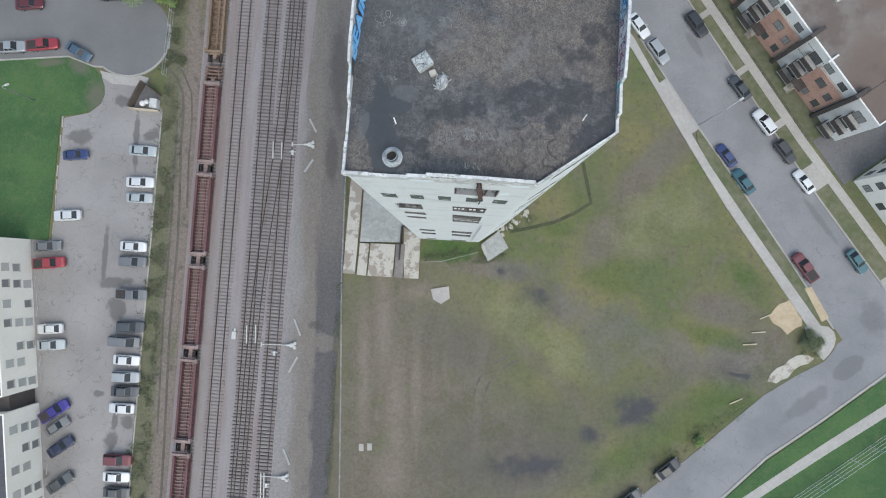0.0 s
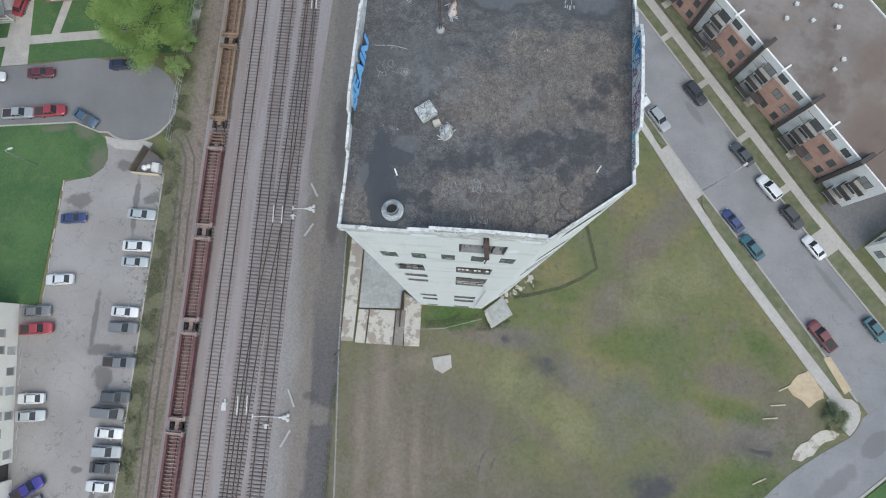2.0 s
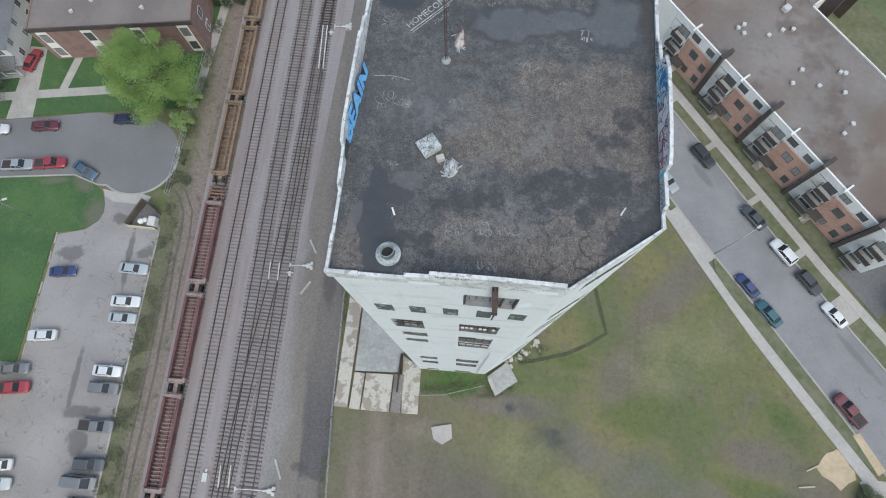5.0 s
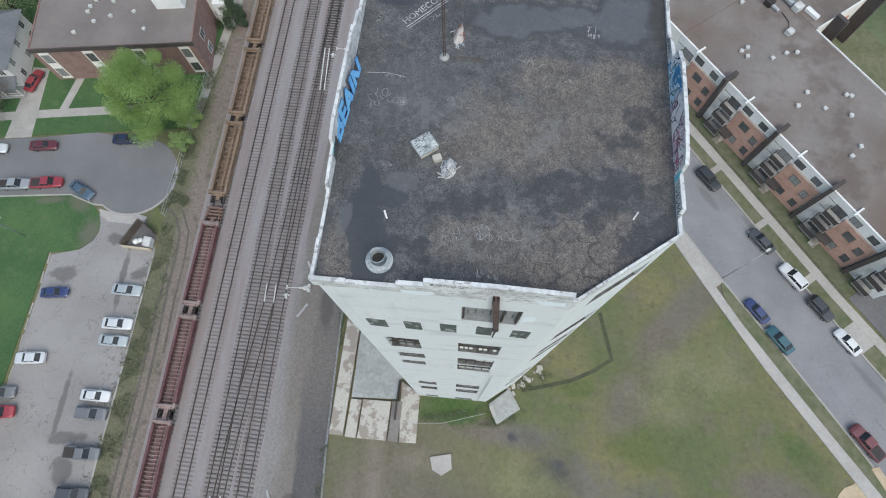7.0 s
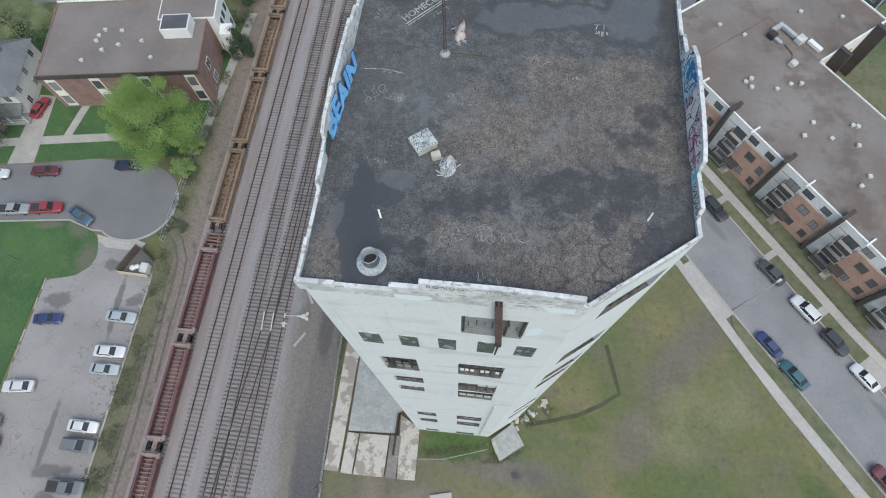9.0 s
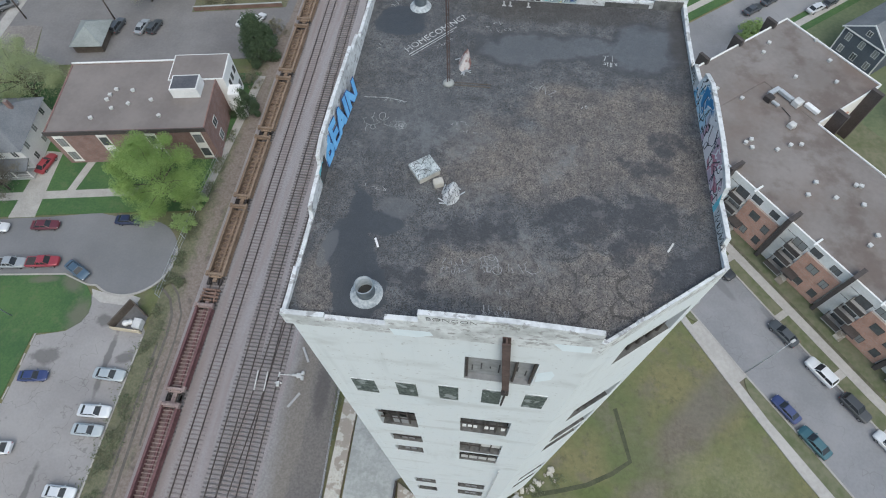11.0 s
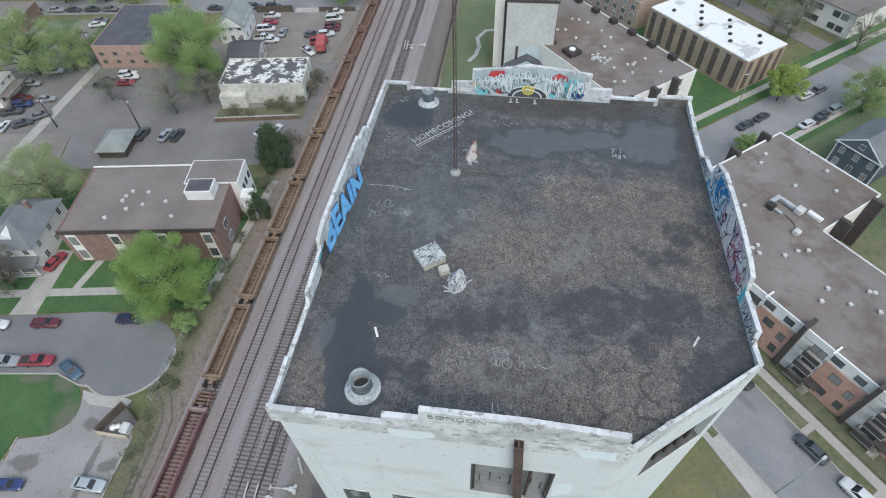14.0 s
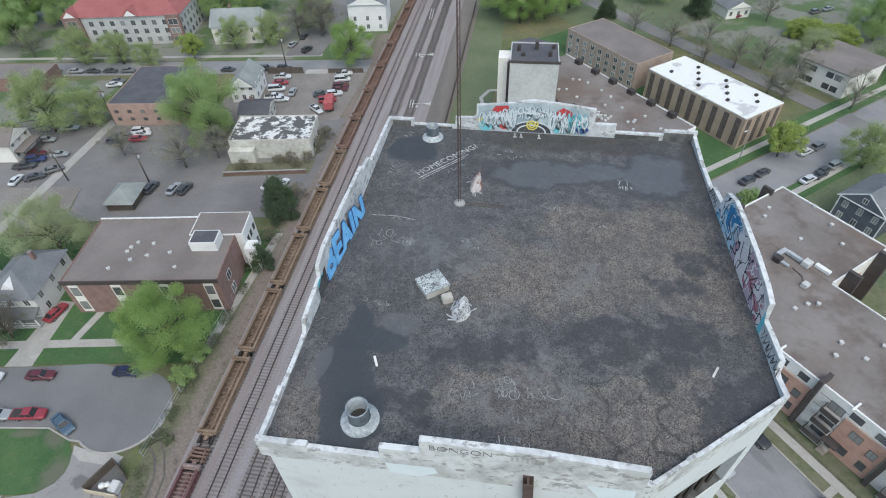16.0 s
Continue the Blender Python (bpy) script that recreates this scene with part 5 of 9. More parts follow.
tower = thing("grain_tower", TOWER, "tall derelict white-painted concrete grain tower with open windows", "tower")
front = [(0.33, 2.8, 56.4, 58.8)]
front += [(-3.95, -2.0, 46.0, 49.5), (0.22, 2.68, 46.6, 49.6), (-3.85, -2.0, 41.6, 43.6), (-3.95, -2.15, 37.7, 39.7), (0.22, 2.7, 40.5, 43.4), (0.22, 2.7, 37.1, 39.9)]
front += [(-3.85, -1.9, 20.3, 23.3), (-3.97, -2.0, 13.6, 17.2), (0.13, 2.6, 20.5, 23.4), (0.13, 2.65, 14.2, 17.6), (-4.05, -2.25, 0.6, 3.2), (0.05, 2.4, 0.8, 3.4)]
g = Geo()
wall_faces(g, lambda s, z, d: (XW + s, Y0 + (YR - Y0) * s / (CX - XW) + d, z), CX - XW, 0, DECK, [(a - XW, b - XW, c, d) for a, b, c, d in front], 0.4)
part("wall_front", g, M["tower"], tower)
cl = math.hypot(X1 - CX, CY - YR)
cu = Vector(((X1 - CX) / cl, (CY - YR) / cl, 0))
cn = Vector((-cu.y, cu.x, 0))
chamfer = [(1.6, 4.5, 56.4, 58.7), (1.6, 4.5, 46.6, 49.5), (1.6, 4.5, 40.5, 43.4), (1.6, 4.5, 37.1, 39.9), (1.6, 4.5, 20.5, 23.4), (1.6, 4.5, 14.2, 17.6)]
g = Geo()
wall_faces(g, lambda s, z, d: Vector((CX, YR, z)) + s * cu + d * cn, cl, 0, DECK, chamfer, 0.4)
part("wall_corner", g, M["tower"], tower)
east = [(2.0, 4.6, 55.6, 58.0), (2.0, 4.6, 45.4, 48.2), (2.0, 4.6, 35.6, 41.4), (7.0, 9.6, 55.6, 58.0), (7.0, 9.6, 45.4, 48.2)]
g = Geo()
wall_faces(g, lambda s, z, d: (X1 + (XB - X1) * s / (Y1 - CY) - d, CY + s, z), Y1 - CY, 0, DECK, east, 0.4)
part("wall_east", g, M["tower"], tower)
g = Geo()
wall_faces(g, lambda s, z, d: (XW + d, Y1 - s, z), Y1 - Y0, 0, DECK, [], 0.4)
part("wall_west", g, M["tower"], tower)
g = Geo()
wall_faces(g, lambda s, z, d: (XB - s, Y1 - d, z), XB - X0, 0, DECK, [], 0.4)
part("wall_north", g, M["tower"], tower)
inner = [(X0 + 0.1, Y0 + 0.1), (CX - 0.05, YR + 0.1), (X1 - 0.1, CY + 0.05), (XB - 0.1, Y1 - 0.1), (X0 + 0.1, Y1 - 0.1)]
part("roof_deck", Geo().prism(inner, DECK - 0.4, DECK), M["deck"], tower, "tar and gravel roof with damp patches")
# floors and inner wall carry the rooms' darkness in their colour
for z in (0.2, 12.4, 19.6, 28.0, 36.6, 45.4, 55.8):
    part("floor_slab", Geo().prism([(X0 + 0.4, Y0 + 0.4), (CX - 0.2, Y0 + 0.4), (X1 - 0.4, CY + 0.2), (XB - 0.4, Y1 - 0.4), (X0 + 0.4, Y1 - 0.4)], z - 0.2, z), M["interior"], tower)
part("inner_wall", Geo().box(X0 + 0.4, X1 - 0.4, 8.2, 8.4, 0.2, 60.0), M["interior"], tower, "inner wall coloured near-black as unlit")
# window frames and boards set back in the openings
for i, (a, b, c, d) in enumerate(front):
    g = Geo()
    if i == 0:
        part("window_board", Geo().box(a, b, Y0 + 0.28, Y0 + 0.34, c, d - 0.25), M["board"], tower, "grey board with faded paint marks")
        part("window_ledge", Geo().box(a + 0.02, b - 0.02, Y0 + 0.05, Y0 + 0.28, c + 0.004, c + 0.05), M["board"], tower, "grey dirty window ledge")
        for q in (0.02, 0.7, 0.95):
            part("window_bar", Geo().box(a + q * (b - a), a + q * (b - a) + 0.08, Y0 + 0.1, Y0 + 0.18, c, d), M["dark_steel"], tower, "dark upright bar")
        for q in range(7):
            x = a + 0.25 + q * 0.32
            part("paint_mark", Geo().box(x, x + 0.05, Y0 + 0.27, Y0 + 0.28, c + 0.4 + 0.2 * (q % 3), c + 1.0 + 0.3 * (q % 2)), M["black_paint"], tower)
        continue
    rows = 2 if b < 0 and c > 40 else 1
    for r in range(1, rows + 1):
        z = c + (d - c) * r / (rows + 1)
        g.box(a, b, Y0 + 0.16, Y0 + 0.22, z - 0.05, z + 0.05)
    for q in range(1, 4):
        x = a + (b - a) * q / 4
        g.box(x - 0.04, x + 0.04, Y0 + 0.165, Y0 + 0.215, c, d)
    part("window_frame", g, M["dark_steel"], tower, "broken steel window frame")
    part("window_ledge", Geo().box(a + 0.02, b - 0.02, Y0 + 0.06, Y0 + 0.7, c + 0.004, c + 0.05), M["soot"], tower, "soot-dark window ledge")
    if i == 2:
        for q in range(8):
            if q in (3, 6):
                continue
            x = a + 0.12 + q * (b - a - 0.2) / 8
            part("pale_pane", Geo().box(x, x + 0.2, Y0 + 0.14, Y0 + 0.19, c + 0.75 + 0.06 * (q % 2), c + 1.2), M["panel_white"], tower, "pale unbroken pane")
    elif i in (5, 6):
        part("pale_board", Geo().box(a + (0.5 if i == 5 else 0.05) * (b - a), b - 0.06, Y0 + 0.2, Y0 + 0.26, c + (1.2 if i == 5 else 0.05), d - (0.3 if i == 5 else 1.5)), M["vent_white"], tower, "pale board in the window")
    elif i % 3 != 2:
        part("broken_board", Geo().box(a + 0.3 * (b - a), a + 0.75 * (b - a), Y0 + 0.2, Y0 + 0.26, c + 0.05, c + 0.35 * (d - c)), M["board"], tower, "broken grey board in the window")
for (a, b, c, d) in chamfer:
    g = Geo()
    for r in range(1, 6):
        p = Vector((CX, YR, 0)) + (a + (b - a) * r / 6) * cu + 0.2 * cn
        g.box(p.x - 0.04, p.x + 0.04, p.y - 0.04, p.y + 0.04, c, d)
    part("window_frame", g, M["dark_steel"], tower, "broken steel window frame")
    q = [Vector((CX, YR, 0)) + s * cu + w * cn for s, w in ((a + 0.02, 0.03), (b - 0.02, 0.03), (b - 0.02, 0.8), (a + 0.02, 0.8))]
    part("window_ledge", Geo().prism([(p.x, p.y) for p in q], c + 0.004, c + 0.05), M["soot"], tower, "soot-dark window ledge")
# row of five dark raised shapes where the sign's letters are fixed to the wall
for a, b, c, d in ((-4.3, -3.25, 52.75, 54.65), (-2.48, -1.54, 52.8, 54.75), (-0.72, 0.18, 52.9, 54.95), (1.03, 1.9, 52.95, 55.05), (2.72, 3.68, 53.0, 55.0)):
    sh = part("sign_shape", Geo().box(a, b, Y0 - 0.015 + (YR - Y0) * (a - X0) / (CX - X0), Y0 + 0.2, c, d), M["sign_green"], tower, "dark weathered plain sign shape on the wall", bevel=0.05)
    part("sign_edge", Geo().box(a + 0.05, b - 0.05, Y0 - 0.02 + (YR - Y0) * (a - X0) / (CX - X0), Y0 + 0.2, d + 0.004, d + 0.05), M["parapet"], sh, "white painted upper edge")
g = Geo()
for w, d0, d1 in ((0.13, -0.16, -0.12), (0.03, -0.12, 0.06), (0.13, 0.06, 0.1)):
    g.add([(x + s * w, Y0 + d, z) for x, z in ((1.9, 56.1), (1.56, 61.0)) for s, d in ((-1, d0), (1, d0), (1, d1), (-1, d1))],
          [(3, 2, 1, 0), (4, 5, 6, 7), (0, 1, 5, 4), (1, 2, 6, 5), (2, 3, 7, 6), (3, 0, 4, 7)])
beam = part("hoist_beam", g, M["rust"], tower, "rusty steel beam fixed down the wall")
part("hook_rod", Geo().tube([(1.9, Y0 - 0.05, 56.2), (1.94, Y0 - 0.08, 55.2), (1.9, Y0 - 0.1, 53.6)], [0.06, 0.05, 0.04], 6).box(1.78, 2.06, Y0 - 0.14, Y0 + 0.0, 55.3, 55.6), M["dark_steel"], beam, "dark hook and rod below the beam")
# fresher paint on the old wash: pale patches under the parapet and beside the top window
for pts in ([(-2.0, 60.75), (-0.75, 60.8), (-0.65, 60.5), (-1.2, 60.2), (-1.9, 60.25)], [(2.85, 57.8), (3.3, 58.2), (3.45, 57.8), (3.4, 57.2), (2.9, 56.75)],
            [(2.95, 60.85), (4.1, 60.88), (4.15, 60.35), (3.3, 60.3)]):
    part("paint_patch", Geo().add([(x, Y0 + (YR - Y0) * (x - X0) / (CX - X0) - 0.008, z) for x, z in pts], [tuple(range(len(pts)))]), M["fresh_paint"], tower, "fresher pale paint patch")
part("drain_pipe", Geo().tube([(3.1, Y0 - 0.08, 34.8), (3.1, Y0 - 0.08, 3)], 0.06, 8), M["parapet"], tower)


# parapets: walls whose tops step up and down
def parapet(name, a, b, profile, thick, inward, label=""):
    """profile: (share of the way from a to b, height over the deck)."""
    a, b, n = Vector(a), Vector(b), Vector(inward)
    rings = []
    for s, h in profile:
        p = a.lerp(b, s)
        rings.append([(p.x, p.y, DECK - 0.5), (p.x + thick * n.x, p.y + thick * n.y, DECK - 0.5), (p.x + thick * n.x, p.y + thick * n.y, DECK + h), (p.x, p.y, DECK + h)])
    return part(name, Geo().rings(rings), M["parapet"], tower, label)


e = 0.004
parapet("parapet_south", (X0 - e, Y0 - e), (CX, YR - e), [(0, 0.3), (0.06, 0.28), (0.14, 0.32), (0.1401, 0.16), (0.335, 0.16), (0.3351, 0.68), (0.44, 0.7), (0.4401, 1.27), (0.72, 1.27), (0.985, 1.05), (0.9851, 0.46), (1, 0.4)], 0.16, (0, 1))
parapet("parapet_corner", (CX, YR - e), (X1 + e, CY), [(0, 0.4), (0.24, 0.34), (0.2501, 0.46), (0.3, 0.4), (0.3001, 0.26), (0.7, 0.22), (1, 0.2)], 0.1, (cn.x, cn.y))
parapet("parapet_east", (X1 + e, CY), (XB + e, Y1), [(0, 0.2), (0.05, 0.12), (0.062, 0.16), (0.068, 0.58), (0.13, 0.56), (0.19, 0.5), (0.195, 1.08), (0.24, 1.22), (0.33, 1.32), (0.44, 1.36), (0.54, 1.34), (0.6, 1.1), (0.601, 0.52), (0.66, 0.45), (0.7, 0.4), (0.705, 0.16), (0.85, 0.14), (0.9, 0.2), (1, 0.3)], 0.15, (-1, 0))
parapet("parapet_north", (XB + e, Y1 + e), (X0 - e, Y1 + e), [(0, 0.5), (0.1, 0.48), (0.101, 0.28), (0.25, 0.28), (0.251, 0.62), (0.32, 0.62), (0.321, 1.28), (0.43, 1.45), (0.52, 1.55), (0.6, 1.35), (0.7, 1.2), (0.701, 0.6), (0.77, 0.56), (0.771, 0.14), (0.91, 0.12), (0.911, 0.36), (1, 0.36)], 0.16, (0, -1))
for s0, s1, h in ((0.0, 0.1, 0.4), (0.101, 0.25, 0.2), (0.771, 0.91, 0.08), (0.911, 0.985, 0.28)):
    xa, xb = XB + (X0 - XB) * s0, XB + (X0 - XB) * s1
    part("tar_upstand", Geo().box(xb, xa - 0.15, Y1 - 0.19, Y1 - 0.158, DECK - 0.05, DECK + h), M["soot"], tower, "dark tarred inner face of the parapet")
parapet("parapet_west", (X0 - e, Y1), (X0 - e, Y0), [(0, 0.36), (0.1, 0.45), (0.2, 0.5), (0.24, 0.52), (0.25, 0.8), (0.3, 0.88), (0.315, 0.9), (0.3151, 1.1), (0.5, 1.25), (0.61, 1.28), (0.655, 1.1), (0.66, 0.66), (0.72, 0.58), (0.76, 0.5), (0.77, 0.1), (0.83, 0.06), (0.89, 0.08), (0.895, 0.24), (0.95, 0.18), (1, 0.22)], 0.13, (1, 0))


# roof clutter
def vent_stack(x, y, s, label):
    th = thing("roof_vent", on_roof(x, y), label, "vent", "round vents on the tower roof")
    part("flashing", Geo().lathe([(0.56 * s, 0.0), (0.54 * s, 0.03), (0.47 * s, 0.07), (0.36 * s, 0.16), (0.325 * s, 0.17), (0.325 * s, 0.02)], n=28), M["collar"], th, "pale speckled collar")
    part("pipe", Geo().lathe([(0.32 * s, 0.05), (0.31 * s, 0.66 * s), (0.325 * s, 0.67 * s), (0.325 * s, 0.7 * s), (0.29 * s, 0.7 * s), (0.28 * s, 0.1)], n=28), M["vent_metal"], th, smooth=True)
    # near-black disc that paints the unlit depth of the pipe
    part("shaft", Geo().lathe([(0.27 * s, 0.11), (0.27 * s, 0.14)], n=20), M["interior"], th)


vent_stack(-2.9, 5.5, 0.92, "wide grey metal vent pipe with a flared concrete collar")
vent_stack(-3.2, 19.15, 0.82, "grey metal vent pipe near the back parapet")
hatch = thing("roof_hatch", on_roof(-1.76, 10.4, 0, 0, 0, 38), "square white hatch lid covered in scribbled graffiti", "hatch")
part("curb", Geo().box(-0.4, 0.4, -0.38, 0.38, 0, 0.2), M["old_concrete"], hatch)
k = Mat("scribbled_white_lid", 0.8)
f, g = k.noise(6.0, 3.0), k.noise(9.0, 2.0, k.scaled(k.pos, 1.0, 1.0, 1.0, 17))
c = k.mix(k.step(k.noise(1.5, 5.0), 0.45, 0.65), (0.56, 0.6, 0.6), (0.38, 0.42, 0.42))
c = k.mix(k.math("MULTIPLY", k.step(k.math("ABSOLUTE", k.math("SUBTRACT", f, 0.5)), 0.03, 0.012), 0.8), c, (0.08, 0.085, 0.09))
c = k.mix(k.math("MULTIPLY", k.step(k.math("ABSOLUTE", k.math("SUBTRACT", g, 0.52)), 0.03, 0.015), 0.6), c, (0.14, 0.15, 0.16))
k.colour(c)
part("lid", Geo().box(-0.43, 0.43, -0.39, 0.39, 0.2, 0.29), k.m, hatch, "white painted lid", bevel=0.02)
rng = random.Random(5)
for i in range(16):
    x, y = rng.uniform(-0.4, 0.26), rng.uniform(-0.34, 0.34)
    part("scribble", Geo().ribbon([(x, y), (x + rng.uniform(0.03, 0.14), y + rng.uniform(-0.12, 0.12)), (x + rng.uniform(0.05, 0.2), y + rng.uniform(-0.1, 0.1))], 0.022, 0.294 + 0.0015 * i), M["black_paint"], hatch, "black scribbled paint")
solid("concrete_block", Geo().box(-0.17, 0.17, -0.14, 0.14, 0, 0.26), M["old_concrete"], "small pale concrete block beside the hatch", "block", m=on_roof(-1.2, 9.88, 0, 0, 0, 25), bevel=0.03)


def slumped_cap(x, y, rx, ry, h, material, seed, label):
    """A crumpled sheet-metal cap lying on the roof."""
    rng = random.Random(seed)
    rings = []
    for s, z in ((1, 0), (0.95, 0.12), (0.72, 0.45), (0.45, 0.78), (0.2, 1.0)):
        rings.append([(rx * s * math.cos(a) * (1 + rng.uniform(-0.14, 0.14)) + 0.1 * z, ry * s * math.sin(a) * (1 + rng.uniform(-0.14, 0.14)) + 0.3 * z * ry, h * z * (1 + rng.uniform(-0.1, 0.1))) for a in (2 * math.pi * j / 14 for j in range(14))])
    th = thing("vent_cap", on_roof(x, y), label, "vent cap")
    part("cap", Geo().rings(rings), material, th)
    g = Geo()
    for i in range(5):
        a = rng.uniform(0, 6.3)
        g.box(-0.02, 0.02, -0.2, 0.2, 0, 0.015, pose(rx * 1.05 * math.cos(a), ry * 1.05 * math.sin(a), 0.02, 0, 0, rng.uniform(0, 180)))
    part("shard", g, M["metal_vent"], th)
    return th


k = Mat("scribbled_metal", 0.8)
f, g = k.noise(7.0, 3.0), k.noise(2.5, 4.0)
c = k.mix(k.step(g, 0.45, 0.65), (0.5, 0.51, 0.51), (0.3, 0.31, 0.31))
c = k.mix(k.step(k.math("ABSOLUTE", k.math("SUBTRACT", f, 0.5)), 0.03, 0.015), c, (0.05, 0.05, 0.055))
k.colour(c)
slumped_cap(-0.72, 9.5, 0.3, 0.4, 0.5, k.m, 3, "crumpled silver sheet-metal vent cap with scribbles")
k = Mat("pink_white_stain", 0.85)
k.colour(k.mix(k.step(k.noise(3.0, 5.0), 0.45, 0.6), (0.46, 0.43, 0.41), (0.19, 0.1, 0.09)))
slumped_cap(-0.95, 15.85, 0.25, 0.42, 0.55, k.m, 8, "leaning white cone stained red on the roof")
mast = thing("antenna_mast", on_roof(-1.45, 14.75), "tall thin rusty lattice mast on a small concrete base", "mast")
part("base", Geo().lathe([(0.24, 0), (0.2, 0.07), (0.12, 0.11), (0.09, 0.13)], n=9), M["grey_slab"], mast, "broken pale concrete base", smooth=True)
g = Geo()
for i in range(3):
    a = i * 2.094
    g.tube([(0.055 * math.cos(a), 0.055 * math.sin(a), 0.1), (0.055 * math.cos(a), 0.055 * math.sin(a), 9.0)], 0.018, 6)
for i in range(44):
    a, z = i * 2.094, 0.2 + i * 0.2
    g.tube([(0.055 * math.cos(a), 0.055 * math.sin(a), z), (0.055 * math.cos(a + 2.094), 0.055 * math.sin(a + 2.094), z + 0.2)], 0.01, 4)
part("lattice", g, M["rust"], mast, "rust-red lattice")
solid("roof_plank", Geo().box(-0.035, 0.035, -0.18, 0.18, 0, 0.04), M["white_paint"], "short white plank lying on the roof", "plank", "planks on the roof", m=on_roof(-2.92, 7.35, 0, 0, 0, 25), bevel=0.01)
solid("roof_plank", Geo().box(-0.03, 0.03, -0.2, 0.2, 0, 0.03), M["vent_white"], "thin pale stick lying on the roof", "plank", "planks on the roof", m=on_roof(6.6, 8.25, 0, 0, 0, -30), bevel=0.008)
for y in (14.82, 14.68):
    solid("roof_batten", Geo().box(-0.7, 0.7, -0.012, 0.012, 0, 0.025), M["pole_wood"], "thin grey batten on the roof", "batten", "battens on the roof", m=on_roof(-0.5, y, 0.002))


def lettering(name, text, size, m, material, parent, label, depth=0.004, bold=0.0):
    """Painted words with the built-in font."""
    cu_ = bpy.data.curves.new(name, "FONT")
    cu_.body, cu_.size, cu_.extrude, cu_.offset = text, size, depth, bold
    cu_.resolution_u = 3
    tmp = new("tmp_text", cu_)
    me = bpy.data.meshes.new_from_object(tmp.evaluated_get(bpy.context.evaluated_depsgraph_get()))
    bpy.data.objects.remove(tmp)
    me.materials.clear()
    me.materials.append(material)
    ob = new(name, me)
    ob.matrix_basis, ob.parent = m, parent
    return tagged(ob, label)


lettering("painted_word", "HOMECOMING?", 0.44, pose(-3.32, 16.3, DECK + 0.008, 0, 0, 46), M["chalk"], tower, "white painted word on the roof")
part("underline", Geo().ribbon([(-3.24, 16.17), (-1.5, 18.0)], 0.045, DECK + 0.008).ribbon([(-3.16, 16.08), (-1.6, 17.75)], 0.03, DECK + 0.008), M["chalk"], tower)
lettering("painted_word", "BONGON", 0.34, pose(-0.85, Y0 + 0.042, DECK + 0.93, 90, 0, 0.76), M["black_paint"], tower, "thin black painted word on the parapet", 0.004, -0.01)
g = Geo()
for i in range(7):
    x = 1.1 + i * 0.12
    g.box(x, x + 0.05, Y0 + 0.066, Y0 + 0.09, DECK + 0.86 + 0.04 * (i % 3), DECK + 1.03 + 0.05 * (i % 2))
part("faded_bars", g, M["grey_slab"], tower, "faded grey painted marks")


def scribble(x, y, w, h, seed, strokes=3, width=0.04):
    """Loose looping chalk lines."""
    rng = random.Random(seed)
    for s in range(strokes):
        cx, cy = x + rng.uniform(-0.45, 0.3) * w, y + rng.uniform(-0.35, 0.35) * h
        r, pts = rng.uniform(0.06, 0.17) * h, []
        a, slant = rng.uniform(0, 6), rng.uniform(-0.2, 0.2)
        loop = rng.random() < 0.35
        for i in range(10 if loop else 4):
            if loop:
                a += rng.uniform(0.5, 1.0)
                pts.append((cx + 0.02 * i * w * 0.4 + r * math.cos(a), cy + 1.2 * r * math.sin(a)))
            else:
                pts.append((cx + rng.uniform(-0.5, 0.5) * r + slant * i * r, cy + (i - 1.5) * r * rng.uniform(0.6, 1.1)))
        part("scribble", Geo().ribbon(pts, width * rng.uniform(0.35, 0.65), DECK + 0.006 + 0.0045 * (s % 4)), M["faint_chalk"], tower, "loose white painted scribble")


def chalk_row(x, y, w, h, n, turn, paint, width, seed):
    """A row of n hasty painted characters that cannot be read."""
    rng = random.Random(seed)
    m = pose(x, y, 0, 0, 0, turn)
    for i in range(n):
        cx, cw = (i + 0.5) * w / n - w / 2, 0.34 * w / n
        q = [(rng.choice((-1, -0.2, 1)) * cw, rng.choice((-0.5, -0.05, 0.5)) * h) for _ in range(rng.choice((3, 4, 4, 5)))]
        q = [(cx + a_ + rng.uniform(-0.2, 0.2) * cw, b_ + rng.uniform(-0.08, 0.08) * h) for a_, b_ in q]
        pts = [(m @ Vector((*p, 0))) for p in q]
        part("scribble", Geo().ribbon([(p.x, p.y) for p in pts], width * rng.uniform(0.7, 1.2), DECK + 0.006 + 0.004 * (i % 3)), M[paint], tower, "hasty white painted character")


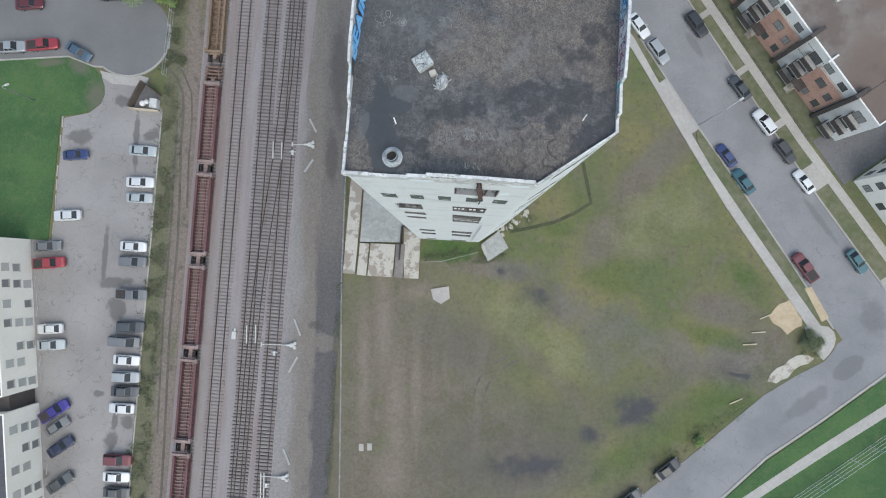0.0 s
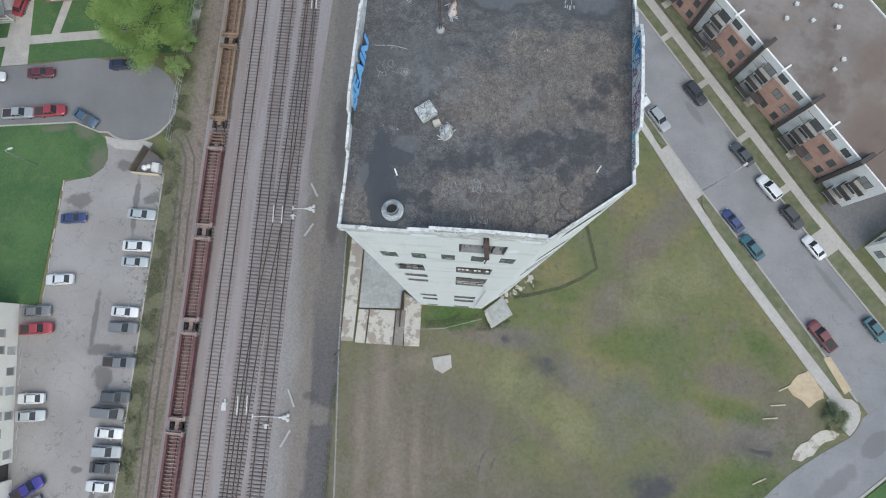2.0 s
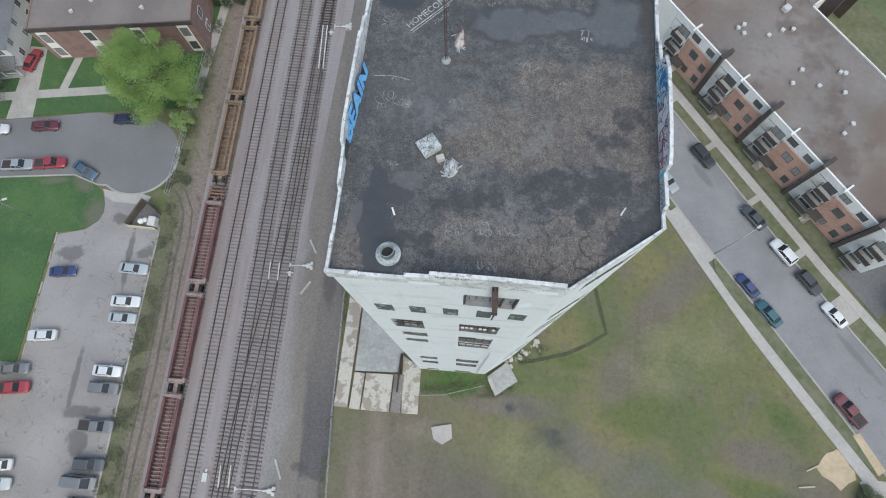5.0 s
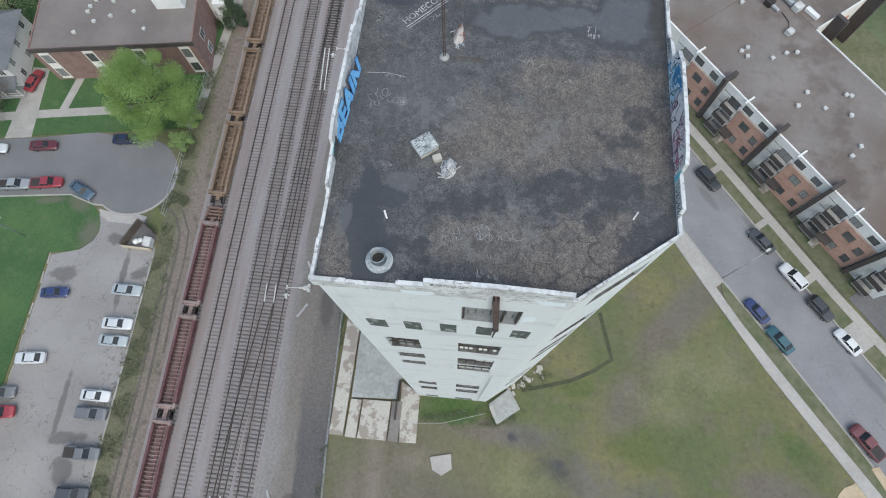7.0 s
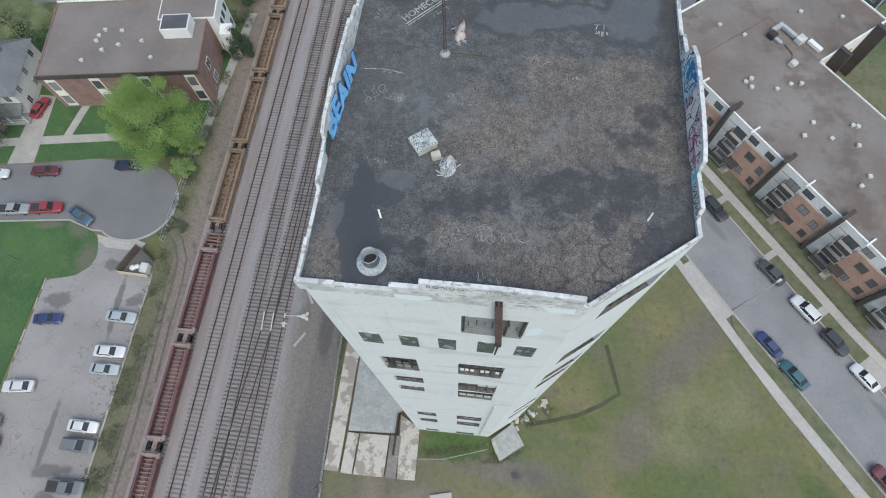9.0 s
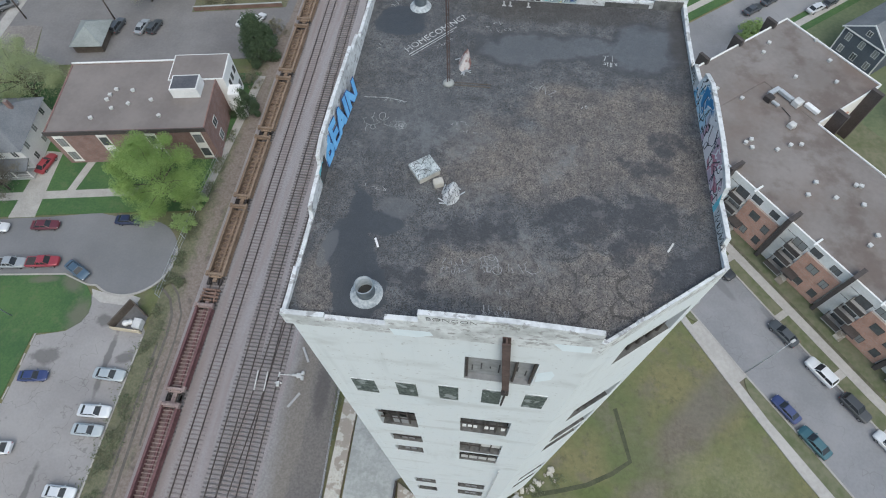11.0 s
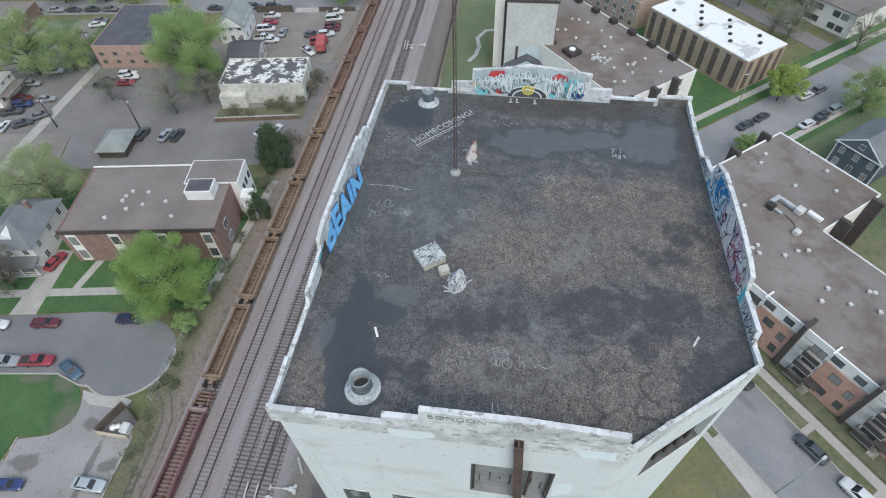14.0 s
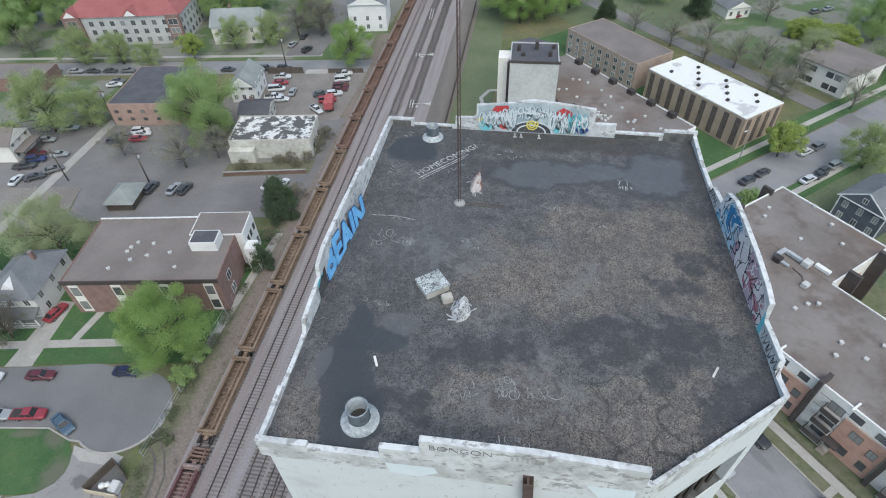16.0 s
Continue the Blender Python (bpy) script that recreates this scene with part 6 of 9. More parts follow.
for i, row_ in enumerate(((-0.35, 6.95, 0.75, 0.24, 4, 3, "faint_chalk", 0.02), (-0.3, 6.62, 0.85, 0.22, 5, -4, "faint_chalk", 0.02), (1.5, 6.9, 0.9, 0.3, 4, 4, "faint_chalk", 0.018), (1.3, 6.05, 0.5, 0.16, 3, 0, "faint_chalk", 0.018), (2.3, 14.75, 0.9, 0.34, 3, -24, "faint_chalk", 0.026), (3.9, 14.05, 0.45, 0.18, 3, -6, "chalk", 0.022), (4.75, 16.75, 0.5, 0.28, 3, 0, "chalk", 0.034), (4.8, 16.4, 0.58, 0.26, 4, -4, "chalk", 0.034), (0.25, 18.0, 1.1, 0.26, 6, 0, "faint_chalk", 0.024), (0.2, 18.4, 0.5, 0.2, 2, 10, "faint_chalk", 0.024), (-0.5, 12.75, 1.4, 0.18, 7, 2, "faint_chalk", 0.016), (-0.4, 12.4, 1.0, 0.16, 5, -3, "faint_chalk", 0.016), (-3.1, 12.45, 0.6, 0.16, 4, 0, "faint_chalk", 0.02), (-3.6, 13.65, 1.4, 0.14, 6, -2, "faint_chalk", 0.016), (-3.4, 9.55, 0.9, 0.16, 4, -4, "faint_chalk", 0.016), (-1.9, 17.0, 0.9, 0.22, 5, 40, "faint_chalk", 0.022), (-4.3, 19.2, 0.7, 0.26, 4, 60, "faint_chalk", 0.022), (-4.5, 16.6, 0.6, 0.16, 3, 80, "faint_chalk", 0.016), (1.1, 5.3, 0.8, 0.16, 4, 0, "chalk", 0.016))):
    chalk_row(*row_, 40 + i)
for i, (x, y, w, h, n) in enumerate(((0.9, 7.0, 0.9, 0.8, 5), (-3.4, 12.5, 1.9, 1.0, 5), (1.2, 5.35, 1.0, 0.5, 4))):
    scribble(x, y, w, h, 20 + i, 2 * n)
for x, y, r, q in ((0.75, 7.05, 0.22, 0.9), (2.2, 7.0, 0.26, 0.8), (-4.1, 12.5, 0.3, 0.6), (-3.2, 12.45, 0.36, 0.4), (1.95, 15.0, 0.26, 0.7)):
    part("scribble", Geo().ribbon([(x + r * math.cos(a * 0.5 + x) * (1 + 0.25 * math.sin(1.9 * a + y)), y + q * r * math.sin(a * 0.5 + x) * (1 + 0.2 * math.cos(2.3 * a))) for a in range(11)], 0.018, DECK + 0.026), M["faint_chalk"], tower, "loose white painted ring")
part("scribble", Geo().ribbon([(-4.6, 13.7), (-3.7, 13.75), (-2.9, 13.6)], 0.022, DECK + 0.008), M["chalk"], tower, "faint white painted line")


def mural(seed, a, b, up, z0, heights, colours, n, label):
    """Overlapping painted shapes on the inner face of a parapet; a and b are its ends on plan, up the direction it faces."""
    rng = random.Random(seed)
    a, b, f = Vector((*a, 0)), Vector((*b, 0)), Vector((*up, 0))
    L = (b - a).length
    d = (b - a).normalized()
    for ci, col in enumerate(colours):
        g = Geo()
        for i in range(n):
            s = rng.uniform(0.04, 0.96)
            hmax = float(np.interp(s, [q[0] for q in heights], [q[1] for q in heights]))
            if hmax < 0.35:
                continue
            z = rng.uniform(0.12, max(0.16, hmax - 0.2))
            w, h, tilt = rng.uniform(0.08, 0.34), rng.uniform(0.1, 0.5), rng.uniform(-0.8, 0.8)
            pts = []
            for j in range(9):
                t = 2 * math.pi * j / 9
                q = Vector((w * math.cos(t), h * math.sin(t)))
                q = Vector((q.x * math.cos(tilt) - q.y * math.sin(tilt), q.x * math.sin(tilt) + q.y * math.cos(tilt)))
                ss = min(0.99 * L, max(0.01 * L, s * L + q.x))
                zz = min(hmax - 0.03, max(0.03, z + q.y))
                pts.append(a + ss * d + f * (0.006 + 0.004 * ci + 0.0003 * (i % 9)) + Vector((0, 0, z0 + zz)))
            g.add(pts, [tuple(range(9))])
        tagged(part("mural_paint", g, M[col], tower, label + ", " + col.replace("_", " ")), kind="stuff")


def east_in(y):
    """A place on the inner face of the east parapet."""
    return (X1 + e + (XB - X1) * (y - CY) / (Y1 - CY) - 0.151, y)


# west: blue rounded letters on the raised stretch
mural(11, (X0 + 0.132, 9.4), (X0 + 0.132, 10.2), (1, 0), DECK, [(0, 0.5), (0.3, 0.75), (1, 0.8)], ["cyan_paint", "black_paint"], 12, "painted mural")
lettering("painted_letters", "BEAIN", 1.4, Matrix(((0, 0, 1, X0 + 0.146), (1, 0.2, 0, 10.2), (0, 1, 0, DECK + 0.08), (0, 0, 0, 1))) @ Matrix.Diagonal((0.95, 1.0, 1, 1)), M["navy_paint"], tower, "dark outline of blue letters", 0.003, 0.1)
lettering("painted_letters", "BEAIN", 1.4, Matrix(((0, 0, 1, X0 + 0.156), (1, 0.2, 0, 10.2), (0, 1, 0, DECK + 0.08), (0, 0, 0, 1))) @ Matrix.Diagonal((0.95, 1.0, 1, 1)), M["blue_paint"], tower, "fat blue painted letters", 0.003, 0.062)
def painted(name, pts, col, face, off, label=""):
    """A flat painted shape; pts are (along, up) on a wall that face(along, up, off) lays into the world."""
    return part(name, Geo().add([face(s, z, off) for s, z in pts], [tuple(range(len(pts)))]), M[col], tower, label)


def on_east(s, z, off):
    x, y = east_in(s)
    return (x - off, y, DECK + z)


def on_north(s, z, off):
    return (s, Y1 - 0.158 - off, DECK + z)


def line_on(name, pts, width, col, face, off, label=""):
    g = Geo().ribbon(pts, width, 0)
    g.v = [face(p[0], p[1], off) for p in g.v]
    return part(name, g, M[col], tower, label)


# east: one big white, cyan and pink panel, and black lettering at both ends
painted("mural_panel", [(10.0, 0.02), (15.35, 0.02), (15.1, 0.9), (14.6, 1.26), (13.2, 1.3), (11.6, 1.24), (10.4, 1.0), (10.0, 0.9)], "spray_mural", on_east, 0.008, "white, cyan and pink spray-painted mural")
painted("mural_panel", [(9.75, 0.02), (10.0, 0.02), (10.0, 0.85), (9.8, 0.5)], "cyan_paint", on_east, 0.008, "pale cyan painted patch")
zig = random.Random(71)
for y0, y1, h in ((8.25, 9.6, 0.46), (15.6, 16.6, 0.4)):
    n = 6
    for i in range(n):
        s0, s1 = y0 + (y1 - y0) * i / n, y0 + (y1 - y0) * (i + 0.8) / n
        line_on("painted_stroke", [(s0, 0.06 + zig.uniform(0, 0.08)), (s0 + 0.03, h), (s1, 0.08 + zig.uniform(0, 0.1)), (s1 + 0.04, h - zig.uniform(0, 0.1))][: 3 + i % 2], 0.05, "black_paint", on_east, 0.012, "black painted letter stroke")
for i in range(7):
    s = 10.3 + i * 0.7
    line_on("painted_stroke", [(s + zig.uniform(-0.1, 0.1), 0.1), (s + zig.uniform(-0.2, 0.25), 0.5), (s + 0.3 + zig.uniform(-0.2, 0.2), 0.55), (s + zig.uniform(0, 0.4), 1.0)], 0.06, "black_paint", on_east, 0.013, "jagged black painted outline")

# north: silver lettering over teal and grey, red at both shoulders, a yellow spiral between dark arcs
painted("mural_panel", [(3.42, 0.03), (3.42, 1.22), (2.4, 1.38), (1.0, 1.46), (-0.3, 1.32), (-1.28, 1.16), (-1.28, 0.03)], "mural_ground", on_north, 0.006, "grey-blue painted ground of a mural")
painted("mural_patch", [(3.35, 0.2), (3.35, 0.95), (2.75, 1.05), (2.8, 0.3)], "cyan_paint", on_north, 0.009, "teal painted patch")
painted("mural_patch", [(2.75, 0.72), (2.7, 1.12), (2.3, 1.3), (2.0, 1.05), (2.2, 0.75)], "red_paint", on_north, 0.01, "red painted patch")
painted("mural_patch", [(0.05, 1.0), (0.0, 1.28), (-0.55, 1.22), (-0.7, 1.0), (-0.3, 0.86)], "red_paint", on_north, 0.01, "red painted patch")
painted("mural_patch", [(1.05 + 0.85 * math.cos(t * math.pi / 12), 0.04 + 0.5 * math.sin(t * math.pi / 12)) for t in range(13)], "black_paint", on_north, 0.011, "dark painted arch")
for r in (0.9, 0.62):
    line_on("painted_stroke", [(1.05 + r * math.cos(t * math.pi / 12), 0.05 + 0.58 * r * math.sin(t * math.pi / 12)) for t in range(13)], 0.06, "silver_paint", on_north, 0.014, "silver painted arc")
line_on("painted_stroke", [(1.05 + (0.05 + 0.012 * t) * math.cos(t * 0.7), 0.42 + (0.05 + 0.012 * t) * math.sin(t * 0.7)) for t in range(20)], 0.07, "yellow_paint", on_north, 0.017, "yellow painted spiral")
line_on("painted_stroke", [(2.75, 0.05), (2.85, 0.5), (2.7, 0.9)], 0.08, "yellow_paint", on_north, 0.017, "yellow painted stroke")
rngm = random.Random(77)
for i in range(60):
    x = -1.15 + i * 0.0755 + rngm.uniform(-0.05, 0.05)
    top = float(np.interp(x, [-1.3, 1.0, 3.4], [1.08, 1.42, 1.17]))
    low = 0.6 if 0.3 < x < 1.8 else 0.08
    top, low = top - rngm.uniform(0, 0.45), low + rngm.uniform(0, 0.35)
    top = max(top, low + 0.2)
    shape_ = rngm.choice((0, 0, 1, 2, 2))
    if shape_ == 0:
        pts = [(x + 0.11 * math.cos(a * 0.7), (low + top) / 2 + 0.42 * (top - low) * math.sin(a * 0.7)) for a in range(10)]
    elif shape_ == 1:
        pts = [(x - 0.06, low + 0.02), (x + 0.08, top - 0.03), (x + 0.05, low)]
    else:
        pts = [(x - 0.05, top), (x + 0.13, low + 0.02), (x + 0.02, (low + top) / 2), (x + 0.16, top - 0.05)]
    line_on("painted_stroke", [(p[0] + 0.025, p[1] - 0.02) for p in pts], 0.085, "slate_paint", on_north, 0.0188 + 0.00002 * i, "dark painted edge of a letter")
    line_on("painted_stroke", pts, rngm.uniform(0.04, 0.065), rngm.choice(("silver_paint", "silver_paint", "silver_paint", "cyan_paint" if x > 2.2 or x < -0.6 else "silver_paint")), on_north, 0.0205 + 0.0003 * i, "painted letter stroke")
for x, z, w, col in ((-1.1, 0.5, 0.22, "yellow_paint"), (-0.95, 0.2, 0.3, "cyan_paint"), (3.2, 0.3, 0.3, "navy_paint"), (-0.15, 0.25, 0.2, "red_paint"), (2.15, 0.22, 0.2, "cyan_paint")):
    painted("mural_patch", [(x + w * math.cos(t * 0.9) * (1 + 0.3 * math.sin(3 * t)), z + 0.7 * w * math.sin(t * 0.9)) for t in range(7)], col, on_north, 0.0125, "small painted patch")
for x in (0.35, 0.62, 1.4):
    part("paint_drip", Geo().ribbon([(x, Y1 - 0.26), (x + 0.02, Y1 - 0.55)], 0.07, DECK + 0.007).ribbon([(x - 0.06, Y1 - 0.55), (x + 0.1, Y1 - 0.56)], 0.1, DECK + 0.009), M["chalk"], tower, "white paint drip")


# ---- at the foot of the tower ----
dock = thing("concrete_dock", Matrix(), "broken low concrete loading dock beside the tower", "dock")
for name, pts, z, m in (("deck_slab", [(-14.6, 2.9), (-8.2, 3.3), (-8.2, 6.0), (-5.4, 8.2), (-5.4, 20), (-14.8, 20)], 0.55, "grey_slab"),
                        ("edge_slab", [(-16.9, -2.3), (-15.0, -2.3), (-14.9, 20), (-16.9, 20)], 0.6, "old_concrete"),
                        ("front_slab", [(-14.7, -2.4), (-13.2, -2.4), (-13.1, 2.7), (-14.6, 2.7)], 0.55, "old_concrete"),
                        ("front_slab", [(-13.0, -2.4), (-9.0, -2.3), (-9.0, 2.9), (-12.9, 2.8)], 0.5, "old_concrete"),
                        ("front_slab", [(-8.8, -2.3), (-7.4, -2.3), (-7.4, 3.1), (-8.8, 3.0)], 0.52, "soil"),
                        ("front_slab", [(-7.2, -2.3), (-4.9, -2.2), (-5.1, 4.3), (-7.9, 5.8)], 0.45, "old_concrete")):
    part(name, Geo().prism(pts, -0.2, z), M[m], dock, bevel=0.03)
part("retaining_wall", Geo().prism([(-8.25, 0.5), (-8.05, 0.5), (-8.05, 5.9), (-8.25, 5.9)], 0, 1.1), M["dark_steel"], dock)
solid("concrete_slab", Geo().prism([(-2.8, -3.7), (-2.3, -5.3), (-1.0, -5.9), (0.3, -4.9), (0.0, -3.0)], -0.05, 0.28), M["concrete"], "five-sided pale concrete slab lying in the lot", "slab", bevel=0.04)
block = thing("concrete_pad", Matrix(), "grey concrete pad at the foot of the tower", "pad")
part("slab", Geo().prism([(4.5, 4.0), (5.8, 1.4), (8.9, 3.8), (7.2, 6.4)], -0.1, 0.7), M["grey_slab"], block, bevel=0.05)
part("step", Geo().prism([(4.6, 3.6), (5.3, 2.2), (5.7, 2.5), (5.0, 3.9)], 0.7, 0.85), M["concrete"], block)
rng = random.Random(9)
for i in range(26):
    a = rng.uniform(0, 1)
    x, y, s = 6.9 + 5.0 * a + rng.uniform(-0.7, 0.7), 6.3 + 3.4 * a + rng.uniform(-0.9, 0.3), rng.uniform(0.12, 0.4)
    solid("rubble", Geo().box(-s, s, -s * 0.7, s * 0.7, -0.05, s * 0.8), M["old_concrete"], "broken lump of concrete rubble", "rubble", "rubble at the foot of the tower", m=pose(x, y, 0, rng.uniform(-15, 15), rng.uniform(-15, 15), rng.uniform(0, 180)), bevel=s * 0.2)
for pts in ([(-7.6, 0.4), (-5.1, 0.4), (-1.5, 0.8), (4.2, 2.7)], [(-14.3, -37.7), (-15.6, -20), (-16.9, -4.0)], [(-16.95, -3.6), (-17.7, 12.4), (-18.4, 30)]):
    th = thing("wire_fence", Matrix(), "low sagging wire fence on thin steel posts", "fence")
    for (ax, ay), (bx, by) in zip(pts, pts[1:]):
        n = max(1, int(math.hypot(bx - ax, by - ay) / 3))
        for i in range(n):
            t = i / n
            part("post", Geo().tube([(ax + (bx - ax) * t, ay + (by - ay) * t, 0), (ax + (bx - ax) * t, ay + (by - ay) * t, 1.3)], 0.04, 6), M["metal_vent"], th)
    g = Geo()
    for z in (0.45, 0.85, 1.25):
        g.tube([(x, y, z) for x, y in pts], 0.018, 4)
    part("wire", g, M["metal_vent"], th)
# dark grassy line that bends across the lot
solid("dark_line", Geo().strip([(9.0, 6.4), (12.5, 7.4), (15.9, 8.5), (19.0, 10.2), (21.4, 12.0), (20.6, 15.0), (19.6, 18.6)], 0.55, -0.1, 0.03), M["line_grass"], "low dark line across the grass", "footing")
for name, pts, w, z in (("tyre_mark", [(5.3, -21.0), (5.35, -19.9), (5.5, -18.7)], 0.28, 0.012), ("tyre_mark", [(5.6, -18.2), (6.0, -17.0), (6.6, -16.2), (7.2, -15.6)], 0.34, 0.012), ("tyre_mark", [(8.3, -14.6), (9.2, -13.8), (10.2, -13.1)], 0.3, 0.012), ("tyre_mark", [(6.7, -21.6), (6.85, -20.2)], 0.26, 0.012), ("tyre_mark", [(7.1, -19.2), (7.5, -17.8), (8.2, -16.6)], 0.32, 0.012), ("tyre_mark", [(9.6, -15.2), (10.8, -14.3), (12.0, -13.7)], 0.34, 0.012),
                        ("tyre_mark", [(44.6, -12.4), (46.0, -12.7), (47.6, -12.6)], 0.4, 0.012), ("tyre_mark", [(45.4, -13.6), (46.8, -13.8)], 0.4, 0.012),
                        ("wheel_rut", [(-49.6, 29.0), (-48.0, 28.2), (-46.6, 27.0), (-45.4, 24.6), (-45.0, 21.5), (-44.9, 16.0), (-44.3, 8.0), (-43.9, 0.0), (-43.8, -14.0), (-43.0, -30.0), (-42.4, -46.0)], 0.4, 0.075),
                        ("wheel_rut", [(-49.2, 30.6), (-47.4, 29.6), (-45.6, 27.8), (-44.0, 24.8), (-43.5, 20.5), (-43.4, 14.0), (-42.9, 6.0)], 0.3, 0.075), ("wheel_rut", [(-45.9, 20.0), (-45.6, 12.0), (-45.2, 2.0), (-45.0, -12.0), (-44.2, -30.0)], 0.3, 0.075)):
    solid(name, Geo().strip(pts, w, -0.1, z), M["rut_soil"], "dark wheel mark pressed into the soil", "wheel mark", "wheel marks in the soil", "stuff")
th = thing("board_fence", Matrix(), "dark weathered fence along the railway grass", "fence")
for i in range(27):
    y = 104 + 3.6 * i
    part("post", Geo().box(-18.75 - 0.012 * (y - 104) - 0.07, -18.75 - 0.012 * (y - 104) + 0.07, y - 0.07, y + 0.07, 0, 1.75), M["pole_wood"], th)
for z in (0.25, 0.75, 1.25):
    part("rail_board", Geo().strip([(-18.75, 104), (-19.87, 197.6)], 0.06, z, z + 0.42), M["pole_wood"], th)
# plywood and timber at the corner
slab("plywood_sheet", [(50.4, -3.6), (51.2, -2.3), (51.9, -1.5), (52.9, -1.1), (53.6, -0.6), (54.5, -1.6), (54.8, -2.8), (55.5, -3.5), (55.6, -4.6), (54.6, -5.1), (53.4, -6.2), (52.4, -5.2), (51.1, -4.6)], 0.08, M["plywood"], "patch of yellow plywood and sand by the pavement", "plywood", "stuff")
slab("tactile_strip", [(55.6, 1.2), (56.6, 1.6), (59.6, -3.0), (58.6, -3.8)], 0.17, M["plywood"], "strip of yellow sand along the kerb", "sand", "stuff")
for x, y, turn in ((47.7, -8.2, 8), (48.9, -6.2, 8), (50.0, -3.6, 28), (46.1, -17.2, 28)):
    solid("timber_beam", Geo().box(-1.1, 1.1, -0.09, 0.09, 0, 0.15), M["timber"], "pale timber beam lying on the grass", "beam", "timber beams on the grass", m=pose(x, y, 0.02, 0, 0, turn), bevel=0.02)
for x, y in ((-11.7, -29.4), (-10.4, -29.2)):
    solid("manhole_frame", Geo().prism([(-0.36, -0.55), (0.36, -0.55), (0.36, 0.55), (-0.36, 0.55)], -0.05, 0.1).box(-0.2, 0.2, -0.3, 0.3, 0.1, 0.13), M["concrete"], "pale concrete access cover in the soil", "cover", "access covers in the lot", m=pose(x, y, 0, 0, 0, 5), bevel=0.02)

# enclosure for rubbish at the car park's corner
th = thing("bin_enclosure", Matrix(), "open timber bin enclosure with white bags inside", "enclosure")
part("fence_panel", Geo().prism([(-53.5, 21.5), (-53.3, 21.4), (-51.5, 25.6), (-51.7, 25.7)], 0, 1.6), M["pole_wood"], th)
part("fence_panel", Geo().prism([(-51.6, 25.7), (-51.5, 25.5), (-48.9, 23.7), (-48.8, 23.9)], 0, 1.6), M["pole_wood"], th)
part("fence_panel", Geo().prism([(-53.4, 21.2), (-48.8, 21.1), (-48.8, 21.3), (-53.4, 21.4)], 0, 0.9), M["timber"], th)
part("floor", Geo().prism([(-53.3, 21.4), (-48.9, 21.3), (-48.9, 23.7), (-51.6, 25.5)], 0, 0.07), M["dark_asphalt"], th)
for x, y, s in ((-51.6, 22.3, 0.5), (-51.0, 22.6, 0.42)):
    solid("rubbish_bag", Geo().lathe([(s * 0.5, 0), (s, 0.2), (s * 0.9, s), (s * 0.3, s * 1.3)], n=10), M["white_paint"], "full white rubbish bag", "bag", "rubbish bags", m=pose(x, y, 0.07), smooth=True)
solid("dumpster", Geo().prism([(-50.1, 21.6), (-48.9, 21.5), (-48.9, 23.0), (-50.1, 23.1)], 0.07, 1.2), M["vent_white"], "pale metal dumpster inside the enclosure", "dumpster", bevel=0.06)


# ---- cars ----
def loft(sections, n=1):
    """Body from cross sections (x, half width low, half width mid, z low, z mid, z top, half width top)."""
    rings = []
    for x, wl, wm, zl, zm, zt, wt_ in sections:
        half = [(wl, zl), (wm, zl + 0.35 * (zm - zl)), (wm, zm), (wt_, zt)]
        rings.append([(x, a, z) for a, z in half] + [(x, -a, z) for a, z in half[::-1]])
    return Geo().rings(rings)


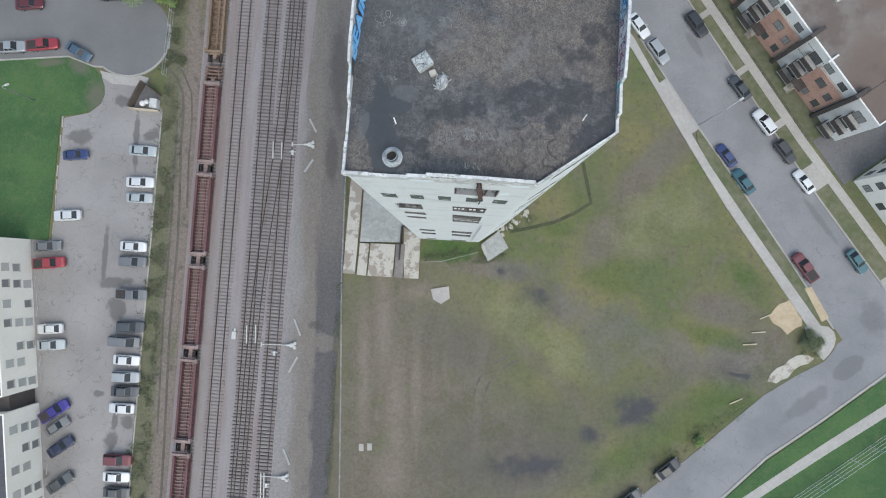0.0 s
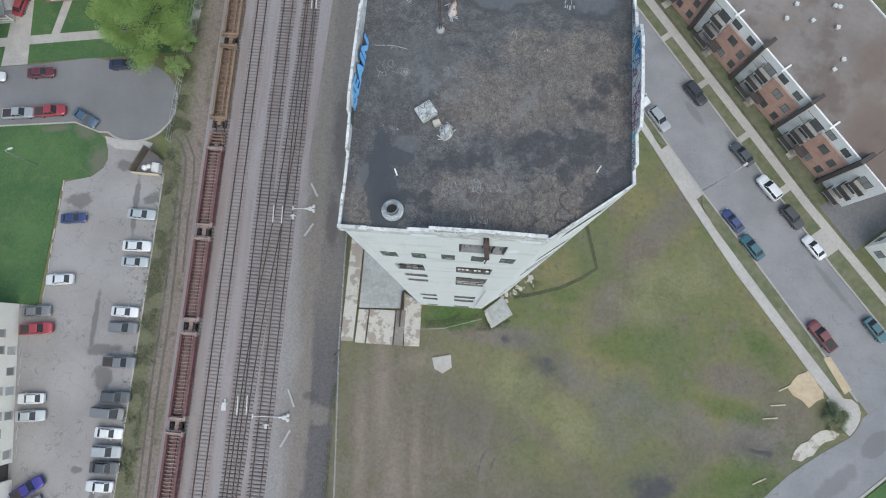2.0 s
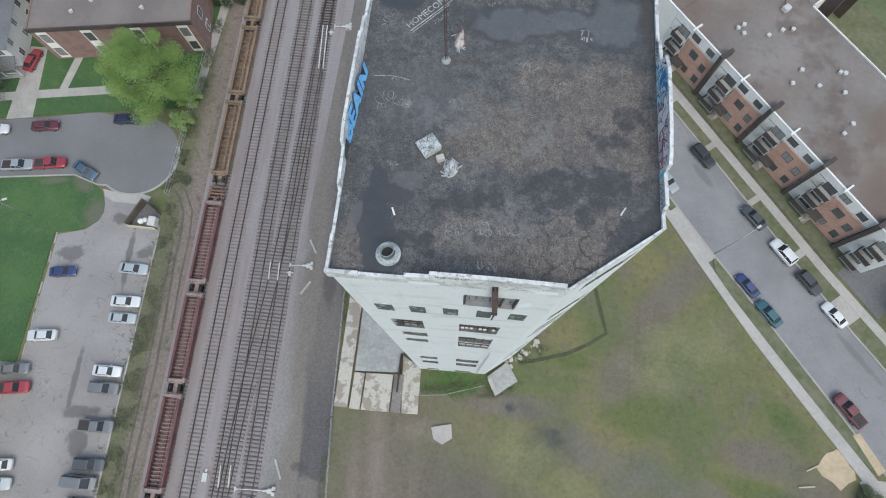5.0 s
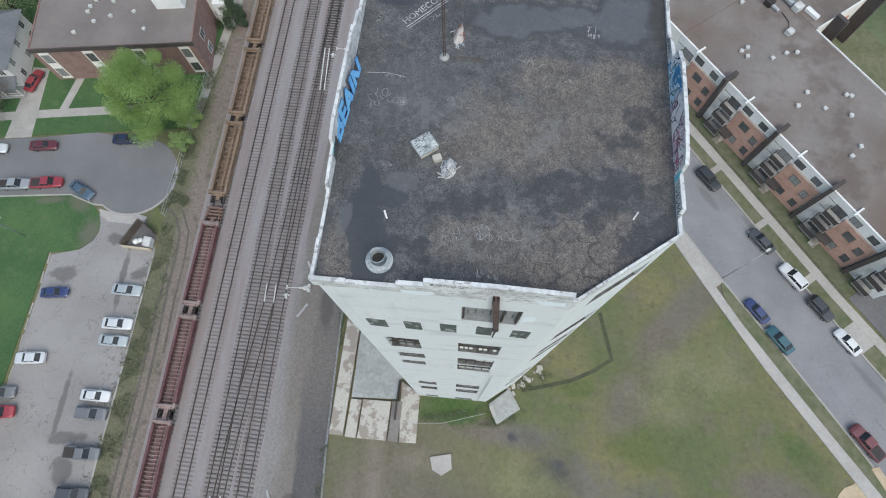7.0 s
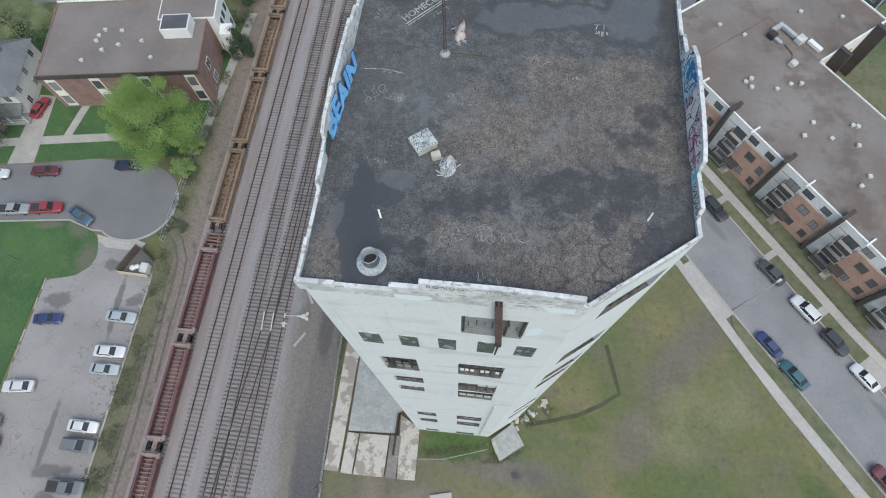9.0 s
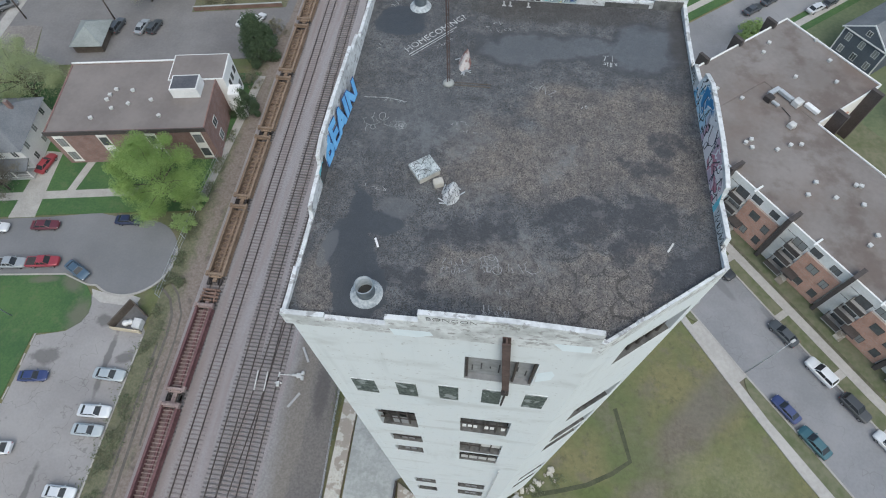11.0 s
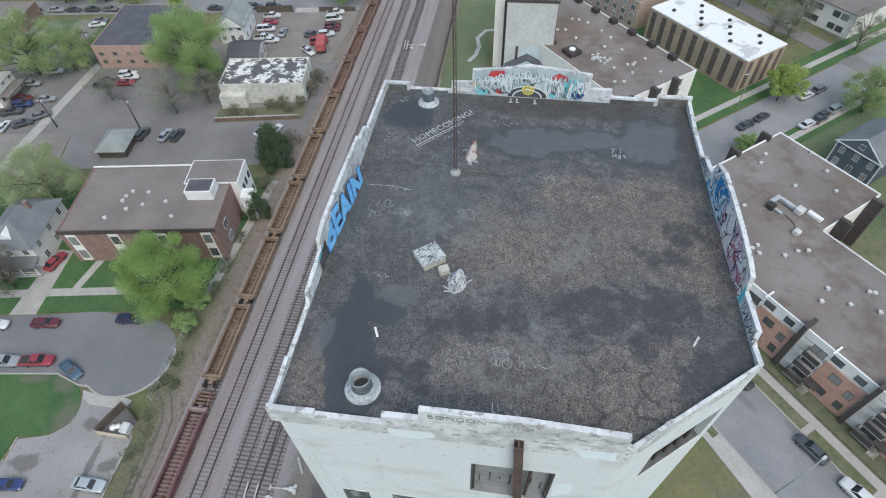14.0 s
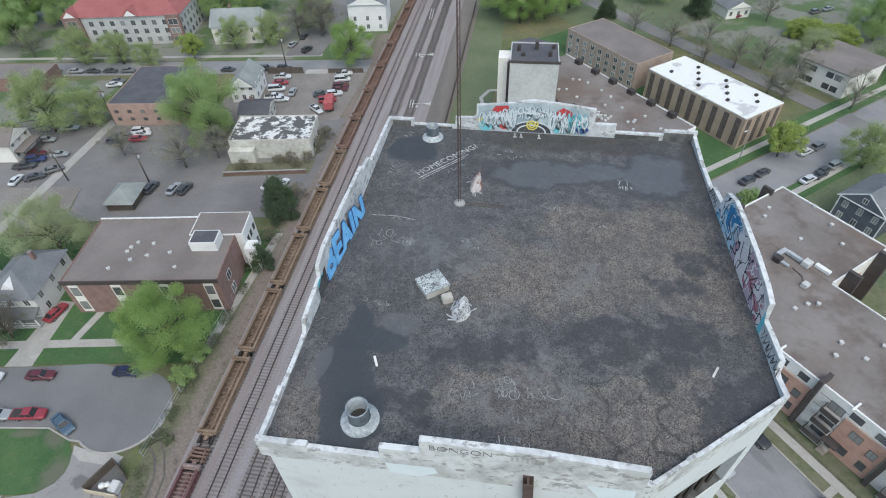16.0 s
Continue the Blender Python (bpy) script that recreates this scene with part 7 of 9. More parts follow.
CAR_SHAPES = {
    "sedan": (4.7, [(-2.35, 0.55, 0.7, 0.45, 0.78, 0.84, 0.6), (-2.25, 0.75, 0.84, 0.3, 0.86, 0.95, 0.74), (-1.4, 0.8, 0.9, 0.26, 0.92, 1.0, 0.78), (0.9, 0.8, 0.9, 0.26, 0.9, 0.97, 0.78), (1.9, 0.78, 0.87, 0.28, 0.78, 0.86, 0.72), (2.3, 0.66, 0.78, 0.35, 0.66, 0.74, 0.58), (2.38, 0.5, 0.6, 0.42, 0.6, 0.64, 0.45)],
              (-1.82, -1.12, 0.38, 1.08, 0.96, 1.43)),
    "suv": (4.8, [(-2.35, 0.65, 0.78, 0.45, 0.95, 1.05, 0.72), (-2.25, 0.8, 0.9, 0.35, 1.0, 1.1, 0.8), (-1.2, 0.84, 0.93, 0.3, 1.0, 1.1, 0.82), (0.9, 0.84, 0.93, 0.3, 1.0, 1.08, 0.82), (1.95, 0.8, 0.9, 0.32, 0.95, 1.03, 0.76), (2.32, 0.68, 0.8, 0.4, 0.85, 0.93, 0.62), (2.4, 0.5, 0.65, 0.48, 0.75, 0.8, 0.5)],
            (-2.2, -1.85, 0.3, 1.0, 1.08, 1.72)),
    "pickup": (5.4, [(-2.7, 0.7, 0.86, 0.5, 0.95, 1.02, 0.84), (-2.62, 0.8, 0.92, 0.4, 1.0, 1.08, 0.88), (-0.7, 0.84, 0.94, 0.34, 1.0, 1.08, 0.88), (1.2, 0.84, 0.94, 0.34, 1.0, 1.08, 0.82), (2.2, 0.8, 0.9, 0.36, 0.96, 1.04, 0.76), (2.65, 0.68, 0.8, 0.42, 0.86, 0.94, 0.62), (2.72, 0.55, 0.66, 0.5, 0.76, 0.82, 0.52)],
               (-0.75, -0.5, 0.75, 1.35, 1.06, 1.74)),
    "van": (5.0, [(-2.5, 0.75, 0.88, 0.45, 1.0, 1.1, 0.82), (-2.4, 0.84, 0.95, 0.36, 1.05, 1.15, 0.88), (0.6, 0.86, 0.96, 0.32, 1.05, 1.15, 0.88), (1.6, 0.84, 0.94, 0.34, 1.0, 1.1, 0.84), (2.3, 0.76, 0.86, 0.38, 0.86, 0.95, 0.7), (2.5, 0.6, 0.72, 0.45, 0.76, 0.82, 0.55)],
            (-2.45, -2.3, 0.8, 1.7, 1.12, 1.95)),
}
wheel_mesh = Geo().rings([[(r * math.cos(a), y, r * math.sin(a)) for a in (2 * math.pi * j / 16 for j in range(16))] for r, y in ((0.27, -0.11), (0.33, -0.08), (0.33, 0.08), (0.27, 0.11))]).mesh("tyre", M["tyre"])
rim_mesh = Geo().rings([[(r * math.cos(a), y, r * math.sin(a)) for a in (2 * math.pi * j / 12 for j in range(12))] for r, y in ((0.2, -0.115), (0.2, 0.115))]).mesh("rim", M["rim"])


def car(shape, colour, label):
    length, sections, (r0, r1, r2, r3, zb, zt) = CAR_SHAPES[shape]
    th = thing("car" if shape != "pickup" else "pickup_truck", Matrix(), label, "car" if shape in ("sedan", "suv") else shape, "parked vehicles")
    me = loft(sections).mesh("body", PAINT[colour])
    part("body", bevelled(me, 0.09, 3), PAINT[colour], th)
    wb_, wt_ = (0.77, 0.61) if shape == "sedan" else (0.8, 0.68)
    # greenhouse: glass sides below a painted roof
    glass = Geo().rings([[(r0, -wb_ + 0.04, zb - 0.02), (r0, wb_ - 0.04, zb - 0.02), (r1, wt_, zt - 0.05), (r1, -wt_, zt - 0.05)],
                         [(r3, -wb_ + 0.04, zb - 0.04), (r3, wb_ - 0.04, zb - 0.04), (r2, wt_, zt - 0.05), (r2, -wt_, zt - 0.05)]])
    part("greenhouse", glass, M["car_glass"], th, "dark car glass")
    part("roof", Geo().rings([[(r1 - 0.04, -wt_ - 0.03, zt - 0.055), (r1 - 0.04, wt_ + 0.03, zt - 0.055), (r1 + 0.06, wt_ - 0.06, zt), (r1 + 0.06, -wt_ + 0.06, zt)],
                              [(r2 + 0.02, -wt_ - 0.03, zt - 0.055), (r2 + 0.02, wt_ + 0.03, zt - 0.055), (r2 - 0.1, wt_ - 0.06, zt), (r2 - 0.1, -wt_ + 0.06, zt)]]), PAINT[colour], th, bevel=0.03)
    xm = (r1 + r2) / 2
    for s in (-1, 1):
        for xa, xb in ((r0, r1), (xm - 0.02, xm), (r3, r2)):
            part("pillar", Geo().tube([(xa, s * (wb_ - 0.03), zb - 0.02), (xb, s * (wt_ + 0.01), zt - 0.05)], 0.045, 5), PAINT[colour], th)
    if shape == "pickup":
        part("cargo_bed", Geo().box(-2.5, -0.85, -0.74, 0.74, 1.03, 1.09), M["dark_steel"], th, "dark cargo bed")
    for x in (-length * 0.29, length * 0.31):
        for s in (-1, 1):
            w = part("wheel", wheel_mesh, None, th)
            w.location = (x, s * 0.8, 0.33)
            part("rim", rim_mesh, None, w)
    for s in (-1, 1):
        part("headlight", Geo().box(length / 2 - 0.22, length / 2 - 0.02, s * 0.6 - 0.14, s * 0.6 + 0.14, 0.58, 0.7), M["clear"], th)
        part("taillight", Geo().box(-length / 2 + 0.02, -length / 2 + 0.14, s * 0.66 - 0.12, s * 0.66 + 0.12, 0.7, 0.86), M["amber"], th)
        part("mirror", Geo().box(r3 - 0.45, r3 - 0.3, s * 0.98 - 0.09, s * 0.98 + 0.09, zb - 0.02, zb + 0.13), PAINT[colour], th, bevel=0.03)
    return th


car_kinds = {}


def park(rows, where, z=0.05):
    for x, y, turn, shape, colour in rows:
        m = pose(x, y, z, 0, 0, turn) @ Matrix.Scale(0.86 if (shape, colour) == (S, "blue") else 0.94, 4)
        key = (shape, colour, where)
        if key in car_kinds:
            copy_thing(car_kinds[key], m)
        else:
            name = {"suv": "sport utility car", "sedan": "saloon car", "pickup": "pickup truck", "van": "van"}[shape]
            car_kinds[key] = car(shape, colour, colour + " " + name + " parked " + where)
            car_kinds[key].matrix_basis = m


S, U, P, V = "sedan", "suv", "pickup", "van"
park([(-61.4, 13.1, 8, S, "blue"), (-61.7, 3.3, 187, S, "white"), (-64.4, -1.9, 8, S, "grey"), (-63.8, -4.5, 9, P, "red"), (-62.6, -14.9, 187, S, "white"), (-62.2, -17.4, 7, S, "pale"),
      (-60.5, -27.7, 37, P, "purple"), (-59.9, -30.1, 37, S, "grey"), (-59.0, -33.2, 39, S, "navy"), (-58.5, -38.8, 39, S, "dark")], "in the asphalt car park")
park([(-50.6, 14.6, 0, S, "pale"), (-50.5, 9.5, 3, S, "white"), (-50.4, 7.0, 2, S, "pale"), (-50.6, -0.8, 1, S, "white"), (-50.4, -3.2, 1, U, "grey"), (-50.1, -8.4, 3, P, "grey"), (-49.7, -13.5, 3, U, "dark"), (-50.4, -15.9, 0, V, "grey"),
      (-49.9, -18.8, 1, S, "white"), (-49.7, -21.4, 2, U, "silver"), (-49.6, -23.7, 3, S, "dark"), (-49.9, -26.4, 183, S, "white"), (-49.7, -34.4, 3, U, "maroon"), (-49.7, -37.1, 2, S, "white"), (-49.4, -39.5, 2, S, "dark")], "beside the railway strip")
park([(-68.6, 30.5, 9, P, "red"), (-73.8, 29.7, 7, P, "silver"), (-62.6, 29.8, -27, S, "steel"), (-71.5, 37.0, 8, S, "maroon"), (-58.1, 39.5, 6, S, "navy"), (-77.4, 49.0, 80, S, "red"), (-79.6, 35.6, 8, S, "white")], "on the turning circle street", 0.06)
park([(26.8, 40.7, -50, S, "white"), (30.1, 36.8, -51, U, "silver"), (35.8, 41.6, -50, U, "black"), (43.3, 32.0, 131, S, "dark"), (47.4, 26.8, 130, U, "white"), (50.9, 22.4, -49, U, "black"), (54.2, 17.9, 130, S, "white"),
      (41.9, 21.1, 131, S, "blue"), (44.8, 17.2, 130, S, "teal"), (55.1, 4.5, 130, P, "maroon"), (63.1, 6.1, -50, S, "teal")], "along the residential street", 0.04)
park([(30.4, -33.6, 40, S, "dark"), (36.0, -28.4, 42, S, "black")], "at the edge of the corner street", 0.05)
park([(61.1, 103.7, 38, S, "white"), (48.5, 102.0, 40, S, "dark"), (52.3, 105.2, 40, S, "dark"), (63.6, 114.3, 38, S, "white"), (67.1, 117.0, 40, U, "grey"), (65.4, 107.6, 40, S, "dark"), (68.4, 109.8, 39, U, "silver"), (44.3, 127.4, -51, S, "red"), (66.4, 145.9, -54, S, "silver"), (84.9, 151.4, 36, S, "grey"), (66.6, 193, 35, S, "red"), (95.8, 201, 32, S, "silver"), (91, 198, 32, U, "grey")], "on a distant side street", 0.06)
park([(-79.4, 84.2, 85, U, "dark"), (-74.2, 84.5, 87, S, "silver"), (-71.6, 84.7, 83, U, "dark"), (-53.7, 88.5, 72, S, "white"), (-51.0, 89.0, 70, S, "white"), (-112.7, 91.2, 20, U, "blue"), (-108.5, 93.9, 14, S, "silver"), (-111.9, 83.3, 96, S, "white"), (-108.4, 84.8, 34, S, "dark"), (-105.9, 88.0, 40, S, "grey"),
      (-98.1, 100.6, 12, U, "dark"), (-98.5, 103.4, 12, S, "grey"), (-94.2, 105.6, 14, U, "white"), (-93.0, 102.2, 14, S, "red")], "in a back yard", 0.11)
park([(-66.9, 125.7, 14, P, "white"), (-67.7, 129.9, 14, V, "white"), (-68.0, 133.6, 14, S, "red"), (-68.7, 137.0, 10, P, "white"), (-62.8, 128.9, 97, S, "silver"), (-54.7, 128.6, 25, S, "dark"), (-51.0, 129.0, 20, U, "white"), (-53.4, 120.6, -41, P, "white"), (-51.6, 140.6, 18, P, "white"), (-51.1, 137.1, 18, V, "white"), (-50.5, 133.4, 18, U, "maroon")], "behind the white shop", 0.09)
park([(-138.2, 133.4, 7, S, "dark"), (-131.8, 134.2, 7, S, "silver"), (-126.7, 134.8, 7, S, "dark"), (-121.4, 135.5, 7, S, "dark"), (-116.2, 136.2, 7, S, "grey"), (-75.3, 141.4, 7, U, "dark"), (-70.0, 142.0, 7, U, "black"), (-86.4, 139.8, 7, S, "dark"), (-115.2, 127.6, 20, S, "white")], "along the far street", 0.09)


park([(-97.1, 102.2, 12, S, "dark"), (-93.2, 104.6, 14, S, "white"), (-114.4, 93.6, 12, S, "maroon"), (-113.6, 88.4, 20, P, "dark"), (-115.9, 99.4, 10, S, "silver"), (-113.5, 105.0, 14, S, "pale"), (-108.6, 108.4, 60, U, "dark"), (-113.8, 115.2, 8, S, "grey")], "in a back yard", 0.11)
park([(-51.8, 125.4, 20, V, "red"), (-64.6, 124.6, 14, S, "white"), (-50.3, 131.6, 18, S, "maroon")], "behind the white shop", 0.09)
park([(-115.6, 130.0, 8, S, "grey"), (-73.2, 158.2, 80, S, "silver"), (-71.7, 164.2, 86, S, "dark"), (-67.5, 154.8, 70, U, "black")], "along the far street", 0.1)
park([(64.2, 105.8, 40, S, "dark")], "on a distant side street", 0.06)


# ---- townhouses ----
def window_unit(parent, x0, x1, y, z0, z1, frame="panel_white", proud=0.05):
    w = part("window", Geo().box(x0 - 0.06, x1 + 0.06, y - proud, y - proud + 0.06, z0 - 0.06, z0).box(x0 - 0.06, x1 + 0.06, y - proud, y - proud + 0.06, z1, z1 + 0.06).box(x0 - 0.06, x0, y - proud, y - proud + 0.06, z0, z1).box(x1, x1 + 0.06, y - proud, y - proud + 0.06, z0, z1).box((x0 + x1) / 2 - 0.025, (x0 + x1) / 2 + 0.025, y - proud, y - proud + 0.06, z0, z1), M[frame], parent)
    part("pane", Geo().box(x0, x1, y - proud + 0.02, y - proud + 0.05, z0, z1), M["glass"], w)
    return w


TH, TL, TV = 9.3, 10.6, 61.3


def balconies(th, x0, x1, y=0.0):
    """Three stacked balconies: grey slab, dark solid front and side, glazed door behind."""
    for k_, z in enumerate((1.0, 3.8, 6.4)):
        s = 0.12 * k_
        b = part("balcony", Geo().box(x0 + s, x1, y - 1.5, y, z - 0.16, z), M["balcony"], th, "grey balcony slab")
        part("railing", Geo().box(x0 + s, x1 - 0.1, y - 1.5, y - 1.42, z, z + 0.82), M["dark_brown"], b, "dark solid railing")
        part("side_rail", Geo().box(x0 + s, x0 + s + 0.07, y - 1.42, y, z, z + 0.82), M["dark_brown"], b)
        part("handrail", Geo().box(x0 + s - 0.03, x1 - 0.07, y - 1.54, y - 1.38, z + 0.82, z + 0.9), M["dark_brown"], b)
        window_unit(th, x0 + 0.5, x1 - 0.4, y, z + 0.05, z + 1.5, "dark_brown")


def townhouse(depth):
    th = thing("townhouse", Matrix(), "flat-roofed townhouse with white panels, orange brick and dark balconies", "townhouse", "row of townhouses")
    part("wall", Geo().box(0, TL, 0, depth, 0, TH - 0.35), M["panel_white"], th)
    part("roof", Geo().box(0, TL, 0.25, depth, TH - 0.35, TH - 0.2), M["roof_brown"], th, "brown flat roof")
    part("parapet", Geo().box(0, TL, 0, 0.25, TH - 0.35, TH), M["panel_white"], th)
    part("scupper", Geo().box(3.75, 4.0, -0.5, 1.3, TH - 0.18, TH + 0.14), M["panel_white"], th, "short white ridge across the roof edge")
    part("brick_bay", Geo().box(3.9, 9.6, -0.3, 0, 2.7, 7.2).box(4.9, 9.6, -0.3, 0, 0.0, 2.7), M["brick_orange"], th, "orange brick bay")
    for z in (7.75, 5.5):
        part("panel_joint", Geo().box(0.02, 3.9, -0.02, 0, z, z + 0.07), M["dark_brown"], th)
    part("door", Geo().box(4.0, 4.85, -0.08, 0, 0.1, 2.3), M["dark_brown"], th, "dark front door")
    for x, a in ((4.1, 1.5), (7.4, 1.3)):
        window_unit(th, x, x + a, 0, 7.55, 8.6, "dark_brown")
    for x, z, a in ((5.4, 4.9, 1.4), (8.0, 4.2, 0.95), (8.0, 1.3, 0.95), (5.6, 1.2, 0.9)):
        window_unit(th, x, x + a, -0.3, z, z + 1.3, "dark_brown")
        part("sill", Geo().box(x - 0.1, x + a + 0.1, -0.4, -0.3, z - 0.18, z - 0.08), M["brick_rose"], th)
    part("fin", Geo().box(9.8, 10.4, -0.95, 1.5, 0, TH + 1.0), M["dark_brown"], th, "tall dark brown dividing wall")
    balconies(th, 1.1, 3.85)
    part("canopy", Geo().box(3.5, 5.6, -1.7, -0.02, 2.45, 2.68), M["dark_brown"], th, "dark entrance canopy")
    part("front_step", Geo().box(3.9, 5.0, -1.7, -0.02, 0.05, 0.3), M["old_concrete"], th)
    return th


row = townhouse(17.6)
row.matrix_basis = st(-18.45, TV)
for u in (-29.05, -7.85, 2.75):
    copy_thing(row, st(u, TV))
# north end and the wings behind
ap = thing("apartment_building", STREET, "wide flat-roofed apartment block with brown roof and white parapets", "apartment building")
part("wall", Geo().box(-37.6, -29.1, 61.3, 93.8, 0, TH - 0.35), M["cream"], ap)
part("wing_wall", Geo().box(-29.1, -18.2, 78.95, 93.8, 0, TH - 0.36), M["cream"], ap)
part("end_wall", Geo().box(13.4, 18.2, 61.3, 70, 0, TH - 0.35), M["panel_white"], ap)
balconies(ap, 14.5, 17.2, 61.3)
for box in ((-37.35, -29.1, 61.55, 93.55, TH - 0.35, TH - 0.2), (-29.1, -18.4, 78.95, 93.55, TH - 0.36, TH - 0.204), (13.4, 18.0, 61.5, 69.8, TH - 0.35, TH - 0.2)):
    part("roof", Geo().box(*box), M["roof_brown"], ap, "brown flat roof")
g = Geo().box(-37.6, -37.35, 61.3, 93.8, TH - 0.35, TH).box(-37.35, -18.2, 93.55, 93.8, TH - 0.35, TH).box(-18.4, -18.2, 79.2, 93.55, TH - 0.36, TH).box(-18.2, 13.4, 78.72, 78.9, TH - 0.3, TH).box(-37.35, -29.1, 61.3, 61.55, TH - 0.35, TH).box(18.0, 18.2, 61.3, 70, TH - 0.35, TH + 0.004).box(13.4, 18.0, 61.3, 61.5, TH - 0.35, TH)
part("parapet", g, M["panel_white"], ap)
for v in (66, 74, 82, 90):
    part("fin", Geo().box(-39.0, -37.0, v - 0.3, v + 0.3, 0, TH + 0.9), M["dark_brown"], ap, "tall dark brown dividing wall")
for v in (63, 69, 77, 85):
    for z in (1.0, 4.0, 7.0):
        w = part("window", Geo().box(-37.68, -37.6, v, v + 1.6, z, z + 1.5), M["dark_brown"], ap)
        part("pane", Geo().box(-37.7, -37.66, v + 0.1, v + 1.5, z + 0.1, z + 1.4), M["glass"], w)
for v in (82.6, 90.8):
    part("fin", Geo().box(-18.2, -16.2, v - 0.35, v + 0.35, 0, TH + 0.9), M["dark_brown"], ap, "tall dark brown dividing wall")
part("brick_bay", Geo().box(-18.2, -17.95, 83.2, 88.0, 0, 6.6), M["brick_orange"], ap, "orange brick bay")
part("court_wall", Geo().box(-18.1, 12, 78.9, 79.1, 0, TH - 0.4), M["brick_orange"], ap, "orange brick courtyard wall")
stslab("courtyard", -18.0, 14, 79.1, 96, 0.09, M["verge"], "small green courtyard", "lawn")
vents = [(34.7, 69.9), (38.4, 68.2), (37.8, 59.0), (38.7, 59.7), (38.6, 58.1), (42.3, 58.1), (44.4, 59.2), (46.0, 59.5), (46.8, 52.5), (45.3, 50.1), (49.1, 50.0), (52.4, 52.6), (53.1, 52.5), (52.7, 49.2), (53.4, 44.2), (52.0, 42.5), (45.5, 63.0), (43.3, 79.2), (44.6, 81.7), (52.5, 83.1), (53.8, 78.3), (53.9, 73.4), (47.6, 73.9)]
rv = thing("roof_ventilator", Matrix(), "small white metal box vent on the flat roof", "vent", "vents on the flat roof")
part("box", Geo().box(-0.26, 0.26, -0.24, 0.24, 0, 0.36), M["vent_white"], rv, bevel=0.04)
part("cap", Geo().box(-0.31, 0.31, -0.29, 0.29, 0.36, 0.44), M["vent_white"], rv, bevel=0.03)
for i, (x, y) in enumerate(vents):
    m = pose(x, y, TH - 0.2, 0, 0, 40 + 13 * (i % 5))
    if i:
        copy_thing(rv, m)
    else:
        rv.matrix_basis = m
ac = thing("air_handler", st(0, 0, TH - 0.2), "large metal air handling unit with ducts on the roof", "air conditioner")
part("fan_box", Geo().box(-26.5, -25.3, 75.6, 76.8, 0.05, 0.95), M["dark_steel"], ac, "dark fan box", bevel=0.05)
part("duct", Geo().box(-26.9, -26.2, 76.9, 79.2, 0.2, 0.75), M["metal_vent"], ac, "bent grey duct", bevel=0.05)
part("duct", Geo().box(-26.2, -23.6, 78.6, 79.3, 0.2, 0.75), M["metal_vent"], ac, "bent grey duct", bevel=0.05)
part("duct", Geo().box(-25.3, -24.0, 76.1, 76.6, 0.15, 0.5), M["metal_vent"], ac, bevel=0.04)
part("housing", Geo().box(-23.4, -22.2, 78.4, 79.8, 0.05, 1.0), M["vent_white"], ac, "white metal housing", bevel=0.05)
part("housing", Geo().box(-22.0, -19.6, 79.9, 80.7, 0.05, 0.6), M["white_paint"], ac, "long white metal box", bevel=0.05)
part("housing", Geo().box(-20.6, -19.7, 74.3, 75.4, 0.05, 0.8), M["vent_white"], ac, "small white unit", bevel=0.05)
part("pipe", Geo().tube([(-23.6, 76.8, 0.12), (-21.6, 76.4, 0.12), (-20.6, 75.2, 0.12)], 0.06, 6), M["dark_steel"], ac)


# ---- boxes with windows: flats, shops and houses ----
def flats(name, m, w, d, h, wall, roof, label, category, rows=2, cols=6, faces="s", frame="panel_white", parapet_h=0.35, wsize=(1.2, 1.3), trim=None, z0=1.0):
    th = thing(name, m, label, category)
    part("wall", Geo().box(-w / 2, w / 2, -d / 2, d / 2, 0, h - 0.2), M[wall], th)
    part("roof", Geo().box(-w / 2 + 0.2, w / 2 - 0.2, -d / 2 + 0.2, d / 2 - 0.2, h - 0.2, h - 0.06), M[roof], th, "flat roof")
    g = Geo().box(-w / 2, w / 2, -d / 2, -d / 2 + 0.2, h - 0.2, h + parapet_h - 0.2).box(-w / 2, w / 2, d / 2 - 0.2, d / 2, h - 0.2, h + parapet_h - 0.2)
    g.box(-w / 2, -w / 2 + 0.2, -d / 2 + 0.2, d / 2 - 0.2, h - 0.2, h + parapet_h - 0.2).box(w / 2 - 0.2, w / 2, -d / 2 + 0.2, d / 2 - 0.2, h - 0.2, h + parapet_h - 0.2)
    part("parapet", g, M[trim or wall], th)
    storey = (h - z0 - 0.4) / rows
    turn = {"s": 0, "e": 90, "n": 180, "w": 270}
    for f in faces:
        length, off = (w, d) if f in "sn" else (d, w)
        nc = max(1, round(cols * length / w))
        r = pose(0, 0, 0, 0, 0, turn[f])
        for i in range(nc):
            for j in range(rows):
                x = -length / 2 + (i + 0.5) * length / nc
                ob = window_unit(th, x - wsize[0] / 2, x + wsize[0] / 2, -off / 2, z0 + j * storey, z0 + j * storey + wsize[1], frame)
                ob.matrix_basis = r
    return th


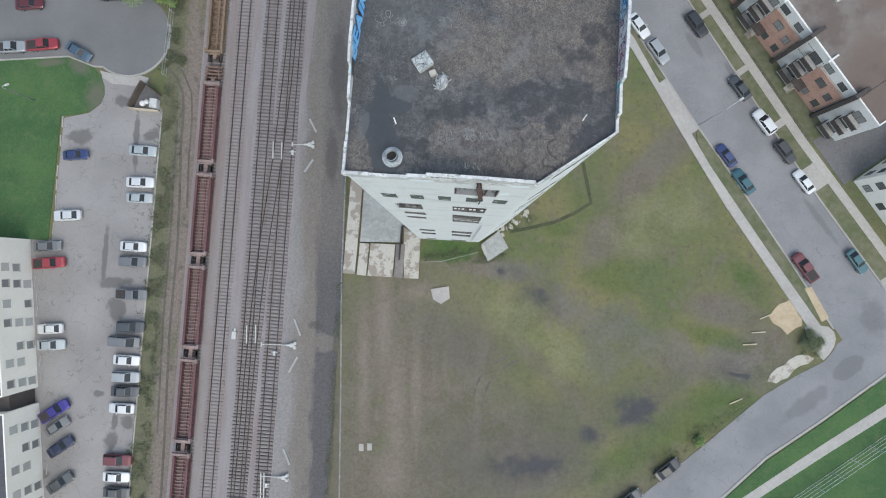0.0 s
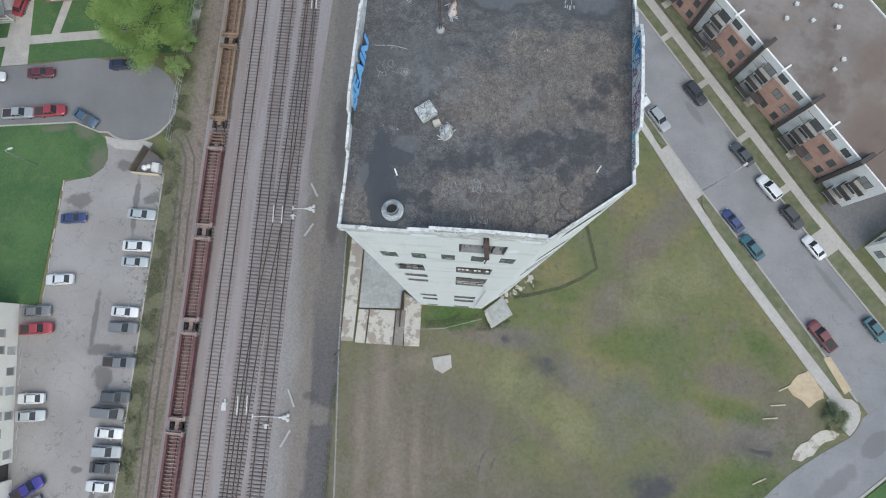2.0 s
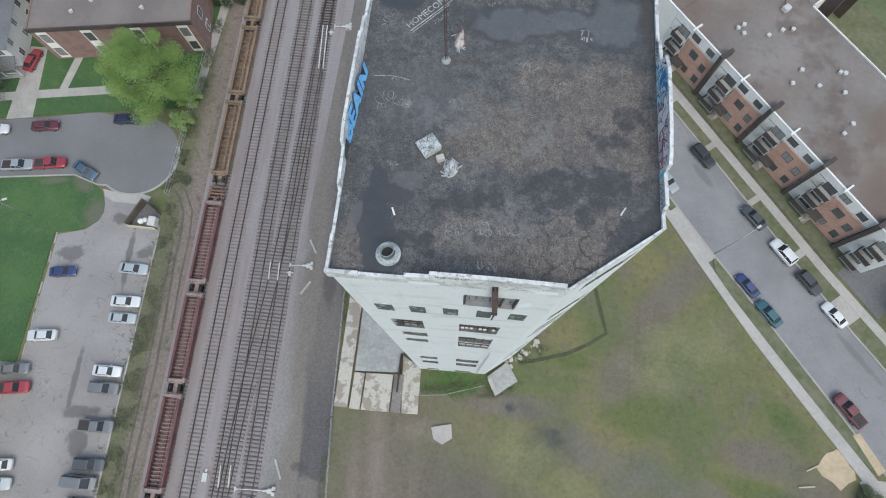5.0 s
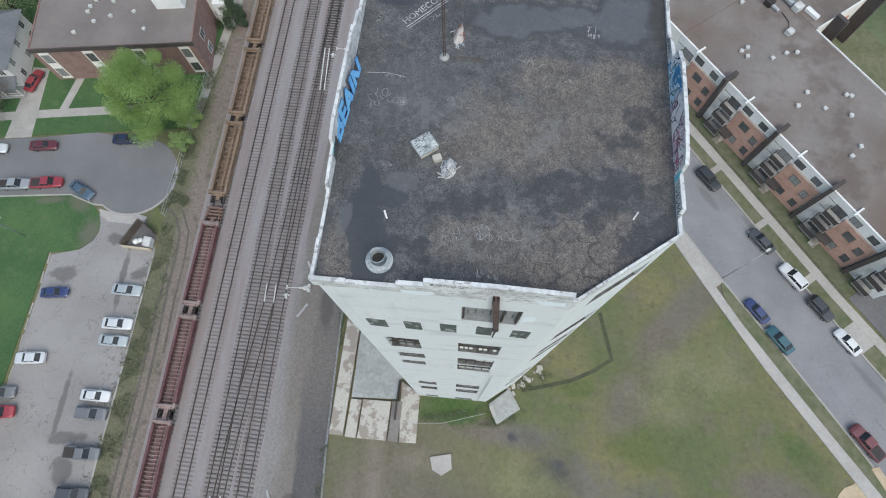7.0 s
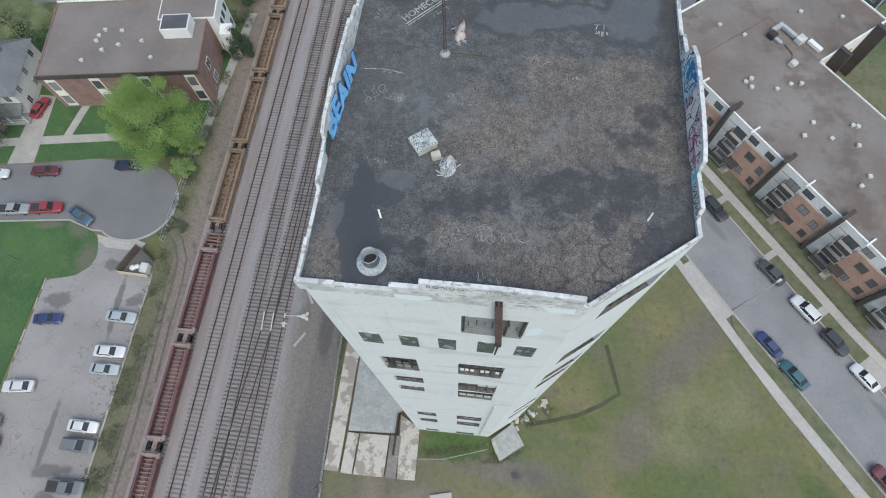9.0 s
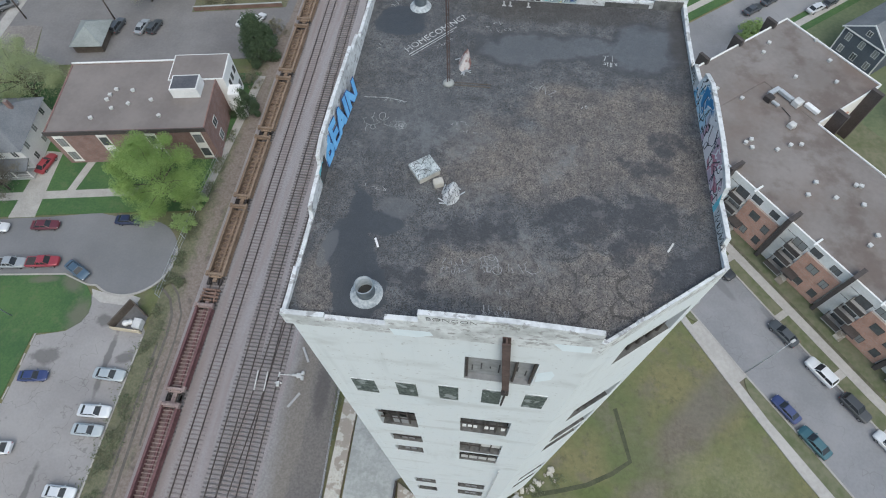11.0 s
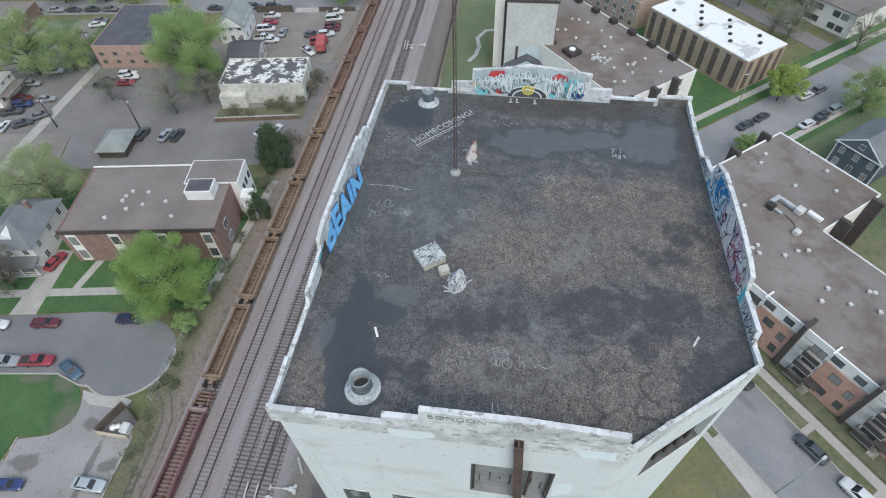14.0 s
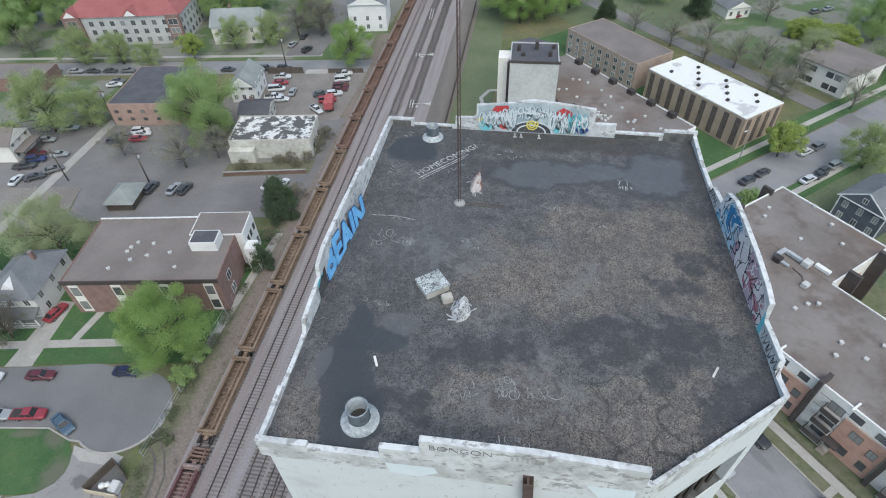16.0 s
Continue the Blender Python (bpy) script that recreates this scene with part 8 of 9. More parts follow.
def house(m, w, d, h, rise, wall, roof, label, faces="se", hip=False, flue=True):
    th = thing("house", m, label, "house")
    part("wall", Geo().box(-w / 2, w / 2, -d / 2, d / 2, 0, h), M[wall], th)
    o = 0.45
    x, y = w / 2 + o, d / 2 + o
    in_ = min(x, y) if hip else 0.0
    ridge = [(0, -y + in_, h + rise), (0, y - in_, h + rise)]
    g = Geo()
    low = [(-x, -y, h - 0.1), (x, -y, h - 0.1), (x, y, h - 0.1), (-x, y, h - 0.1)]
    g.add(low + ridge, [(0, 4, 5, 3), (1, 2, 5, 4), (0, 1, 4), (2, 3, 5), (3, 2, 1, 0)])
    part("roof", g, M[roof], th, "pitched roof")
    if not hip:
        for s in (-1, 1):
            part("gable", Geo().add([(-w / 2, s * (y + 0.01), h), (w / 2, s * (y + 0.01), h), (0, s * (y + 0.01), h + rise * 0.92), (-w / 2, s * (y - 0.3), h), (w / 2, s * (y - 0.3), h), (0, s * (y - 0.3), h + rise * 0.92)], [(0, 1, 2)[::-s], (3, 4, 5)[::s], (0, 3, 5, 2), (1, 2, 5, 4)]), M[wall], th)
    if flue:
        part("chimney", Geo().box(w * 0.15, w * 0.15 + 0.6, d * 0.15, d * 0.15 + 0.6, h, h + rise + 0.6), M["brick_red"], th, "brick chimney")
    turn = {"s": 0, "e": 90, "n": 180, "w": 270}
    for f in faces:
        length, off = (w, d) if f in "sn" else (d, w)
        for i in range(3):
            for z in ((1.0, 3.6) if h > 4.5 else (1.0,)):
                x = -length / 2 + (i + 0.5) * length / 3
                ob = window_unit(th, x - 0.45, x + 0.45, -off / 2, z, z + 1.3)
                ob.matrix_basis = pose(0, 0, 0, 0, 0, turn[f])
    return th


# long white building beside the car park
def office(y0, y1):
    """A stretch of the long white building; its east wall leans away to the north-west."""
    mid = (y0 + y1) / 2
    m = pose(-65.2 + (mid + 17.2) * -0.1626, mid, 0, 0, 0, 9.2) @ pose(-8.0, 0, 0)
    length = (y1 - y0) / math.cos(radians(9.2))
    th = flats("office_building", m, 16, length, 7.0, "office_cream", "roof_dark", "long low cream-walled building with rows of small windows", "building", 1, 4.0, "", "panel_white", 0.3)
    for j, z in enumerate((0.75, 2.75, 4.95)):
        p, i = 1.3 + 0.12 * j, 0
        while p < length - 1.2:
            if (3 * i + j) % 5 != 3:
                w = part("window", Geo().box(8.0, 8.03, p - length / 2 - 0.6, p - length / 2 + 0.6, z - 0.06, z + 1.21), M["balcony"], th)
                # reflected sky is painted into the pane's pale colour
                part("pane", Geo().box(8.02, 8.05, p - length / 2 - 0.53, p - length / 2 + 0.53, z, z + 1.15), M["pale_glass"], w, "pane coloured pale for reflected sky")
                part("sill", Geo().box(8.0, 8.14, p - length / 2 - 0.65, p - length / 2 + 0.65, z - 0.16, z - 0.062), M["concrete"], w)
            p, i = p + (3.1, 2.5, 3.6, 2.9)[i % 4], i + 1
    return th


office(-24.4, -1.0)
office(-70.0, -26.8)
# solid dark block added in place of the shaded gap between the buildings
solid("link_passage", Geo().box(-9, -0.6, -1.4, 1.4, 0, 5.2), M["dark_brown"], "dark block standing in for the shaded gap between two white buildings", "link", m=pose(-63.8, -25.6, 0, 0, 0, 9.2))

# brick flats by the turning circle
bf = flats("brick_flats", pose(-61.57, 59.78, 0.05, 0, 0, 8.4), 26.4, 15.9, 7.8, "brick_red", "roof_apt", "two-storey red-brown brick flats with flat brown roof", "flats", 2, 4, "e", "panel_white", 0.3, (1.5, 1.6))
for x in (-11.4, -4.2, 3.8, 11.4):
    part("window_bay", Geo().box(x - 0.85, x + 0.85, -8.05, -7.952, 0.5, 7.2), M["cream"], bf, "pale upright window bay")
    for z in (1.2, 4.6):
        window_unit(bf, x - 0.6, x + 0.6, -8.05, z, z + 1.8, "dark_brown")
part("fascia", Geo().box(-13.25, 13.25, -8.15, -7.952, 7.2, 8.05), M["dark_brown"], bf, "deep brown fascia")
part("penthouse", Geo().box(6.7, 11.3, -1.0, 2.3, 7.7, 9.7), M["white_paint"], bf, "white rooftop stair house")
part("penthouse_roof", Geo().box(6.9, 11.1, -0.8, 2.1, 9.7, 9.74), M["roof_dark"], bf)
part("wing", Geo().box(4.9, 14.5, 3.0, 9.2, 0, 7.95), M["white_paint"], bf, "white rear wing")
part("wing_roof", Geo().box(5.1, 14.3, 3.2, 9.0, 7.95, 8.0), M["roof_apt"], bf)
part("stair_porch", Geo().box(14.5, 16.5, 1.6, 4.0, 0, 5.6), M["white_paint"], bf, "white stair porch")
part("roof_trim", Geo().box(-13.2, 4.9, 7.75, 8.0, 7.8, 8.1), M["white_paint"], bf, "white roof edge")
for y in (4.8, 6.4, 8.2):
    for z in (1.2, 4.6):
        ob = window_unit(bf, y - 0.4, y + 0.4, -14.5, z, z + 1.3, "dark_brown")
        ob.matrix_basis = pose(0, 0, 0, 0, 0, 90)
for i, (x, y) in enumerate(((-65.2, 60.5), (-65.8, 59.2), (-62.3, 60.6), (-65.9, 58.1), (-64.3, 56.3), (-66.9, 53.9), (-58.3, 58.8), (-55.7, 55.6), (-61.9, 57.6))):
    copy_thing(rv, pose(x, y, 7.78, 0, 0, 9 + 7 * i))

wh = house(pose(-83.6, 53.0, 0, 0, 0, 9), 8.4, 11.5, 5.4, 2.8, "white_paint", "roof_grey", "white clapboard house with grey shingle roof", "se", True)
part("gable_dormer", Geo().add([(x, y, z) for y in (-4.6, -1.6) for x, z in ((-1.4, 5.9), (1.4, 5.9), (0, 7.6))], [(0, 1, 2), (0, 2, 5, 3), (1, 4, 5, 2)]), M["white_paint"], wh, "white gabled dormer")
part("porch_roof", Geo().add([(-4.4, -8.0, 2.6), (4.4, -8.0, 2.6), (4.4, -5.75, 3.2), (-4.4, -5.75, 3.2), (-4.4, -8.0, 2.45), (4.4, -8.0, 2.45), (4.4, -5.75, 3.05), (-4.4, -5.75, 3.05)], [(0, 1, 2, 3), (7, 6, 5, 4), (0, 4, 5, 1), (1, 5, 6, 2), (3, 2, 6, 7), (0, 3, 7, 4)]), M["roof_grey"], wh, "grey porch roof")
part("porch_floor", Geo().box(-4.3, 4.3, -7.9, -5.76, 0, 0.5), M["balcony"], wh)
for x in (-4.1, -1.4, 1.4, 4.1):
    part("porch_post", Geo().box(x - 0.08, x + 0.08, -7.85, -7.69, 0.5, 2.5), M["white_paint"], wh)
part("porch_railing", Geo().box(-4.0, 4.0, -7.8, -7.74, 1.25, 1.35).box(-4.0, 4.0, -7.8, -7.74, 0.65, 0.72), M["white_paint"], wh)
house(pose(-98.0, 50.5, 0, 0, 0, 10), 8.5, 12, 5.6, 3.0, "cream", "roof_grey", "cream house with grey shingle roof")
gar = house(pose(-82.6, 80.2, 0.1, 0, 0, 8), 5.6, 7.0, 1.9, 2.1, "pole_wood", "roof_pale", "small dark garage with pale grey hipped roof", "", True, False)
gar["category"] = "garage"
shop = flats("shop_building", pose(-57.6, 104.2, 0, 0, 0, 8.2), 18.8, 10.6, 5.0, "dirty_white", "flaking", "low white shop building with flaking white roof", "shop", 1, 3, "e", "dark_brown", 0.3)
part("porch", Geo().box(-9.4, -3.6, -7.2, -5.31, 0, 3.2), M["dirty_white"], shop, "low white lean-to")
house(pose(-66.9, 115.4, 0, 0, 0, 98), 7.2, 7.0, 3.6, 1.4, "dirty_white", "roof_dark", "low shed with slate grey gable roof")
house(pose(-74.6, 128.0, 0, 0, 0, 8), 6.6, 10, 4.6, 3.0, "white_paint", "roof_pale", "narrow white house with grey gable roof", "se", False, False)
flats("brick_flats", pose(-95.6, 119.4, 0, 0, 0, 7), 16.8, 20.5, 6.2, "brick_rose", "roof_dark", "brick flats with dark flat roof", "flats", 2, 5, "se", "dark_brown", 0.2, (0.9, 0.7), None, 1.6)
house(pose(-92.0, 163.5, 0, 0, 0, 100), 11, 15, 5.6, 3.6, "cream", "roof_pale", "cream house with green-grey gable roof", "wn")
school = flats("school_building", pose(-127.5, 163.6, 0, 0, 0, 9.5), 36, 19, 9.2, "dirty_render", "roof_apt", "long pale institutional building with red tiled hip roof", "building", 3, 11, "se", "balcony", 0.2, (1.3, 1.4))
g = Geo()
g.add([(-18.6, -10.1, 9.1), (18.6, -10.1, 9.1), (18.6, 10.1, 9.1), (-18.6, 10.1, 9.1), (-9.5, 0, 15.2), (9.5, 0, 15.2)], [(0, 1, 5, 4), (1, 2, 5), (2, 3, 4, 5), (3, 0, 4), (3, 2, 1, 0)])
part("hip_roof", g, M["roof_red"], school, "faded red tiled hip roof")
for x0, x1 in ((-17.9, -12.5), (14.0, 18.3)):
    part("pavilion", Geo().box(x0, x1, -10.4, -9.4, 0, 9.4), M["brick_red"], school, "pink-brown brick corner bay")
    for j in range(3):
        window_unit(school, (x0 + x1) / 2 - 1.4, (x0 + x1) / 2 + 1.4, -10.4, 1.0 + 2.7 * j, 2.7 + 2.7 * j, "white_paint")
for x in (-15.2, 3.5):
    part("dormer", Geo().add([(x - 2.8, -10.5, 9.2), (x + 2.8, -10.5, 9.2), (x, -10.5, 11.6), (x - 2.8, -6.0, 9.2), (x + 2.8, -6.0, 9.2), (x, -6.0, 11.6)], [(0, 1, 2), (0, 2, 5, 3), (1, 4, 5, 2)]), M["roof_red"], school, "red gabled dormer")
    part("dormer_face", Geo().add([(x - 1.9, -10.56, 9.3), (x + 1.9, -10.56, 9.3), (x, -10.56, 11.0), (x - 1.9, -10.5, 9.3), (x + 1.9, -10.5, 9.3), (x, -10.5, 11.0)], [(0, 1, 2), (5, 4, 3), (0, 2, 5, 3), (1, 4, 5, 2)]), M["white_paint"], school, "white gable face")
house(pose(-53, 178, 0, 0, 0, 8), 12, 14, 8.5, 3.0, "white_paint", "roof_grey", "tall white house beside the railway", "se")
ch = house(pose(-122.6, 93.6, 0, 0, 0, 98), 8, 10, 4.6, 2.6, "cream", "roof_apt", "cream house with brown gable roof", "sn")
part("porch_roof", Geo().prism([(-3.6, -7.6), (3.4, -7.6), (3.4, -5.02), (-3.6, -5.02)], 2.5, 2.75), M["roof_apt"], ch, "brown porch roof")
for x in (-3.3, 3.1):
    part("porch_post", Geo().box(x - 0.1, x + 0.1, -7.4, -7.2, 0, 2.5), M["pole_wood"], ch)
flats("low_building", pose(-146, 126, 0, 0, 0, 8), 24, 9, 4.0, "brick_red", "roof_apt", "low brick building with brown flat roof", "building", 1, 6, "s", "panel_white", 0.2)

# right bank: white building at the corner, and the blocks behind the tower
flats("white_building", st(33.5, 68.5, 0), 17, 17, 6.8, "cream", "roof_grey", "white two-storey building with small windows", "building", 2, 5, "sw", "dark_brown", 0.3, (1.1, 1.3))
wra = flats("apartment_block", st(-72.0, 116.5), 28.8, 12.8, 8.0, "stone_tan", "roof_white", "three-storey tan brick apartment block with bright white roof", "apartment block", 3, 9, "se", "dark_brown", 0.25, (1.0, 1.4), "white_paint")
for i in range(9):
    x = -14.4 + (i + 0.5) * 28.8 / 9
    part("window_strip", Geo().box(x - 0.7, x + 0.7, -6.44, -6.402, 0.6, 7.3), M["strip_brown"], wra, "dark upright window strip")
for i in range(4):
    y = -6.4 + (i + 0.5) * 12.8 / 4
    part("window_strip", Geo().box(14.402, 14.44, y - 0.7, y + 0.7, 0.6, 7.3), M["strip_brown"], wra, "dark upright window strip")
flats("apartment_block", st(-104, 116.8), 27.2, 13.2, 7.5, "brick_tan", "roof_apt", "brick apartment block with grey-brown flat roof", "apartment block", 3, 9, "sw", "panel_white", 0.25, (1.3, 1.2))
for u, v, w, d, h, roof in ((-65.0, 158.8, 13.6, 15.6, 6.2, "roof_apt"), (-48, 178, 13.5, 14.0, 6.0, "roof_dark")):
    wf = flats("apartment_block", st(u, v), w, d, h, "cream", roof, "white apartment block with overhanging brown roof", "apartment block", 2, 2, "", "dark_brown", 0.25)
    part("roof_overhang", Geo().box(-w / 2 - 0.7, w / 2 + 0.7, -d / 2 - 0.7, d / 2 + 0.7, h + 0.06, h + 0.24), M[roof], wf, "overhanging flat roof")
    for side, length, off in ((0, w, d), (270, d, w)):
        for x in (-length * 0.34, -length * 0.2, length * 0.14, length * 0.3):
            for z in (0.9, 3.9):
                window_unit(wf, x - 0.85, x + 0.85, -off / 2, z, z + 1.3, "dark_brown").matrix_basis = pose(0, 0, 0, 0, 0, side)
wt_b = flats("white_block", pose(1.4, 121.2, 0, 0, 0, 1.5), 10.8, 10.0, 18.0, "dirty_render", "roof_dark", "tall plain white block with dark flat roof", "building", 5, 1, "w", "dark_brown", 0.4)
part("roof_edge", Geo().box(-5.75, 5.75, -5.1, -4.9, 17.7, 18.3), M["dark_brown"], wt_b, "dark roof edge")
for x, y, h in ((-3.6, 1, 1.4), (-2.6, -1.5, 0.7), (0.4, 2, 1.8), (3.4, -1.5, 1.2), (4.2, 2.4, 0.9)):
    part("chimney", Geo().box(x - 0.4, x + 0.4, y - 0.4, y + 0.4, 17.9, 17.9 + h), M["dark_steel"], wt_b, "dark flue")
part("roof_apex", Geo().prism([(-5.4, 5.002), (5.4, 5.002), (4.6, 5.6), (-1.2, 8.2), (-5.0, 5.6)], 0, 17.94), M["roof_dark"], wt_b, "pointed back of the dark roof")
part("side_bay", Geo().box(-8.1, -5.402, -1.6, 2.4, 0, 17.2), M["cream"], wt_b, "white side bay")
part("bay_joint", Geo().box(-6.0, -5.42, -2.4, -1.602, 0, 16.4), M["dark_brown"], wt_b, "dark upright strip beside the bay")
part("side_post", Geo().box(5.66, 6.2, -4.6, -4.1, 0, 8.8), M["dark_brown"], wt_b, "dark post beside the wall")
part("flue_pipe", Geo().tube([(-2.6, -5.3, 0), (-2.6, -5.3, 7.6)], 0.22, 8), M["dark_steel"], wt_b, "dark flue pipe up the wall")
part("pale_patch", Geo().add([(x, -5.005, z) for x, z in ((-2.2, 3.0), (4.6, 3.0), (4.4, 5.4), (3.0, 6.4), (1.6, 7.6), (-0.4, 7.9), (-2.0, 6.6))], [tuple(range(7))]), M["pale_wash"], wt_b, "pale blue washed patch on the wall")
annex = thing("gabled_annex", pose(1.4, 114.9, 0, 0, 0, 1.5), "low pale annex with a gable edged in dark trim", "annex")
part("wall", Geo().add([(x, y, z) for y in (-1.2, 1.2) for x, z in ((-4.6, 0), (4.6, 0), (4.6, 3.2), (0, 5.6), (-4.6, 3.2))], [(0, 1, 2, 3, 4), (9, 8, 7, 6, 5), (1, 6, 7, 2), (4, 9, 5, 0)]), M["pale_wash"], annex)
for s in (-1, 1):
    part("roof", Geo().add([(s * 5.0, y, z) for y in (-1.4, 1.25) for z in (3.0, 3.22)] + [(0, y, z) for y in (-1.4, 1.25) for z in (5.62, 5.86)], [(0, 4, 5, 1), (2, 3, 7, 6), (1, 5, 7, 3), (0, 2, 6, 4), (0, 1, 3, 2)]), M["roof_dark"], annex, "dark roof edge")
slab("north_alley", [(-73.5, 151), (-62.5, 152.4), (-61.5, 200), (-70.5, 200)], 0.11, M["yard_asphalt"], "grey side street running north", "street")
slab("yard_apron", [(-63.4, 140.4), (-57.0, 141.2), (-57.2, 143.8), (-63.6, 143.0)], 0.1, M["concrete"], "pale concrete apron at the yard's gate", "driveway")
for line_, h_ in (([(-74.0, 139.4), (-63.8, 140.8)], 1.9), ([(-56.6, 141.6), (-46.6, 142.8)], 1.4)):
    solid("yard_fence", Geo().strip(line_, 0.12, 0, h_), M["pole_wood"], "dark board fence at the edge of the dirt yard", "fence", "fences of the dirt yard")
structure("lawn_path", Geo().strip([(-12.6, 121), (-11.2, 124), (-10.7, 128), (-11.6, 132), (-9.8, 136), (-6.0, 137)], 1.0, 0.0, 0.12), M["concrete"], "winding pale path on the lawn", "path")
sib = thing("apartment_building", STREET, "wide apartment block with brown flat roof and dark fins", "apartment building")
part("wall", Geo().box(-104, -61.0, 77.0, 98.0, 0, 8.0), M["cream"], sib)
part("roof", Geo().box(-103.8, -61.2, 77.2, 97.8, 8.0, 8.14), M["roof_brown"], sib, "brown flat roof")
part("parapet", Geo().box(-61.2, -61.0, 77, 98, 8.0, 8.35).box(-104, -61.2, 97.8, 98, 8.0, 8.35).box(-104, -61.2, 77, 77.2, 8.0, 8.35), M["panel_white"], sib)
for v in (79, 85, 91):
    part("fin", Geo().box(-61.0, -59.4, v - 0.4, v + 0.4, 0, 9.2), M["dark_brown"], sib, "tall dark brown dividing wall")
    for z in (1.0, 3.8, 6.2):
        w = part("window", Geo().box(-61.0, -60.93, v + 1.2, v + 3.2, z, z + 1.4), M["dark_brown"], sib)
        part("pane", Geo().box(-60.96, -60.9, v + 1.3, v + 3.1, z + 0.1, z + 1.3), M["glass"], w)
for x, y in ((12.8, 128.1), (14.8, 126.9), (12.0, 119.6), (19.8, 120.5), (22.0, 115.6), (24.0, 109.8), (26.7, 112.5), (22.8, 109.7), (18.3, 116.5)):
    copy_thing(rv, pose(x, y, 8.14, 0, 0, 30))
for i in range(6):
    u = -98 + i * 6.2
    solid("roof_unit", Geo().box(-0.9, 0.9, -0.7, 0.7, 0, 1.1), M["dark_steel"], "dark rooftop unit along the roof edge", "roof unit", "rooftop units", m=st(u, 97.0, 8.14), bevel=0.08)
for i in range(11):
    solid("roof_unit", Geo().box(-0.35, 0.35, -0.35, 0.35, 0, 0.5), M["dark_steel"], "small dark vent on the white roof", "roof unit", "vents on the white roof", m=st(-82 + i * 2.1, 113.2 + 2.4 * ((i * 7) % 4), 7.95), bevel=0.05)
bh = house(st(-27.95, 111.6), 8.5, 11, 5.8, 3.0, "siding_blue", "roof_grey", "slate-blue clapboard house with white trim", "s")
for s in (-1, 1):
    part("rake_trim", Geo().add([(s * 4.75, y, z) for y in (-6.04, -5.94) for z in (5.7, 5.45)] + [(0, y, z) for y in (-6.04, -5.94) for z in (8.86, 8.6)], [(0, 4, 5, 1), (2, 3, 7, 6), (0, 2, 6, 4), (1, 5, 7, 3)]), M["white_paint"], bh, "white trim under the roof edge")
    part("corner_board", Geo().box(s * 4.25 - 0.1, s * 4.25 + 0.1, -5.62, -5.46, 0, 5.7), M["white_paint"], bh, "white corner board")
part("belt_trim", Geo().box(-4.3, 4.3, -6.04, -5.97, 5.6, 5.85), M["white_paint"], bh, "white trim board")
window_unit(bh, -0.4, 0.4, -6.0, 6.6, 7.5, "white_paint")
hatch_b = thing("roof_hatch", st(-80.6, 80.4, 8.14), "dark square roof housing with a white domed skylight", "roof hatch")
part("housing", Geo().box(-1.6, 1.6, -1.6, 1.6, 0, 1.0), M["dark_steel"], hatch_b, bevel=0.1)
part("dome", Geo().lathe([(0.75, 1.0), (0.7, 1.25), (0.4, 1.45), (0.05, 1.5)], n=14), M["white_paint"], hatch_b, "white dome", smooth=True)
rng = random.Random(61)
for i in range(14):
    copy_thing(rv, st(-75.5 + rng.uniform(-2.2, 2.2), 84.0 + rng.uniform(-1.6, 1.6), 8.14, rng.uniform(0, 90)))
for u, v in ((-90, 84), (-89, 85.5), (-92, 90), (-84, 92), (-70, 89), (-71, 84), (-67.5, 86), (-67, 80.5), (-64.5, 91), (-66, 82.2)):
    copy_thing(rv, st(u, v, 8.14, 20))
house(st(-10, 106) @ pose(0, 0, 0, 0, 0, 0), 8, 11, 5.6, 3.4, "white_paint", "roof_grey", "white clapboard house with grey roof", "sw")
house(pose(64, 196, 0, 0, 0, 20), 8, 9, 3.4, 2.0, "cream", "roof_grey", "small cream garage with grey roof", "s")


slab("shop_front_soil", [(-66, 90.5), (-46.6, 94.0), (-46.6, 99.2), (-66.5, 95.4)], 0.1, M["scrub"], "brown soil and dead weeds before the shop", "soil")
th = thing("low_wall", Matrix(), "low weathered brown wall in front of the shop", "wall")
part("wall", Geo().strip([(-65.5, 91.0), (-56, 92.7), (-47.4, 94.2)], 0.25, 0, 1.0), M["car_brown"], th)
part("coping", Geo().strip([(-65.6, 91.0), (-56, 92.7), (-47.3, 94.2)], 0.35, 1.0, 1.08), M["grey_slab"], th)


box_t = thing("box_trailer", pose(-50.4, 122.8, 0.08, 0, 0, 100), "red box trailer parked in the shop yard", "trailer")
part("box", Geo().box(-2.6, 2.6, -1.1, 1.1, 0.8, 2.7), M["faded_red"], box_t, bevel=0.06)
part("chassis", Geo().box(-3.0, 3.4, -0.5, 0.5, 0.55, 0.8), M["dark_steel"], box_t)
for x in (-1.9, -1.0):
    for s in (-1, 1):
        w_ = part("wheel", wheel_mesh, None, box_t)
        w_.location = (x, s * 0.95, 0.33)


